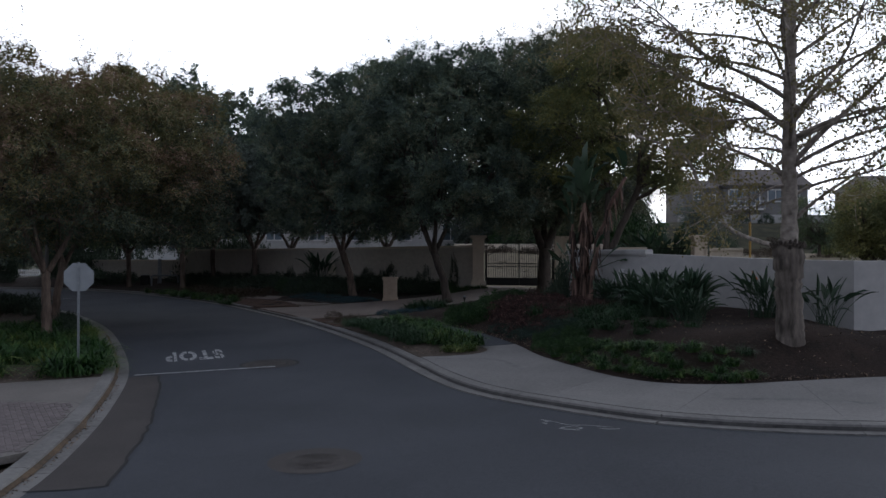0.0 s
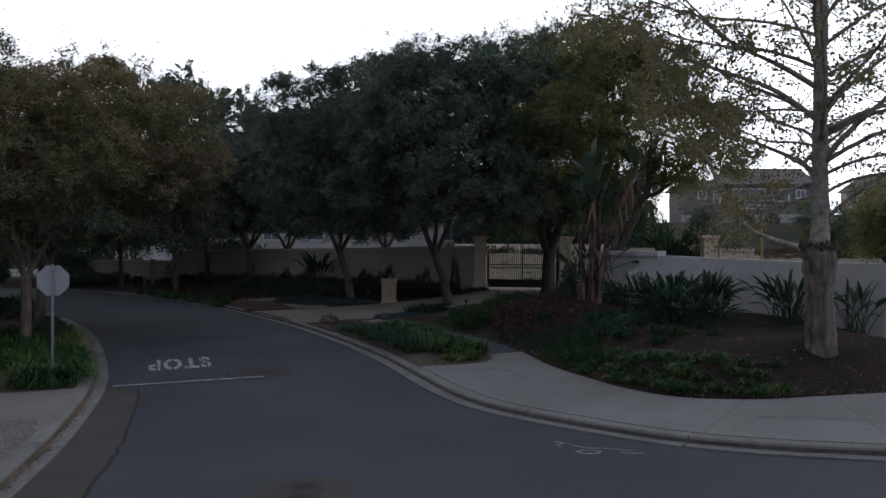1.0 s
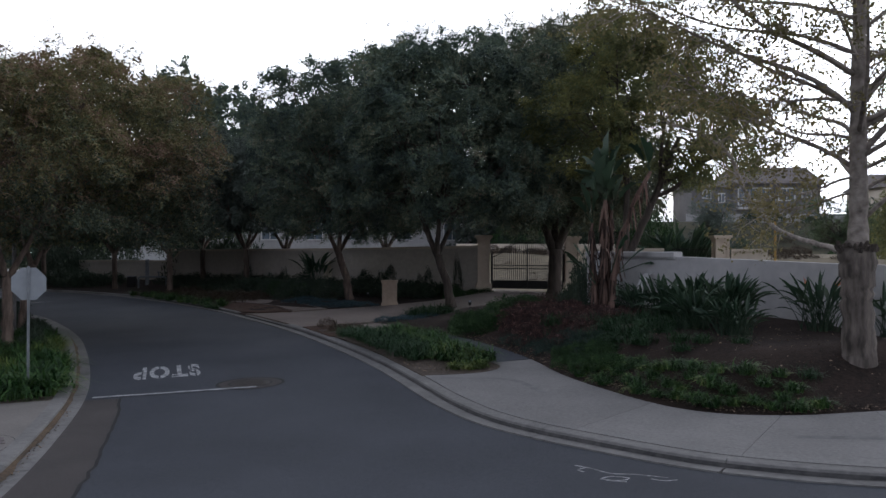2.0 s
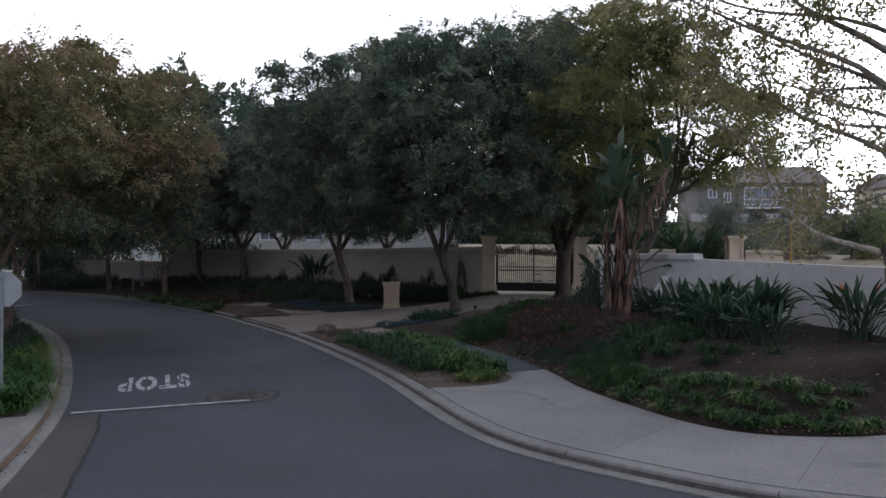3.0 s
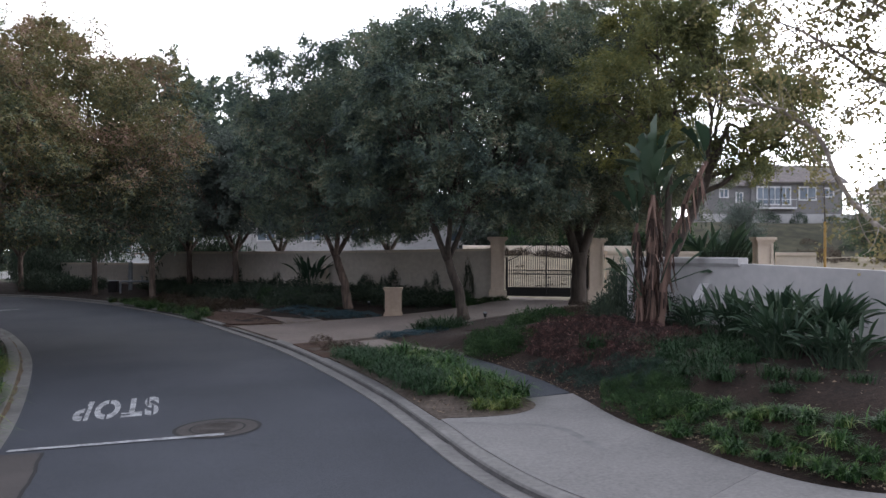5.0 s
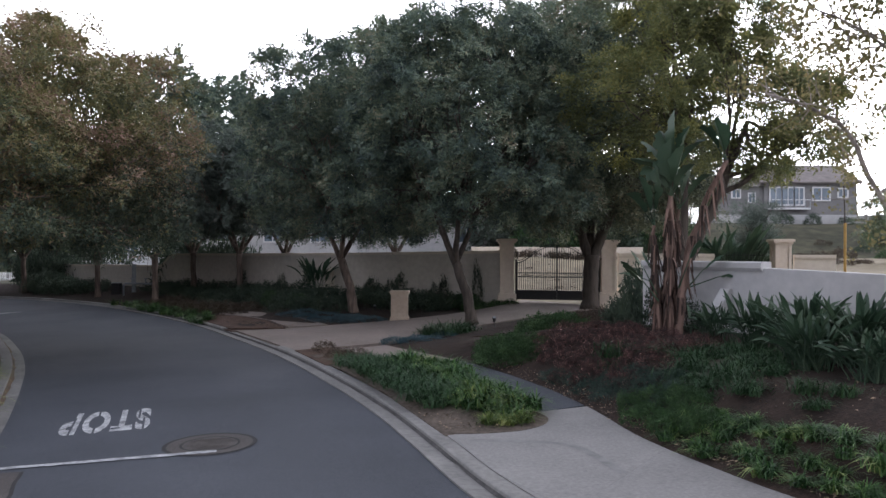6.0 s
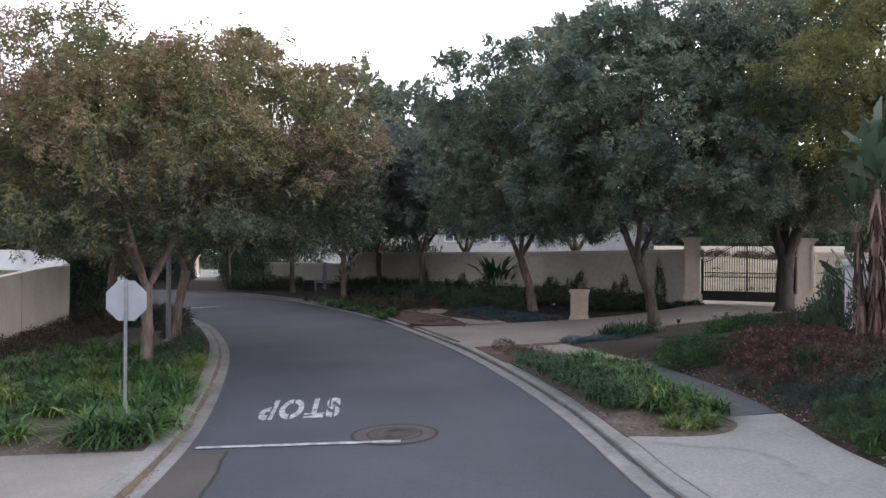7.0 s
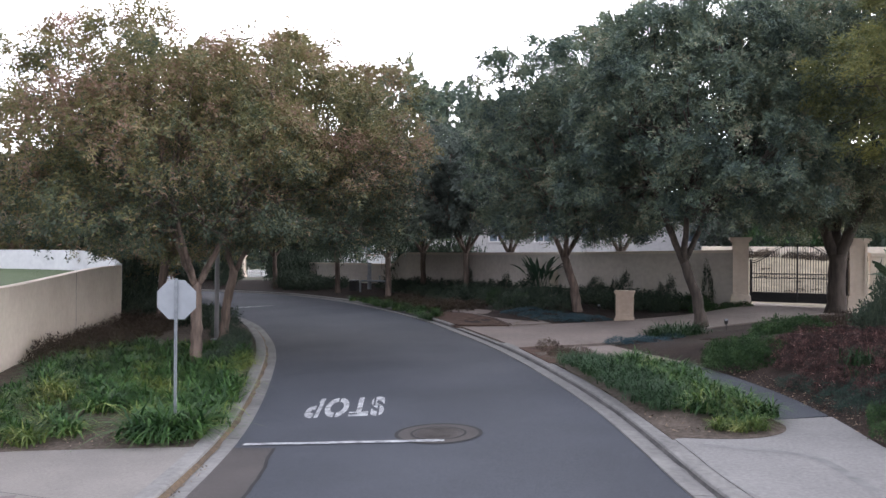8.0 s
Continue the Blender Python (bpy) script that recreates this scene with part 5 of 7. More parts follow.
def manhole(x, y, r_collar, r_cover, label, tarred=True):
    z = gz(x, y)
    top = empty("manhole", x, y, z, label, "manhole", "manholes")
    tilt = Vector((0, 0, 1)).rotation_difference(Vector((-0.0289, -0.0261, 1)).normalized())
    top.rotation_mode, top.rotation_quaternion = "QUATERNION", tilt

    def disc(name, r0, r1, z0, material, lab=""):
        n = 48
        v, f = [], []
        for k in range(n):
            c, s = math.cos(2 * math.pi * k / n), math.sin(2 * math.pi * k / n)
            v += [(r0 * c, r0 * s, z0), (r1 * c, r1 * s, z0)]
        for k in range(n):
            a, b = 2 * k, 2 * ((k + 1) % n)
            f.append((a, a + 1, b + 1, b))
        return shell(name, v, f, material, top, lab)
    disc("collar", r_cover + 0.07, r_collar, 0.006, PATCH, "round patch of coarse asphalt")
    if tarred:
        disc("seam", r_collar - 0.035, r_collar + 0.035, 0.009, TAR, "dark tar ring")
        disc("seam", r_cover + 0.055, r_cover + 0.095, 0.012, TAR, "dark tar ring")
    disc("frame", r_cover, r_cover + 0.07, 0.010, CAST, "cast iron ring")
    disc("cover", 0.0, r_cover - 0.008, 0.007, CAST, "worn cast iron cover")
    for k in range(5):
        rr = r_cover * (0.25 + 0.15 * k)
        disc("rib", rr - 0.014, rr + 0.014, 0.013, CAST)
    return top


manhole(-4.55, 22.05, 0.74, 0.40, "round iron manhole with a tarred collar at the stop line")
manhole(-1.9, 12.5, 0.70, 0.38, "round iron manhole in a worn asphalt collar", False)
for pts in ([(1.72, 14.75), (1.95, 14.55), (2.15, 14.30), (2.45, 14.25), (2.85, 14.05)], [(1.85, 14.62), (1.72, 14.52), (1.80, 14.42)], [(1.95, 14.08), (2.2, 13.98), (2.35, 14.08), (2.12, 14.18), (1.98, 14.1)], [(2.62, 14.02), (2.78, 13.92), (2.95, 13.95)], [(2.02, 14.0), (2.28, 13.92)]):
    tagged(decal("spray_mark", ribbon(spline(pts, 0.05), 0.028), 0.006, PAINT), "thin white sprayed utility mark on asphalt", "road marking", "spray marks", "structure")

def foot_mark(name, pts, w0, material, label):
    q = ribbon(spline(pts, 0.2), w0)
    tagged(shell(name, [(x, y, walk_top(x, y) + 0.004) for x, y in q], [tuple(range(len(q)))], material), label, "pavement mark", kind="structure")


foot_mark("scored_line", [(-0.42, 21.6), (-0.05, 20.2), (0.35, 19.2), (1.1, 17.9), (2.5, 16.3), (4.2, 15.0), (7.0, 13.9)], 0.012, STAIN, "thin scored line along the footway's edge")
foot_mark("tyre_mark", [(-0.2, 21.5), (0.4, 21.4), (1.25, 21.15), (1.6, 20.5), (1.85, 19.5)], 0.16, STAIN, "faint dark scuff curving over the footway")
foot_mark("tyre_mark", [(9.0, 14.1), (7.6, 14.9), (6.4, 15.4), (5.2, 15.6)], 0.2, STAIN, "faint dark scuff across the footway")

# ======== strap-leaved lilies ========


def strap_mesh(name, seed, n, long, wide, material):
    rng = np.random.default_rng(seed)
    v, f = [], []
    for k in range(n):
        a = rng.random() * 6.283
        out, flat = np.array([math.cos(a), math.sin(a), 0]), np.array([-math.sin(a), math.cos(a), 0])
        size = long * (0.6 + 0.55 * rng.random())
        lean = 0.4 + 0.95 * rng.random() ** 0.8
        base = np.array([rng.normal() * 0.11, rng.normal() * 0.11, -0.03])
        first = len(v)
        for i in range(5):
            t = i / 4
            p = base + out * size * (lean * (0.32 * t + 0.55 * t * t)) + np.array([0, 0, size * (1.05 * t - (0.25 + 0.55 * lean) * t * t)])
            w0 = wide * (0.75 + 0.5 * math.sin(math.pi * min(1, t + 0.2)) - 0.75 * t ** 3)
            v += [p - flat * w0 / 2 + np.array([0, 0, 0.12 * w0]), p + flat * w0 / 2 + np.array([0, 0, 0.12 * w0])]
            if i:
                q = first + 2 * i
                f.append((q - 2, q - 1, q + 1, q))
    me = bpy.data.meshes.new(name)
    me.from_pydata([tuple(map(float, p)) for p in v], [], f)
    me.materials.append(material)
    return me


lily_meshes = [strap_mesh("lily_clump", 100 + k, 145, 0.68, 0.024, STRAP) for k in range(4)]
tip_meshes = [strap_mesh("lily_clump", 110 + k, 130, 0.66, 0.024, STRAP_TIP) for k in range(2)]
grass_meshes = [strap_mesh("grass_tuft", 120 + k, 120, 0.45, 0.012, GRASS) for k in range(3)]


def scatter(n, seed, region, apart):
    """Places in a region given as (inside(x, y), x0, x1, y0, y1), kept apart."""
    inside, x0, x1, y0, y1 = region
    rng = np.random.default_rng(seed)
    out = []
    for _ in range(n * 60):
        p = (x0 + (x1 - x0) * rng.random(), y0 + (y1 - y0) * rng.random())
        if inside(*p) and all((p[0] - q[0]) ** 2 + (p[1] - q[1]) ** 2 > apart ** 2 for q in out):
            out.append(p)
            if len(out) == n:
                break
    return out


def in_poly(poly):
    poly = [tuple(p) for p in poly]

    def test(x, y):
        hit = False
        for (xa, ya), (xb, yb) in zip(poly, poly[1:] + poly[:1]):
            if (ya > y) != (yb > y) and x < (xb - xa) * (y - ya) / (yb - ya) + xa:
                hit = not hit
        return hit
    return test


def plant(meshes, name, places, height, size, seed, label, category, group):
    rng = random.Random(seed)
    for x, y in places:
        ob = new(name, rng.choice(meshes))
        s = size * rng.uniform(0.8, 1.2)
        ob.matrix_world = pose(x, y, height(x, y), rng.uniform(-6, 6), rng.uniform(-6, 6), rng.uniform(0, 360)) @ Matrix.Diagonal((s, s, s * rng.uniform(0.9, 1.15), 1))
        tagged(ob, label, category, group)


WEST_LILY = [(-8.5, 20.9), (-9.0, 22.4), (-9.9, 24.0), (-10.9, 26.2), (-11.8, 28.0), (-12.6, 30.2), (-14.6, 31.5), (-16.6, 31.4), (-17.6, 29.0), (-16.4, 26.6), (-14.8, 23.6), (-13.0, 20.3), (-11.4, 19.7), (-9.7, 20.3)]
bare = in_poly([(-10.75, 19.2), (-9.3, 19.3), (-9.55, 20.4), (-9.95, 21.3), (-10.9, 22.2), (-11.6, 21.7), (-11.0, 20.5)])
in_west = in_poly(WEST_LILY)
plant(lily_meshes, "lily_clump", [(-9.1, 20.42), (-8.72, 20.68), (-9.4, 20.62), (-9.18, 20.82), (-8.95, 20.84)], west_h, 1.5, 61, "tall clump of green strap-leaved lily hiding the sign's foot", "lily", "lilies in the western bed")
plant(lily_meshes + tip_meshes[:1], "lily_clump", scatter(135, 5, (lambda x, y: in_west(x, y) and not bare(x, y) and (x + 9.1) ** 2 + (y - 20.6) ** 2 > 0.5, -18, -8, 19, 32), 0.58), west_h, 1.12, 6, "clump of green strap-leaved lily beside the stop sign", "lily", "lilies in the western bed")
def island_h(x, y):
    return gz(x, y) + 0.14 + 0.12 * smooth((y - 22.6) / 2.0) * (1 - smooth((y - 28.0) / 2.0))


plant(lily_meshes, "lily_clump", scatter(15, 7, (in_poly([(-0.35, 23.3), (0.2, 22.8), (0.75, 22.75), (1.0, 23.5), (0.75, 24.6), (-0.2, 25.4), (-0.9, 25.0)]), -2, 1.3, 22, 26), 0.42), island_h, 0.95, 8, "clump of green strap-leaved lily in the small bed", "lily", "lilies in the small bed")
plant(lily_meshes, "lily_clump", scatter(13, 73, (in_poly([(0.2, 26.0), (-0.4, 25.9), (-1.3, 26.3), (-1.8, 27.6), (-2.1, 29.2), (-1.5, 29.2), (-0.6, 28.0)]), -4, 1.3, 24, 31), 0.45), island_h, 1.0, 74, "clump of green strap-leaved lily in the small bed", "lily", "lilies in the small bed")
plant(tip_meshes, "lily_clump", [(0.35, 23.15), (0.05, 23.75), (0.6, 23.5), (-0.15, 24.5)], island_h, 0.95, 78, "yellowing green lily clump in the small bed", "lily", "lilies in the small bed")
plant(tip_meshes, "lily_clump", [(0.15, 22.55), (0.5, 22.5), (0.75, 22.6), (0.35, 22.75)], island_h, 0.55, 75, "small yellowing lily tuft at the bed's tip", "lily", "lilies in the small bed")
plant(grass_meshes, "grass_tuft", scatter(60, 71, (in_poly([(-0.75, 23.6), (-1.7, 25.6), (-2.85, 28.3), (-3.25, 29.5), (-2.4, 29.6), (-1.7, 27.8), (-1.2, 26.2), (-0.4, 24.4)]), -4, 0, 23, 30), 0.27), island_h, 1.3, 72, "fine dark green grass tuft in the small bed", "grass", "grass tufts in the small bed")
EAST_STRIP = [(6.45, 17.35), (6.0, 17.25), (4.75, 17.5), (3.98, 18.32), (3.28, 19.95), (2.75, 21.5), (3.5, 21.8), (4.2, 20.2), (5.0, 18.9), (6.2, 18.4)]
plant(lily_meshes, "lily_clump", scatter(56, 9, (in_poly(EAST_STRIP), 2.5, 7.5, 17, 22.2), 0.34), bank_h, 0.62, 10, "low clump of green lily along the footway", "lily", "lilies on the bank")
plant(grass_meshes, "grass_tuft", scatter(22, 11, (in_poly([(4.2, 21.5), (3.6, 23.4), (4.2, 25.2), (5.6, 25.0), (5.6, 23.0)]), 3, 6, 21, 26), 0.35), bank_h, 1.2, 12, "bright green grass tuft on the bank", "grass", "grass tufts")
plant(grass_meshes, "grass_tuft", scatter(9, 76, (in_poly([(2.9, 21.8), (3.9, 22.6), (5.4, 21.4), (6.2, 19.8), (7.2, 18.6), (6.6, 18.3), (5.0, 19.0), (4.1, 20.2)]), 2.5, 7.5, 18, 23), 0.36), bank_h, 1.0, 77, "dark green grass tuft on the bank", "grass", "grass tufts on the bank")
plant(lily_meshes, "lily_clump", scatter(34, 13, (in_poly([(-10.4, 40.9), (-12.0, 43.2), (-15.5, 48.2), (-18.2, 51.4), (-17.4, 52.2), (-13.5, 47.6), (-10.6, 43.6)]), -19, -10, 40, 53), 0.55), far_h, 0.8, 14, "green strap-leaved lily along the far kerb", "lily", "lilies along the far kerb")

# ======== shrubs ========


def shrub_mesh(name, seed, n, leaf, material, flat=0.65):
    """A dense dome of small leaves with an uneven outline; radius 1 across the ground."""
    rng = np.random.default_rng(seed)
    d = unit(rng.normal(size=(n, 3)))
    d[:, 2] = np.abs(d[:, 2])
    r = 0.55 + 0.45 * rng.random(n) ** 0.4
    r *= 1 + 0.16 * wave_noise(d * 3.0, seed, 1.7) + 0.08 * wave_noise(d * 9.0, seed + 1, 1.4)
    p = d * r[:, None] * np.array([1, 1, flat])
    corners = sprays(rng, p, d, 4, leaf, leaf * 2.2, -0.3)
    n = len(corners)
    me = bpy.data.meshes.new(name)
    me.from_pydata(corners.reshape(-1, 3).tolist(), [], np.arange(3 * n).reshape(-1, 3).tolist())
    me.materials.append(material)
    return me


SHRUBS = {
    "red": ([shrub_mesh("red_shrub", 200 + k, 700, 0.085, RED_LEAF) for k in range(3)], "low red-leaved shrub on the bank", "red_shrub"),
    "green": ([shrub_mesh("green_shrub", 210 + k, 900, 0.085, SHRUB_LEAF) for k in range(3)], "rounded dense green shrub", "green_shrub"),
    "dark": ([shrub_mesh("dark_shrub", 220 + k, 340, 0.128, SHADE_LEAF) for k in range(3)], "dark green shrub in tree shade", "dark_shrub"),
    "blue": ([shrub_mesh("blue_shrub", 230 + k, 480, 0.085, GREY_LEAF, 0.4) for k in range(2)], "low blue-grey groundcover plant", "groundcover_plant"),
    "yellow": ([shrub_mesh("yellow_shrub", 250 + k, 520, 0.13, LEAF_YELLOW) for k in range(2)], "yellow-green bushy shrub behind the wall", "yellow_shrub"),
    "teal": ([shrub_mesh("low_shrub", 270 + k, 420, 0.085, TEAL_LEAF) for k in range(2)], "low dull blue-green shrub", "low_shrub"),
    "climber": ([shrub_mesh("climber", 260 + k, 170, 0.17, SHADE_LEAF) for k in range(2)], "loose dark climbing plant", "climber"),
    "brown": ([shrub_mesh("brown_shrub", 240 + k, 260, 0.115, BROWN_LEAF) for k in range(3)], "brownish low-growing leafy shrub", "brown_shrub"),
}
shrub_rng = random.Random(3)


def shrub(kind, x, y, z, rx, ry, h, where=""):
    meshes, label, name = SHRUBS[kind]
    ob = new(name, shrub_rng.choice(meshes))
    ob.matrix_world = pose(x, y, z - 0.04, 0, 0, shrub_rng.uniform(0, 360)) @ Matrix.Diagonal((rx, ry, h / 0.65, 1))
    tagged(ob, label + where, "shrub", kind + " shrubs")


def row_of(kind, places, height, r, h, where=""):
    for x, y in places:
        k = shrub_rng.uniform(0.75, 1.3)
        shrub(kind, x, y, height(x, y), r * k, r * k * shrub_rng.uniform(0.85, 1.15), h * shrub_rng.uniform(0.75, 1.25), where)


row_of("teal", scatter(30, 23, (in_poly([(1.7, 26.6), (2.2, 25.2), (2.6, 23.7), (3.2, 22.4), (3.9, 22.8), (3.5, 24.2), (2.6, 25.6)]), 1, 4.2, 22, 27), 0.32), bank_h, 0.34, 0.26, " along the path")
row_of("red", scatter(38, 21, (in_poly([(1.7, 27.2), (2.1, 25.7), (3.1, 24.4), (4.5, 25.0), (5.3, 26.7), (4.2, 27.5), (4.0, 28.8), (2.8, 29.8), (1.8, 29.0)]), 1, 5.6, 23, 31), 0.5), bank_h, 0.42, 0.27)
row_of("green", [(0.72, 28.9), (1.15, 28.7), (1.4, 29.4), (0.95, 29.6), (0.5, 29.5)], bank_h, 0.62, 0.5, " beside the garden path")
row_of("green", [(1.9, 32.6), (2.5, 32.3), (2.9, 32.9), (2.2, 33.2), (2.7, 33.6)], bank_h, 0.75, 0.62, " near the driveway")
row_of("brown", [(3.6, 33.0), (4.1, 33.6), (3.5, 34.2), (4.3, 34.6), (3.9, 35.4)], bank_h, 0.7, 0.6, " beside the driveway")
row_of("green", scatter(14, 24, (in_poly([(2.5, 23.2), (3.2, 23.2), (3.6, 22.2), (3.4, 20.8), (2.9, 21.6)]), 2, 4, 20.5, 25.5), 0.36), bank_h, 0.36, 0.3, " along the footway")
row_of("brown", [(-3.3, 30.3), (-3.6, 30.9), (-3.1, 30.9), (-4.1, 31.9)], lambda x, y: gz(x, y) + 0.15, 0.3, 0.26, " on the mulch")
row_of("blue", [(-2.3, 33.9), (-1.7, 33.9), (-1.2, 34.3), (-1.6, 34.6), (-0.7, 35.2)], bank_h, 0.5, 0.28, " by the driveway")
plant(grass_meshes, "grass_tuft", [(-1.3, 35.5), (-1.0, 35.9), (-0.7, 35.4), (-0.5, 35.9), (-0.9, 36.3), (-0.3, 36.4), (-0.1, 36.0)], bank_h, 1.7, 43, "tall dark green grass tuft at the foot of the tree", "grass", "grass tufts by the driveway")
row_of("blue", [(-7.0, 42.0), (-6.3, 41.4), (-5.7, 40.9), (-5.1, 40.6), (-4.4, 40.4), (-3.8, 40.6), (-6.6, 42.7), (-5.6, 41.8), (-4.6, 41.4)], far_h, 0.62, 0.3, " by the driveway")
row_of("green", [(0.8, 43.9), (1.4, 44.2), (2.0, 44.4), (0.3, 43.4)], far_h, 0.5, 0.4, " at the foot of the gate pier")
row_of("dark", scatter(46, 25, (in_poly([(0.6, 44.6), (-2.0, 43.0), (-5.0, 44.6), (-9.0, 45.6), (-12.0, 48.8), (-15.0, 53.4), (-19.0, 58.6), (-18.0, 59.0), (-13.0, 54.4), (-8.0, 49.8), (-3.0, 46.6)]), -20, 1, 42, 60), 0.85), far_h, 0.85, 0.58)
for cx_, cy_, r_, h_ in ((-2.9, 46.95, 0.45, 0.85), (-3.4, 47.2, 0.3, 0.55), (-0.9, 46.1, 0.35, 0.8), (-1.3, 46.3, 0.25, 0.5), (-7.6, 49.6, 0.55, 0.8), (-11.8, 53.0, 0.35, 0.9), (-4.3, 47.6, 0.4, 0.6), (0.6, 45.5, 0.3, 1.3), (-9.2, 50.9, 0.3, 0.7)):
    shrub("climber", cx_, cy_, far_h(cx_, cy_) + 0.3, r_, 0.22, h_, " on the boundary wall")
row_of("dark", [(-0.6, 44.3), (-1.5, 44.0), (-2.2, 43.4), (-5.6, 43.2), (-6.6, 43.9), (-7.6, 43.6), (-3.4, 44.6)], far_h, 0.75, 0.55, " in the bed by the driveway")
row_of("green", [(0.1, 44.6), (-0.7, 45.0), (-7.4, 44.9), (-8.6, 45.8)], far_h, 0.7, 0.6, " under the trees")
row_of("brown", scatter(18, 26, (in_poly([(-8.6, 44.4), (-12.0, 47.2), (-15.0, 50.6), (-15.8, 50.2), (-12.6, 46.2), (-9.6, 43.6)]), -16, -8, 43, 51), 0.7), far_h, 0.7, 0.4, " in the far bed")
far_bed = in_poly([(-22, 60.5), (-27.5, 65.5), (-34, 68.5), (-36, 66.8), (-30, 63.6), (-24.5, 59.6)])


def clear_of_street(x, y):
    """Away from the open line of the street towards the far picket fence."""
    return abs(x + 0.47 + 0.545 * (y - 7.9)) > 2.4


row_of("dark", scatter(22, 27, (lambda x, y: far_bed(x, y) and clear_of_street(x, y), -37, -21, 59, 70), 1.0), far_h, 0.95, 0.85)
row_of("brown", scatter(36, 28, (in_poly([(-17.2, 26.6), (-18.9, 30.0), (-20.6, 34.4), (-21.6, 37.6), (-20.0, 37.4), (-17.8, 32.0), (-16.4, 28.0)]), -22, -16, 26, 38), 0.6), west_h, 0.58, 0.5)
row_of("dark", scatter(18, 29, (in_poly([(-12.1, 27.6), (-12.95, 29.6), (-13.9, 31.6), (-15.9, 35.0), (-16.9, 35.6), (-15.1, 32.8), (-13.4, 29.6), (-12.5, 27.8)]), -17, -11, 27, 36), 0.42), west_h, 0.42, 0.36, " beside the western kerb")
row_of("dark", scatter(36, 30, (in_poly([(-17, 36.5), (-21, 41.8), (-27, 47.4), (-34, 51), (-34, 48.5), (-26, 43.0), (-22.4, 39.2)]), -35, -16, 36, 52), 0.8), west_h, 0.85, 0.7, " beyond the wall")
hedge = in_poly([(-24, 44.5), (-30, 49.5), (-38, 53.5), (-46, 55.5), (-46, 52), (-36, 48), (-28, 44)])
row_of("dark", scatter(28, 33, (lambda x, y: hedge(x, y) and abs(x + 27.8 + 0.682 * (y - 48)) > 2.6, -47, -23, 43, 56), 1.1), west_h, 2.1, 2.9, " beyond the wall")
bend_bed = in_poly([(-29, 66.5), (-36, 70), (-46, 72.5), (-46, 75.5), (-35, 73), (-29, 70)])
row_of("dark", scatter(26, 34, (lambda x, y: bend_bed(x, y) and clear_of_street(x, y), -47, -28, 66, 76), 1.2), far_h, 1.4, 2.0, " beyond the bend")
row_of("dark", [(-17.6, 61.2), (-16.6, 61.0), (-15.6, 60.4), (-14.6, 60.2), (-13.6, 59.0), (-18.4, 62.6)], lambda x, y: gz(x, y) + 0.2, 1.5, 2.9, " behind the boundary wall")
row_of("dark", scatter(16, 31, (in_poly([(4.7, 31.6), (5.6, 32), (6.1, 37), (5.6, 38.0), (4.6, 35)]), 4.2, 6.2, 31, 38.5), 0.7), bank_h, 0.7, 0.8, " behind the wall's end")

plant(grass_meshes, "grass_tuft", [(2.9, 25.6), (3.3, 26.1), (3.0, 26.4), (3.9, 25.2)], bank_h, 1.3, 41, "bright green grass tuft among the red shrubs", "grass", "grass tufts")

# ======== bird-of-paradise plants ========


def paddle(v, f, base, way, side, long, wide, bend, stalk, torn=None):
    """One stalked paddle leaf, folded along its midrib and bending over."""
    base, way, side = np.array(base, float), unit(np.array(way, float)), unit(np.array(side, float))
    up = unit(np.cross(side, way))
    tube(v, f, [base, base + way * stalk * 0.5, base + way * stalk], [0.022, 0.016, 0.011], 5)
    first = len(v)
    n = 7 if torn is None else 11
    tip = base + way * stalk
    for i in range(n + 1):
        t = i / n
        mid = tip + way * long * t * (1 - 0.25 * bend * t) - np.array([0, 0, 1]) * bend * long * 0.5 * t * t
        w0 = wide * math.sin(math.pi * min(1, (t * 0.92 + 0.06))) ** 0.7 * (1 - 0.15 * t) if torn is not None else wide * (math.sin(math.pi * min(1, t * 0.88 + 0.12)) ** 1.1) * (1.1 - 0.35 * t)
        wl_, wr_ = (w0, w0) if torn is None else (w0 * torn.uniform(0.55, 1.1), w0 * torn.uniform(0.55, 1.1))
        v += [mid - side * wl_ / 2 + up * 0.22 * wl_, mid, mid + side * wr_ / 2 + up * 0.22 * wr_]
        if i:
            q = first + 3 * i
            f.append((q - 3, q - 2, q + 1, q))
            f.append((q - 2, q - 1, q + 2, q + 1))


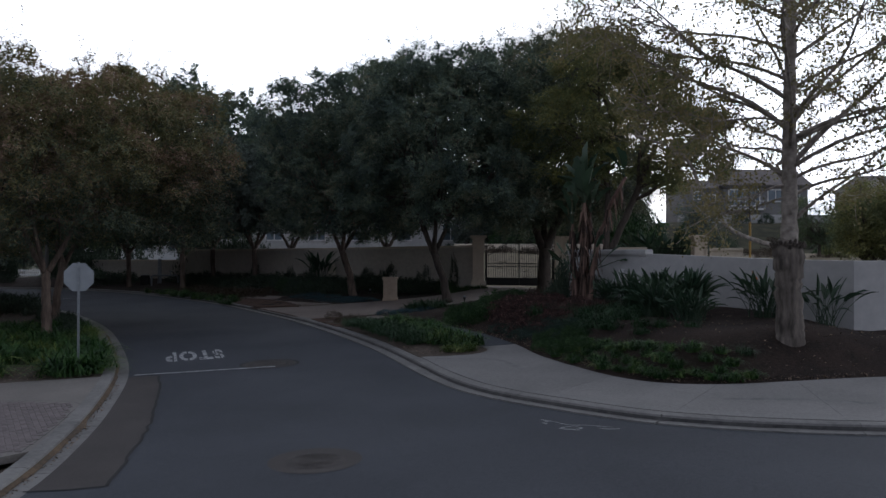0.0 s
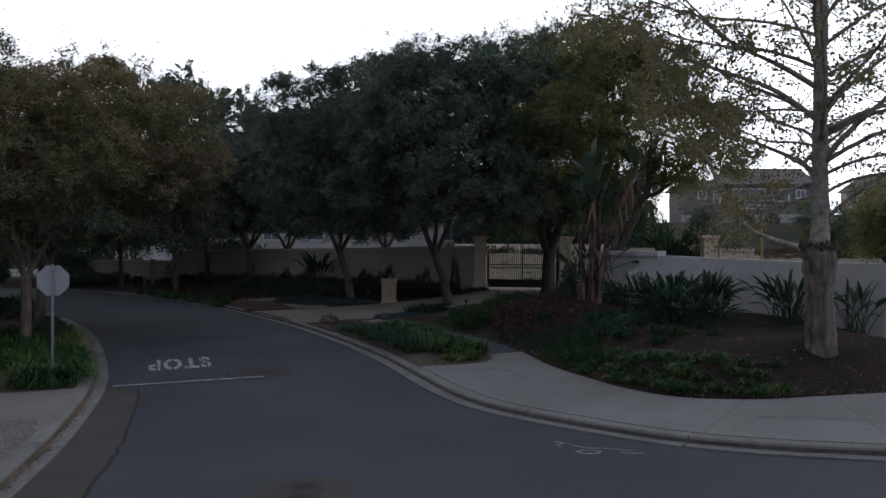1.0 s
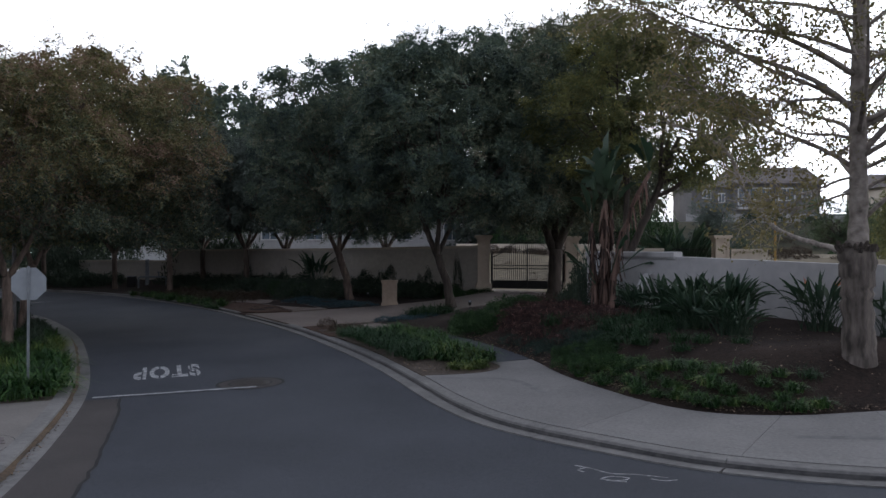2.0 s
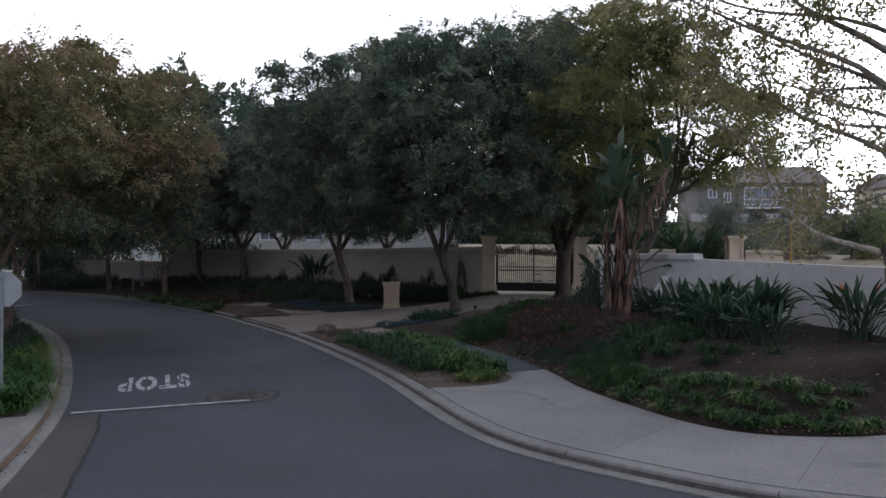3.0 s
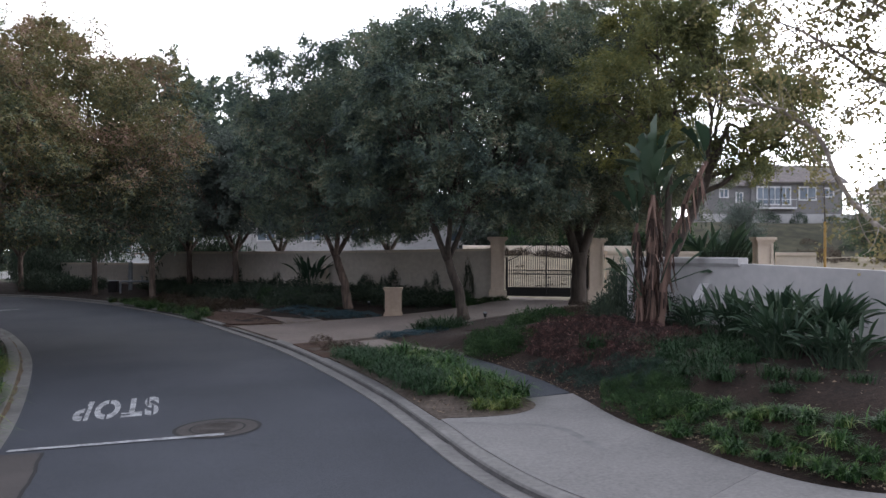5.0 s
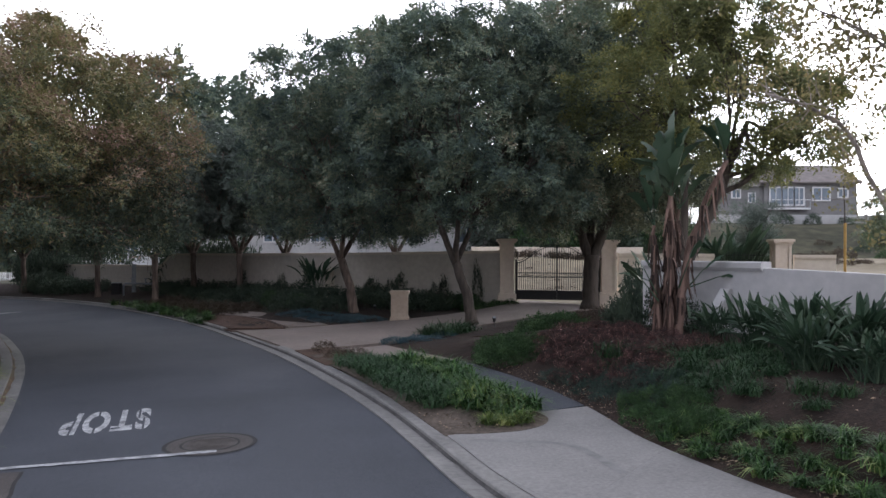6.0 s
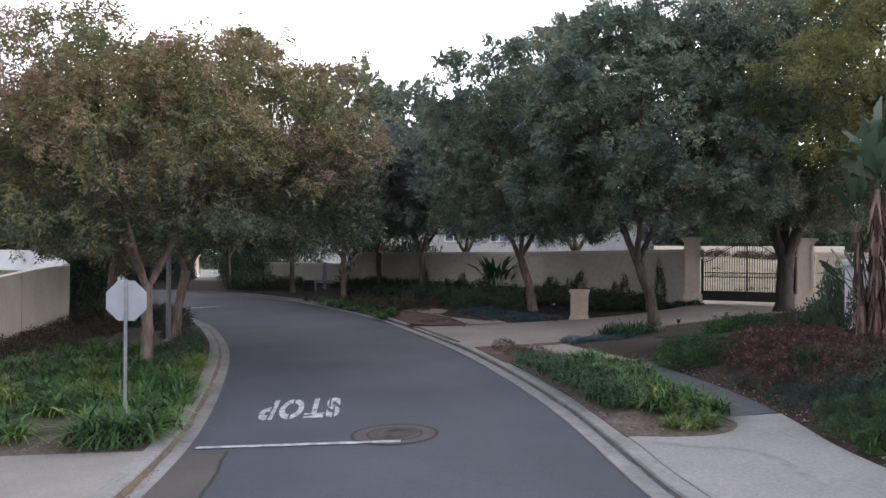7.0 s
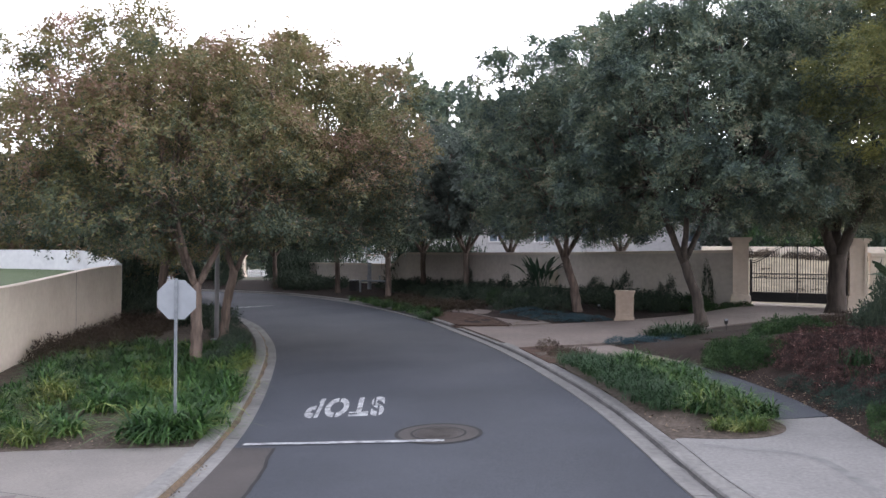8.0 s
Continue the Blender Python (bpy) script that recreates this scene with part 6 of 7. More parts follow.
def strelitzia_leaf(v, f, base, a, lean, stalk, long, wide, rng):
    """A long thin stalk that bows outwards and a narrow folded blade that goes on in its line."""
    o, across = np.array([math.cos(a), math.sin(a), 0]), np.array([-math.sin(a), math.cos(a), 0])
    tilt = lean * 0.35
    bow = lean * (0.75 + 0.35 * rng.random())
    p, line = np.array(base, float), []
    steps = 9
    for i in range(steps + 1):
        line.append((p.copy(), tilt))
        p = p + (o * math.sin(tilt) + np.array([0, 0, math.cos(tilt)])) * (stalk + long) / steps
        tilt += bow * (0.05 + 0.16 * i / steps) * 1.1
    cut_ = int(round(steps * stalk / (stalk + long)))
    tube(v, f, [q for q, _ in line[:cut_ + 1]], list(np.linspace(0.013, 0.007, cut_ + 1)), 4)
    across = unit(across + 0.5 * rng.normal() * o + np.array([0, 0, 0.45 * rng.normal()]))
    first = len(v)
    n = steps - cut_
    for j, (q, tl) in enumerate(line[cut_:]):
        t = j / n
        w0 = wide * (math.sin(math.pi * (0.06 + 0.92 * t)) ** 0.8) * (1.15 - 0.35 * t)
        up = -o * math.cos(tl) + np.array([0, 0, math.sin(tl)])
        v += [q - across * w0 / 2 + up * 0.26 * w0, q, q + across * w0 / 2 + up * 0.26 * w0]
        if j:
            k = first + 3 * j
            f.append((k - 3, k - 2, k + 1, k))
            f.append((k - 2, k - 1, k + 2, k + 1))


def bird_of_paradise(seed, x, y, z, n, high, label, flowers=0, spread=0.16, open_=1.35):
    rng = np.random.default_rng(seed)
    top = empty("bird_of_paradise", x, y, z, label, "plant", "bird-of-paradise plants")
    v, f = [], []
    for k in range(n):
        a = rng.random() * 6.283
        lean = 0.2 + open_ * rng.random() ** 0.8
        s = high * (0.72 + 0.4 * rng.random())
        base = (rng.normal() * spread, rng.normal() * spread, -0.06)
        strelitzia_leaf(v, f, base, a, lean, s * 0.58, s * 0.44, s * (0.075 + 0.03 * rng.random()), rng)
    shell("leaves", v, f, PADDLE, top)
    for k in range(flowers):
        a = rng.random() * 6.283
        d = np.array([math.cos(a) * 0.35, math.sin(a) * 0.35, 1.0]) * high * 0.72
        v, f = [], []
        tube(v, f, [(0, 0, 0), d * 0.6, d], [0.014, 0.012, 0.010], 5)
        shell("flower_stalk", v, f, PADDLE, top)
        v, f = [], []
        for j in range(4):
            b = d + np.array([math.cos(a) * 0.05 * j, math.sin(a) * 0.05 * j, 0.02 * j])
            tube(v, f, [b, b + np.array([math.cos(a) * 0.06, math.sin(a) * 0.06, 0.10 + 0.03 * j])], [0.018, 0.003], 5)
        shell("flower", v, f, ORANGE, top, "orange flower on a stalk")
    return top


LBL = "bird-of-paradise plant with upright leaves before the white wall"
for k, (px, py, n, h, fl) in enumerate([(5.35, 26.6, 70, 0.95, 0), (5.75, 25.3, 100, 1.15, 0), (6.25, 24.0, 130, 1.3, 0), (5.75, 22.7, 110, 1.1, 0), (6.75, 23.0, 130, 1.35, 0), (6.3, 21.4, 90, 0.95, 0), (8.45, 21.9, 70, 1.35, 2), (9.75, 21.3, 26, 1.35, 0)]):
    bird_of_paradise(300 + k, px, py, bank_h(px, py), n, h, LBL, fl)
for k, (px, py, h) in enumerate([(11.1, 45.7, 3.3), (12.1, 45.4, 3.7), (12.9, 45.9, 3.3)]):
    bird_of_paradise(320 + k, px, py, land(px, py) + 0.05, 44, h, "tall bird-of-paradise plant behind the railing", open_=0.8)
bird_of_paradise(330, -7.1, 48.5, far_h(-7.1, 48.5), 38, 2.1, "tall bird-of-paradise plant against the boundary wall", open_=0.75)
row_of("dark", [(4.7, 31.4), (5.1, 32.2)], bank_h, 0.8, 1.5, " behind the tall stems")
row_of("dark", [(4.75, 29.5), (5.25, 28.7)], bank_h, 0.5, 0.85, " at the wall's end")


def giant_bird(x, y, z):
    """Clump of tall fibrous stems with big paddle leaves on top."""
    rng = np.random.default_rng(400)
    top = empty("giant_bird_of_paradise", x, y, z, "clump of tall giant bird-of-paradise with fibrous reddish stems", "plant")
    for k, (dx, dy, tx, ty, h, r) in enumerate([(-0.25, 0.1, -0.35, 0.2, 2.6, 0.085), (0.0, 0.0, 0.02, 0.0, 3.3, 0.10), (0.12, 0.2, 0.25, 0.25, 3.0, 0.085), (0.22, -0.1, 1.5, 0.4, 4.2, 0.105), (-0.1, 0.25, 0.15, 0.3, 3.9, 0.075)]):
        v, f = [], []
        pts, radii = [], []
        for i in range(13):
            t = i / 12
            pts.append((dx + (tx - dx) * t ** (2.2 if k == 3 else 1.3) + 0.02 * rng.normal(), dy + (ty - dy) * t ** 1.3 + 0.02 * rng.normal(), -0.25 + (h + 0.25) * t))
            radii.append(0.78 * r * (1.25 - 0.55 * t) * (1 + 0.16 * rng.normal()))
        tube(v, f, pts, radii, 9)
        for i in range(80):     # hanging sheaths
            t = 0.25 + 0.75 * rng.random()
            q = np.array(pts[int(t * 12)])
            a = rng.random() * 6.283
            o = np.array([math.cos(a), math.sin(a), 0])
            b = q + o * r * 0.9
            e = b + o * (0.04 + 0.12 * rng.random()) + np.array([0, 0, -0.3 - 0.5 * rng.random()])
            w0 = np.array([-o[1], o[0], 0]) * 0.03
            n0 = len(v)
            v += [b - w0, b + w0, e + w0 * 0.5, e - w0 * 0.5]
            f.append((n0, n0 + 1, n0 + 2, n0 + 3))
        shell("stem", v, f, FIBRE, top, "fibrous reddish-brown stem")
        v, f = [], []
        fan = rng.random() * 3.14
        for i in range((3, 6, 4, 2, 6)[k]):
            u = (i - 2) / 2
            lean = u * 0.55
            way = (math.cos(fan) * lean, math.sin(fan) * lean, 1.15 - 0.4 * abs(u))
            side = (-math.sin(fan) + 0.35 * rng.normal(), math.cos(fan) + 0.35 * rng.normal(), 0.2 * rng.normal())
            paddle(v, f, pts[-1], way, side, 0.9 + 0.3 * rng.random(), 0.72, 0.1 + 0.4 * abs(u), 0.2 + 0.25 * rng.random(), rng)
        shell("leaves", v, f, PADDLE, top, "large glossy paddle leaves")
    v, f = [], []
    for i in range(9):      # lower leaves, most of them reaching to the west
        a = 3.14 + rng.normal() * (0.6 if i < 6 else 2.0)
        up = 1.6 - 1.3 * (i % 3) / 2
        paddle(v, f, (0.3 * math.cos(a), 0.3 * math.sin(a), 0.7 + 0.5 * rng.random()), (0.8 * math.cos(a), 0.8 * math.sin(a), up), (-math.sin(a), math.cos(a), 0.3 * rng.normal()), 0.8, 0.34, 0.5, 0.5 + 0.5 * rng.random(), rng)
    shell("young_leaves", v, f, PADDLE, top)
    return top


giant_bird(4.75, 28.3, bank_h(4.75, 28.3))

# ======== small things along the beds ========


def garden_spot(x, y, z):
    top = empty("garden_spotlight", x, y, z, "small black garden spotlight on a spike", "lamp", "garden spotlights")
    bm = bmesh.new()
    bmesh.ops.create_cone(bm, segments=10, radius1=0.012, radius2=0.012, depth=0.3, cap_ends=True, matrix=Matrix.Translation((0, 0, 0.08)))
    part("spike", bm, BLACK, top)
    bm = bmesh.new()
    bmesh.ops.create_cone(bm, segments=14, radius1=0.05, radius2=0.07, depth=0.16, cap_ends=True, matrix=pose(0, 0, 0.27, 35, 0, 0))
    part("housing", bm, BLACK, top)
    bm = bmesh.new()
    bmesh.ops.create_cone(bm, segments=14, radius1=0.058, radius2=0.058, depth=0.008, cap_ends=True, matrix=pose(0, -0.05, 0.345, 35, 0, 0))
    part("lens", bm, ALU, top, "pale glass lens")
    return top


garden_spot(0.95, 37.0, bank_h(0.95, 37.0))
garden_spot(-3.7, 42.6, far_h(-3.7, 42.6))


def utility_group():
    z = far_h(-19.6, 57.6)
    top = empty("utility_box", -20.6, 58.0, z, "dark green utility cabinet beside the road", "utility box")
    bm = bmesh.new()
    box(bm, -0.26, 0.26, -0.22, 0.22, -0.1, 0.62, bevel=0.03)
    part("body", bm, BLACK, top)
    bm = bmesh.new()
    box(bm, -0.29, 0.29, -0.25, 0.25, 0.62, 0.67, bevel=0.02)
    part("lid", bm, STEEL, top)
    flow = empty("backflow_pipe", -18.9, 57.0, z, "pale metal backflow pipe with valves", "pipe")
    v, f = [], []
    tube(v, f, [(-0.9, 0, -0.1), (-0.9, 0, 0.55), (-0.8, 0, 0.65), (0.8, 0, 0.65), (0.9, 0, 0.55), (0.9, 0, -0.1)], [0.06] * 6, 8)
    shell("pipe", v, f, ALU, flow)
    for s in (-0.4, 0.4):
        v, f = [], []
        tube(v, f, [(s, 0, 0.6), (s, 0, 0.95)], [0.05, 0.04], 8)
        tube(v, f, [(s - 0.1, 0, 0.95), (s + 0.1, 0, 0.95)], [0.03, 0.03], 6)
        shell("valve", v, f, ALU, flow)
    post = empty("marker_post", -19.8, 58.6, far_h(-19.8, 58.6), "slim grey marker post", "post")
    v, f = [], []
    tube(v, f, [(0, 0, -0.2), (0, 0, 1.7)], [0.14, 0.13], 8)
    shell("shaft", v, f, STEEL, post)


utility_group()


def lamp_post():
    top = empty("street_pole", -15.95, 33.75, west_h(-15.95, 33.75), "plain grey metal street pole beside the kerb", "pole")
    v, f = [], []
    tube(v, f, [(0, 0, -0.2), (0, 0, 5.5)], [0.09, 0.07], 10)
    shell("shaft", v, f, GREYWALL, top)
    bm = bmesh.new()
    box(bm, -0.16, 0.16, -0.16, 0.16, -0.1, 0.05, bevel=0.02)
    part("base_plate", bm, STEEL, top)


lamp_post()

yellow = empty("guy_wire", 15.6, 42.6, land(15.6, 42.6), "yellow sleeve on a utility guy wire in the field", "pole")
v, f = [], []
tube(v, f, [(0, 0, -0.3), (0.0, 0, 3.15)], [0.058, 0.058], 8)
shell("sleeve", v, f, YELLOW, yellow, "yellow plastic sleeve")
v, f = [], []
tube(v, f, [(0, 0, 3.1), (-0.05, 0, 4.7)], [0.03, 0.025], 6)
shell("wire", v, f, BARK, yellow)

# ======== houses on the hill ========


def house(x, y, z, w, d, h, rise, wall_mat, windows, label, turn=0.0):
    """A two-storey house: walls, hipped gable roof with eaves, framed windows as (x, z, width, height) on the front."""
    top = empty("house", x, y, z, label, "house", "houses on the hill")
    top.rotation_euler[2] = radians(turn)
    bm = bmesh.new()
    box(bm, 0, w, 0, d, -2.0, h)
    part("wall", bm, wall_mat, top)
    e = 0.5
    v = [(-e, -e, h - 0.1), (w + e, -e, h - 0.1), (w + e, d + e, h - 0.1), (-e, d + e, h - 0.1), (0.6, d / 2, h + rise), (w - 0.6, d / 2, h + rise)]
    shell("roof", v, [(0, 1, 5, 4), (1, 2, 5), (2, 3, 4, 5), (3, 0, 4), (3, 2, 1, 0)], ROOF, top)
    for wx, wz, ww, wh in windows:
        bm = bmesh.new()
        for x0, x1, z0, z1 in ((wx - 0.12, wx, wz - 0.12, wz + wh + 0.12), (wx + ww, wx + ww + 0.12, wz - 0.12, wz + wh + 0.12), (wx, wx + ww, wz - 0.12, wz), (wx, wx + ww, wz + wh, wz + wh + 0.12), (wx + ww / 2 - 0.04, wx + ww / 2 + 0.04, wz, wz + wh)):
            box(bm, x0, x1, -0.09, 0.02, z0, z1)
        fr = part("window", bm, WHITEWALL, top, "white window frame")
        bm = bmesh.new()
        box(bm, wx, wx + ww, -0.04, -0.01, wz, wz + wh)
        part("pane", bm, GLASS, fr)
    return top


def grey_house(x, y, z):
    """A low western wing and a taller main block with a gabled end, trimmed windows and a balcony."""
    top = house(x, y, z, 4.6, 8, 4.4, 1.2, GREYWALL, [(1.3, 3.1, 0.8, 0.8), (3.1, 2.6, 0.6, 0.9)], "grey two-storey house with a wide balcony window on the hill")
    w0, w1, d, h, ridge = 4.6, 14.6, 9.0, 4.7, 6.9
    bm = bmesh.new()
    box(bm, w0, w1, -0.25, d, -2.0, h)
    gable = [bm.verts.new(q) for q in ((w1, -0.25, h), (w1, d, h), (w1, d / 2, ridge - 0.1), (w1 - 0.2, -0.25, h), (w1 - 0.2, d, h), (w1 - 0.2, d / 2, ridge - 0.1))]
    for q in ((0, 1, 2), (5, 4, 3), (0, 2, 5, 3), (2, 1, 4, 5)):
        bm.faces.new([gable[i] for i in q])
    part("wall", bm, GREYWALL, top)
    e = 0.45
    v = [(w0 - e, -0.25 - e, h - 0.12), (w1 + e, -0.25 - e, h - 0.12), (w1 + e, d + e, h - 0.12), (w0 - e, d + e, h - 0.12), (w0 + 1.2, d / 2, ridge), (w1 + e, d / 2, ridge)]
    v += [(q[0], q[1], q[2] + 0.16) for q in v]
    f = [(6, 7, 11, 10), (8, 9, 10, 11), (9, 6, 10), (1, 0, 4, 5), (3, 2, 5, 4), (0, 3, 4), (0, 1, 7, 6), (2, 3, 9, 8), (3, 0, 6, 9), (1, 5, 11, 7), (5, 2, 8, 11)]
    shell("roof", v, f, ROOF, top)
    for wx, wz, ww, wh in ((5.3, 2.35, 1.15, 1.75), (6.6, 2.35, 1.15, 1.75), (7.9, 2.35, 0.9, 1.75), (9.9, 2.85, 1.7, 1.25), (12.6, 3.2, 0.9, 0.8), (9.4, 0.45, 0.8, 0.6), (10.6, 0.45, 0.9, 0.6), (11.8, 0.45, 0.9, 0.6)):
        bm = bmesh.new()
        for x0, x1, z0, z1 in ((wx - 0.14, wx, wz - 0.14, wz + wh + 0.14), (wx + ww, wx + ww + 0.14, wz - 0.14, wz + wh + 0.14), (wx, wx + ww, wz - 0.14, wz), (wx, wx + ww, wz + wh, wz + wh + 0.14), (wx + ww / 2 - 0.04, wx + ww / 2 + 0.04, wz, wz + wh)):
            box(bm, x0, x1, -0.36, -0.24, z0, z1)
        fr = part("window", bm, WHITEWALL, top, "white window frame")
        bm = bmesh.new()
        box(bm, wx, wx + ww, -0.30, -0.26, wz, wz + wh)
        part("pane", bm, GLASS, fr)
    bm = bmesh.new()
    box(bm, 5.0, 9.2, -1.3, -0.26, 1.75, 1.95)
    deck = part("balcony", bm, WHITEWALL, top, "white balcony with railing")
    for k in range(9):
        bm = bmesh.new()
        box(bm, 5.0 + k * 0.515, 5.06 + k * 0.515, -1.28, -1.22, 1.95, 2.75)
        part("baluster", bm, STEEL, deck)
    bm = bmesh.new()
    box(bm, 4.98, 9.22, -1.3, -1.2, 2.75, 2.82)
    part("handrail", bm, WHITEWALL, deck)


grey_house(28.4, 99, 6.4)
house(16.0, 104, 6.2, 8.0, 8, 4.9, 1.6, CREAM, [(1.2, 3.0, 1.3, 1.3), (3.6, 3.0, 1.3, 1.3), (5.8, 3.0, 1.0, 1.3)], "beige two-storey house on the hill")
house(50.0, 98, 6.4, 12.0, 9, 4.4, 1.8, CREAM, [(1.0, 2.8, 1.4, 1.4), (4.0, 2.8, 1.4, 1.4)], "beige house at the hill's end")
wall_run("wall_hill", resample(np.array([(27.0, 96.4), (48.5, 95.6)]), 6), lambda x, y: 5.6, lambda x, y: 7.5, 0.25, PALEWALL, "white garden wall below the houses")
wall_run("wall_field", resample(np.array([(1.0, 75.2), (8.0, 75.0), (14.5, 74.4)]), 8), lambda x, y: 2.6, lambda x, y: 3.85, 0.25, CREAM, "long pale wall across the field behind the gate")
# pale houses glimpsed beyond the boundary wall
house(-25.0, 88, 0.8, 30.5, 9, 6.6, 1.8, PALEWALL, [(2.0, 3.6, 1.6, 1.6), (6.5, 3.6, 1.6, 1.6), (11.0, 3.6, 1.6, 1.6), (15.5, 3.6, 1.6, 1.6), (20.0, 3.6, 1.6, 1.6), (25.0, 3.6, 1.6, 1.6)], "pale two-storey house glimpsed between the trees")
house(-42.0, 98, 0.3, 14, 9, 5.4, 1.8, WHITEWALL, [(2, 3.0, 1.5, 1.3), (6, 3.0, 1.5, 1.3), (10, 3.0, 1.5, 1.3)], "pale house beyond the end of the road")

# shrubs in the field and on the slope
for k, (sx, sy, r, h, kind) in enumerate([(8, 82, 3.6, 4.6, "green"), (13, 83, 3.6, 4.8, "dark"), (19, 84, 3.4, 4.4, "green"), (-34, 79, 3.2, 4.2, "dark"), (-30, 77, 2.8, 3.8, "dark"), (-46, 78, 3.2, 4.2, "dark"), (-51, 77, 3.0, 4.0, "dark"), (-58, 76, 3.4, 4.4, "dark"), (30.0, 62, 1.6, 3.0, "yellow"), (19.5, 33, 2.0, 2.4, "green"), (23.5, 74, 2.2, 2.0, "dark"), (36.5, 94.6, 0.9, 1.0, "dark"), (39.8, 94.4, 0.8, 0.8, "dark"), (33.6, 94.8, 1.0, 1.1, "dark"), (44, 88, 3.0, 3.4, "dark"), (49, 86, 2.6, 2.4, "dark"), (18, 88, 2.6, 3.0, "dark"), (12, 84, 2.8, 3.0, "dark"), (7, 80, 2.4, 2.2, "dark"), (41, 72, 1.8, 1.0, "brown"), (36, 68, 1.5, 0.8, "brown")]):
    shrub(kind, sx, sy, land(sx, sy), r, r, h, "" if kind == "yellow" else " on the slope")


slope_rng = random.Random(12)
for _ in range(34):
    sx, sy = slope_rng.uniform(14, 56), slope_rng.uniform(74, 87)
    r = slope_rng.uniform(0.4, 1.2)
    shrub(slope_rng.choice(("dark", "brown", "green", "brown")), sx, sy, land(sx, sy), r, r, r * slope_rng.uniform(0.5, 0.9), " on the slope")
for _ in range(26):
    sx, sy = slope_rng.uniform(15, 46), slope_rng.uniform(58, 78)
    r = slope_rng.uniform(0.4, 1.0)
    shrub("brown", sx, sy, land(sx, sy), r, r, r * 0.4, " in the dry field")


for _ in range(30):
    sx, sy = slope_rng.uniform(3.0, 13.5), slope_rng.uniform(71.5, 74.0)
    r = slope_rng.uniform(0.4, 0.8)
    shrub("brown", sx, sy, land(sx, sy), r, r, r * slope_rng.uniform(0.5, 0.9), " by the field wall")
for _ in range(16):
    sx, sy = slope_rng.uniform(2.5, 11), slope_rng.uniform(50, 68)
    r = slope_rng.uniform(0.12, 0.3)
    shrub("brown", sx, sy, land(sx, sy), r, r, r * 0.5, " in the dry field")


def car(x, y, z, turn):
    """A parked white car with body, glass, lamps and wheels."""
    top = empty("car", x, y, z, "white car parked on the far street", "car")
    top.rotation_euler[2] = radians(turn)
    side = [(-2.2, 0.35), (-2.2, 0.85), (-1.95, 0.95), (-1.35, 1.38), (0.45, 1.42), (1.15, 1.0), (2.1, 0.88), (2.25, 0.7), (2.25, 0.35)]
    bm = bmesh.new()
    ring = [bm.verts.new((px, -0.88, pz)) for px, pz in side]
    face = bm.faces.new(ring)
    ext = bmesh.ops.extrude_face_region(bm, geom=[face])
    bmesh.ops.translate(bm, vec=(0, 1.76, 0), verts=[q for q in ext["geom"] if isinstance(q, bmesh.types.BMVert)])
    bmesh.ops.bevel(bm, geom=list(bm.edges), offset=0.06, segments=2, affect="EDGES")
    part("body", bm, CARPAINT, top)
    for sy_ in (-0.885, 0.885):
        bm = bmesh.new()
        bm.faces.new([bm.verts.new((px, sy_, pz)) for px, pz in ((-1.65, 0.98), (-1.28, 1.3), (0.40, 1.33), (0.95, 1.0))])
        part("side_window", bm, GLASS, top)
    for wx in (-1.4, 1.4):
        for wy in (-0.8, 0.8):
            bm = bmesh.new()
            bmesh.ops.create_cone(bm, segments=18, radius1=0.34, radius2=0.34, depth=0.22, cap_ends=True, matrix=pose(wx, wy, 0.33, 90, 0, 0))
            wheel = part("wheel", bm, RUBBER, top)
    return top


car(-38.9, 62.8, gz(-38.9, 62.8) + 0.01, 155)
pier("white_pier", -54.0, 103.0, land(-54, 103), 0.9, 2.8, "white entrance pier far down the street", 10)
picket = empty("picket_fence", -53.2, 103.2, land(-53, 103), "low white picket fence far down the street", "fence")
for k in range(19):
    bm = bmesh.new()
    box(bm, k * 0.25, k * 0.25 + 0.1, -0.02, 0.02, -0.2, 0.95)
    part("picket", bm, WHITEWALL, picket)
for h in (0.25, 0.72):
    bm = bmesh.new()
    box(bm, 0, 4.6, 0.02, 0.06, h, h + 0.1)
    part("rail", bm, WHITEWALL, picket)

# ======== leaf litter ========


def litter(name, seed, region, n, height, size, label):
    rng = np.random.default_rng(seed)
    inside, x0, x1, y0, y1 = region
    pts = []
    while len(pts) < n:
        p = (x0 + (x1 - x0) * rng.random(), y0 + (y1 - y0) * rng.random())
        if inside(*p):
            pts.append((p[0], p[1], height(*p) + 0.012))
    c = np.array(pts)
    d = unit(np.c_[rng.normal(size=(n, 2)), rng.normal(size=n) * 0.25])
    w0 = unit(np.cross(d, np.c_[rng.normal(size=(n, 2)) * 0.3, np.ones(n)]))
    s = size * (0.5 + rng.random((n, 1)))
    q = np.stack([c - d * s / 2, c + w0 * s * 0.3 + np.array([0, 0, 0.01]), c + d * s / 2, c - w0 * s * 0.3 + np.array([0, 0, 0.01])], 1)
    return tagged(quads(name, q, LITTER), label, "leaf litter", kind="stuff")


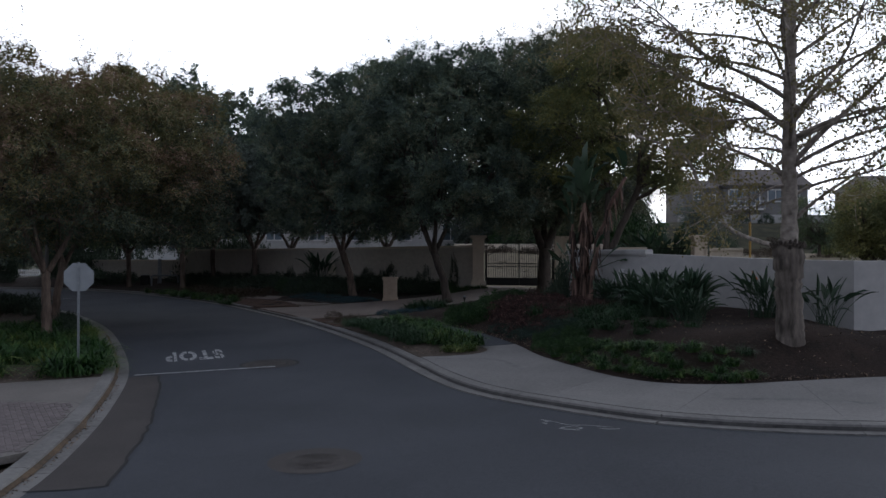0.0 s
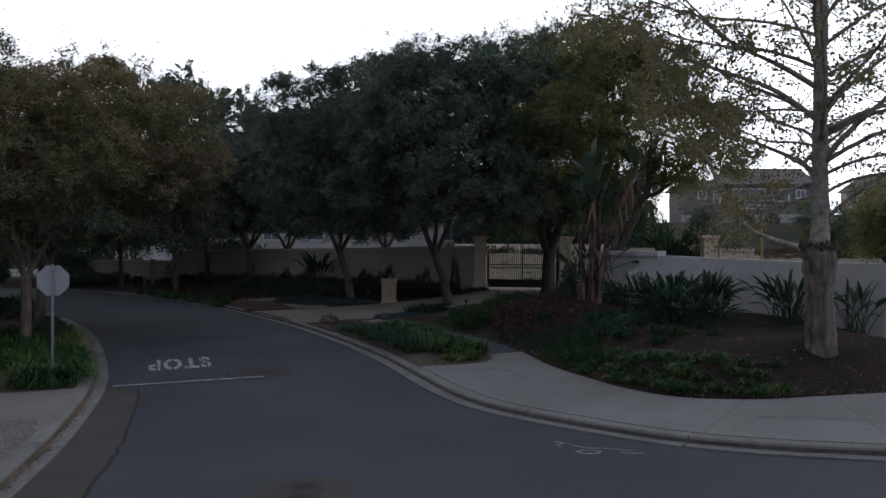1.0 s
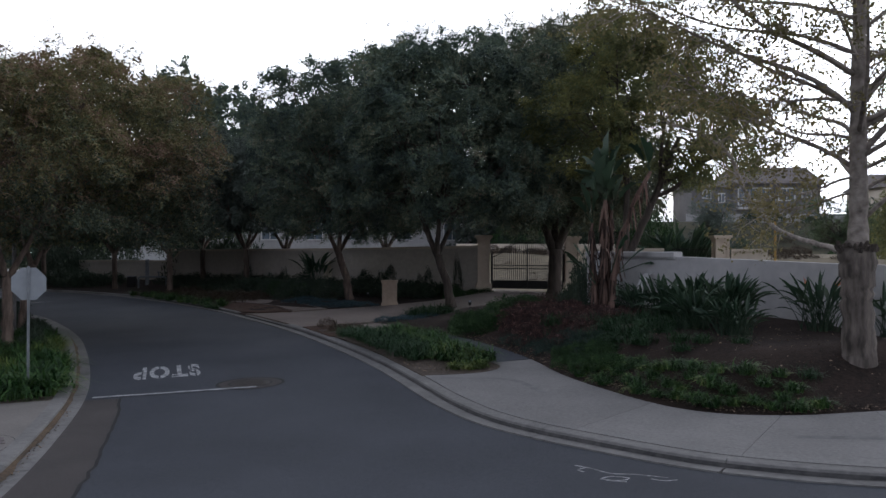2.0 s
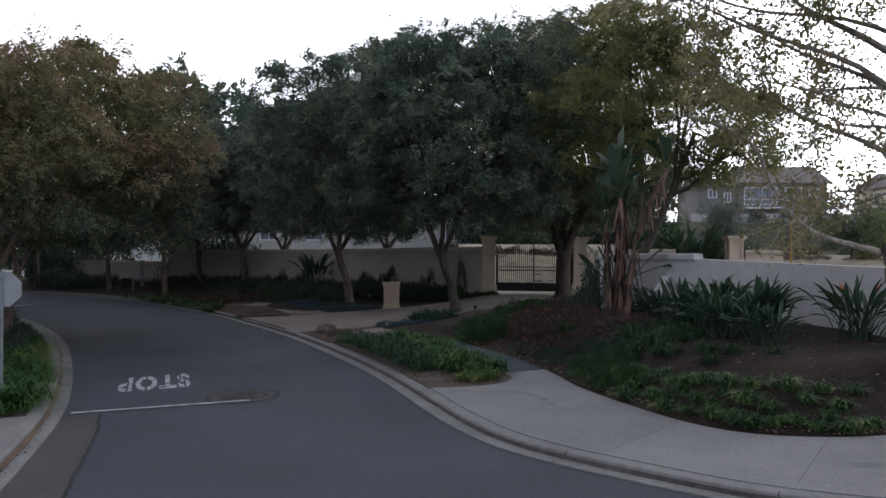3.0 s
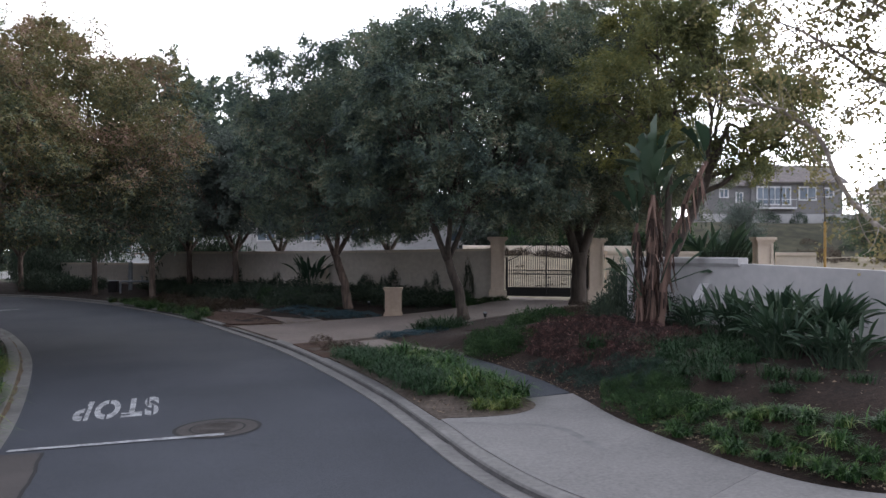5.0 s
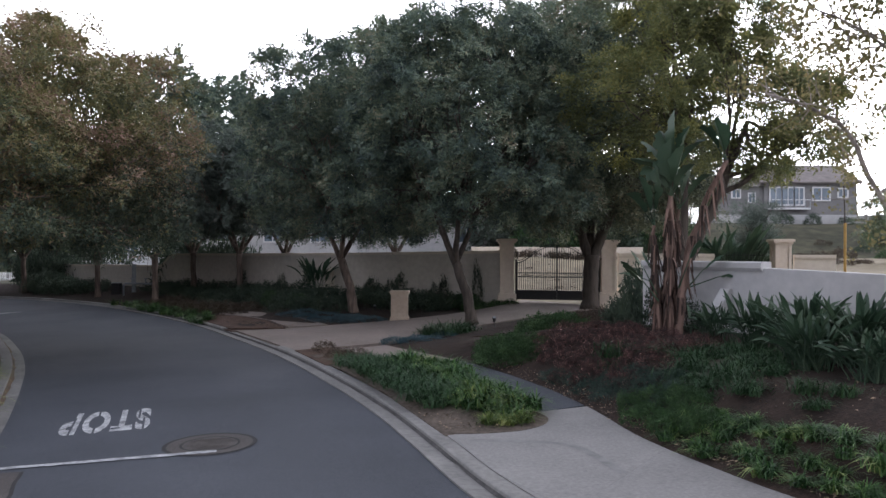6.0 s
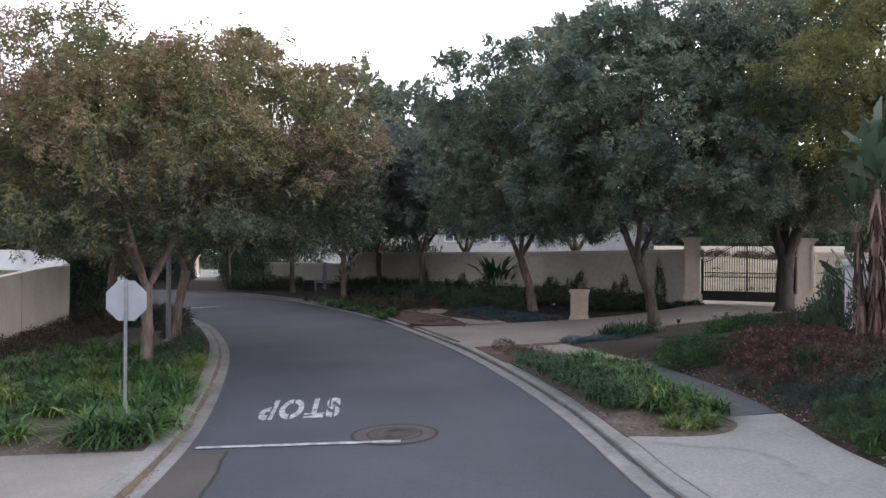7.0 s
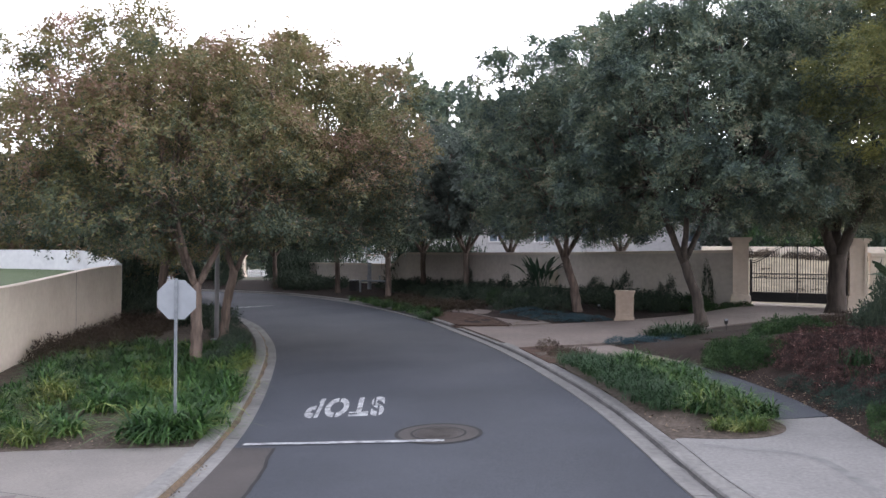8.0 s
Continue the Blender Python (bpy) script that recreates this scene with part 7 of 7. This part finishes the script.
litter("leaf_litter", 500, (in_poly([(2.2, 23.6), (2.6, 21.9), (3.3, 20.0), (4.0, 18.5), (4.8, 17.6), (9.5, 17.6), (12, 17.6), (11, 21.4), (8, 22), (6, 24.5), (4.5, 24.5)]), 2, 12, 17.4, 25), 560, bank_h, 0.055, "dry fallen leaves on the bank")
litter("leaf_litter", 501, (in_poly([(1.9, 24.2), (1.3, 26.4), (0.4, 28.6), (0.9, 28.8), (1.9, 26.4), (2.6, 24.0), (3.2, 22.0), (4.0, 20.2), (3.5, 19.4)]), 0, 4.2, 19, 29), 700, lambda x, y: bank_h(x, y) + 0.01, 0.042, "pale fallen leaves along the path's edge")
litter("leaf_litter", 502, (in_poly([(-0.5, 22.0), (0.9, 22.4), (1.1, 23.2), (-1.0, 24.6), (-1.2, 23.6)]), -2, 1.3, 21.8, 25), 260, lambda x, y: gz(x, y) + 0.15, 0.05, "dry leaf scraps at the bed's tip")
litter("leaf_litter", 503, (in_poly([(-8.2, 20.25), (-13.0, 18.9), (-13.6, 20.6), (-9.0, 21.8)]), -14, -8, 18.5, 22), 420, lambda x, y: west_h(x, y), 0.055, "dry leaf scraps at the lily bed's edge")
litter("leaf_litter", 504, (in_poly([*offset(LEFT, -0.07)[70:120], *offset(LEFT, -0.24)[70:120][::-1]]), -16, -5, 5, 45), 420, gz, 0.04, "brown leaf scraps in the western gutter")
litter("leaf_litter", 505, (in_poly([(-6.3, 37.9), (-10.0, 42.2), (-9.2, 43.0), (-6.0, 40.2)]), -11, -5, 37, 44), 500, lambda x, y: gz(x, y) + 0.12, 0.06, "bark scraps beside the driveway")

litter("leaf_litter", 506, (in_poly([(2.2, 22.8), (2.75, 21.3), (3.2, 19.9), (3.95, 18.25), (4.7, 17.4), (5.9, 17.1), (9.0, 17.45), (9.0, 17.7), (5.9, 17.35), (4.85, 17.6), (4.1, 18.4), (3.4, 20.0), (2.9, 21.4)]), 2, 9.2, 17, 23), 500, lambda x, y: bank_h(x, y) + 0.005, 0.05, "pale dry leaf scraps along the footway")
# ======== clay pavers of the western drive ========
pavers = tagged(new("paver_drive"), "pinkish clay pavers laid in herringbone by the kerb", "paving", kind="structure")
PAVER_EDGE = [(-6.62, 13.05), (-6.82, 14.5), (-7.1, 15.8), (-7.45, 16.85), (-9.0, 17.2), (-12.45, 17.55), (-11.75, 14.3), (-11.0, 13.05)]
paver_field = in_poly(PAVER_EDGE)
foot_mark("scored_line", [(-6.55, 13.0), (-6.76, 14.5), (-7.05, 15.85), (-7.4, 16.95), (-9.0, 17.3), (-11.5, 17.58)], 0.016, DARK_LINE, "dark joint round the tinted paving")
brick_v = [(x, y, z) for z in (-0.03, 0.0) for x, y in ((-0.096, -0.046), (0.096, -0.046), (0.096, 0.046), (-0.096, 0.046))] + [(x, y, 0.006) for x, y in ((-0.09, -0.04), (0.09, -0.04), (0.09, 0.04), (-0.09, 0.04))]
brick_f = [(0, 1, 5, 4), (1, 2, 6, 5), (2, 3, 7, 6), (3, 0, 4, 7), (4, 5, 9, 8), (5, 6, 10, 9), (6, 7, 11, 10), (7, 4, 8, 11), (8, 9, 10, 11)]
brick_me = bpy.data.meshes.new("brick")
brick_me.from_pydata(brick_v, [], brick_f)
brick_me.materials.append(PAVER)
spots = []
for i in range(-60, 60):
    for j in range(-30, 30):
        for turn, ox, oy in ((0, 0.1, 0.05), (90, 0.25, 0.0)):
            lx, ly = (i * 0.1 + j * 0.2 + ox), (i * 0.1 - j * 0.2 + oy)
            c, s = math.cos(radians(30)), math.sin(radians(30))
            px, py = -9.4 + c * lx - s * ly, 15.6 + s * lx + c * ly
            if paver_field(px, py):
                spots.append((px, py, turn + 30))
spots.sort(key=lambda q: (q[0] + 7.4) ** 2 + (q[1] - 15.5) ** 2)
pave_rng = random.Random(9)
rest_v, rest_f = [], []
tilt_m = Vector((0, 0, 1)).rotation_difference(Vector((-0.0289, -0.0261, 1)).normalized()).to_matrix().to_4x4()
for k, (px, py, turn) in enumerate(spots):
    m = Matrix.Translation((px, py, walk_top(px, py) + 0.004 + pave_rng.uniform(0, 0.003))) @ tilt_m @ pose(0, 0, 0, 0, 0, turn)
    if k < 300:
        ob = new("brick", brick_me)
        ob.parent = pavers
        ob.matrix_basis = m
    else:
        n0 = len(rest_v)
        rest_v += [m @ Vector(q) for q in brick_v]
        rest_f += [tuple(n0 + q for q in face) for face in brick_f]
if rest_v:
    tagged(shell("brick_field", rest_v, rest_f, PAVER, pavers), kind="stuff")
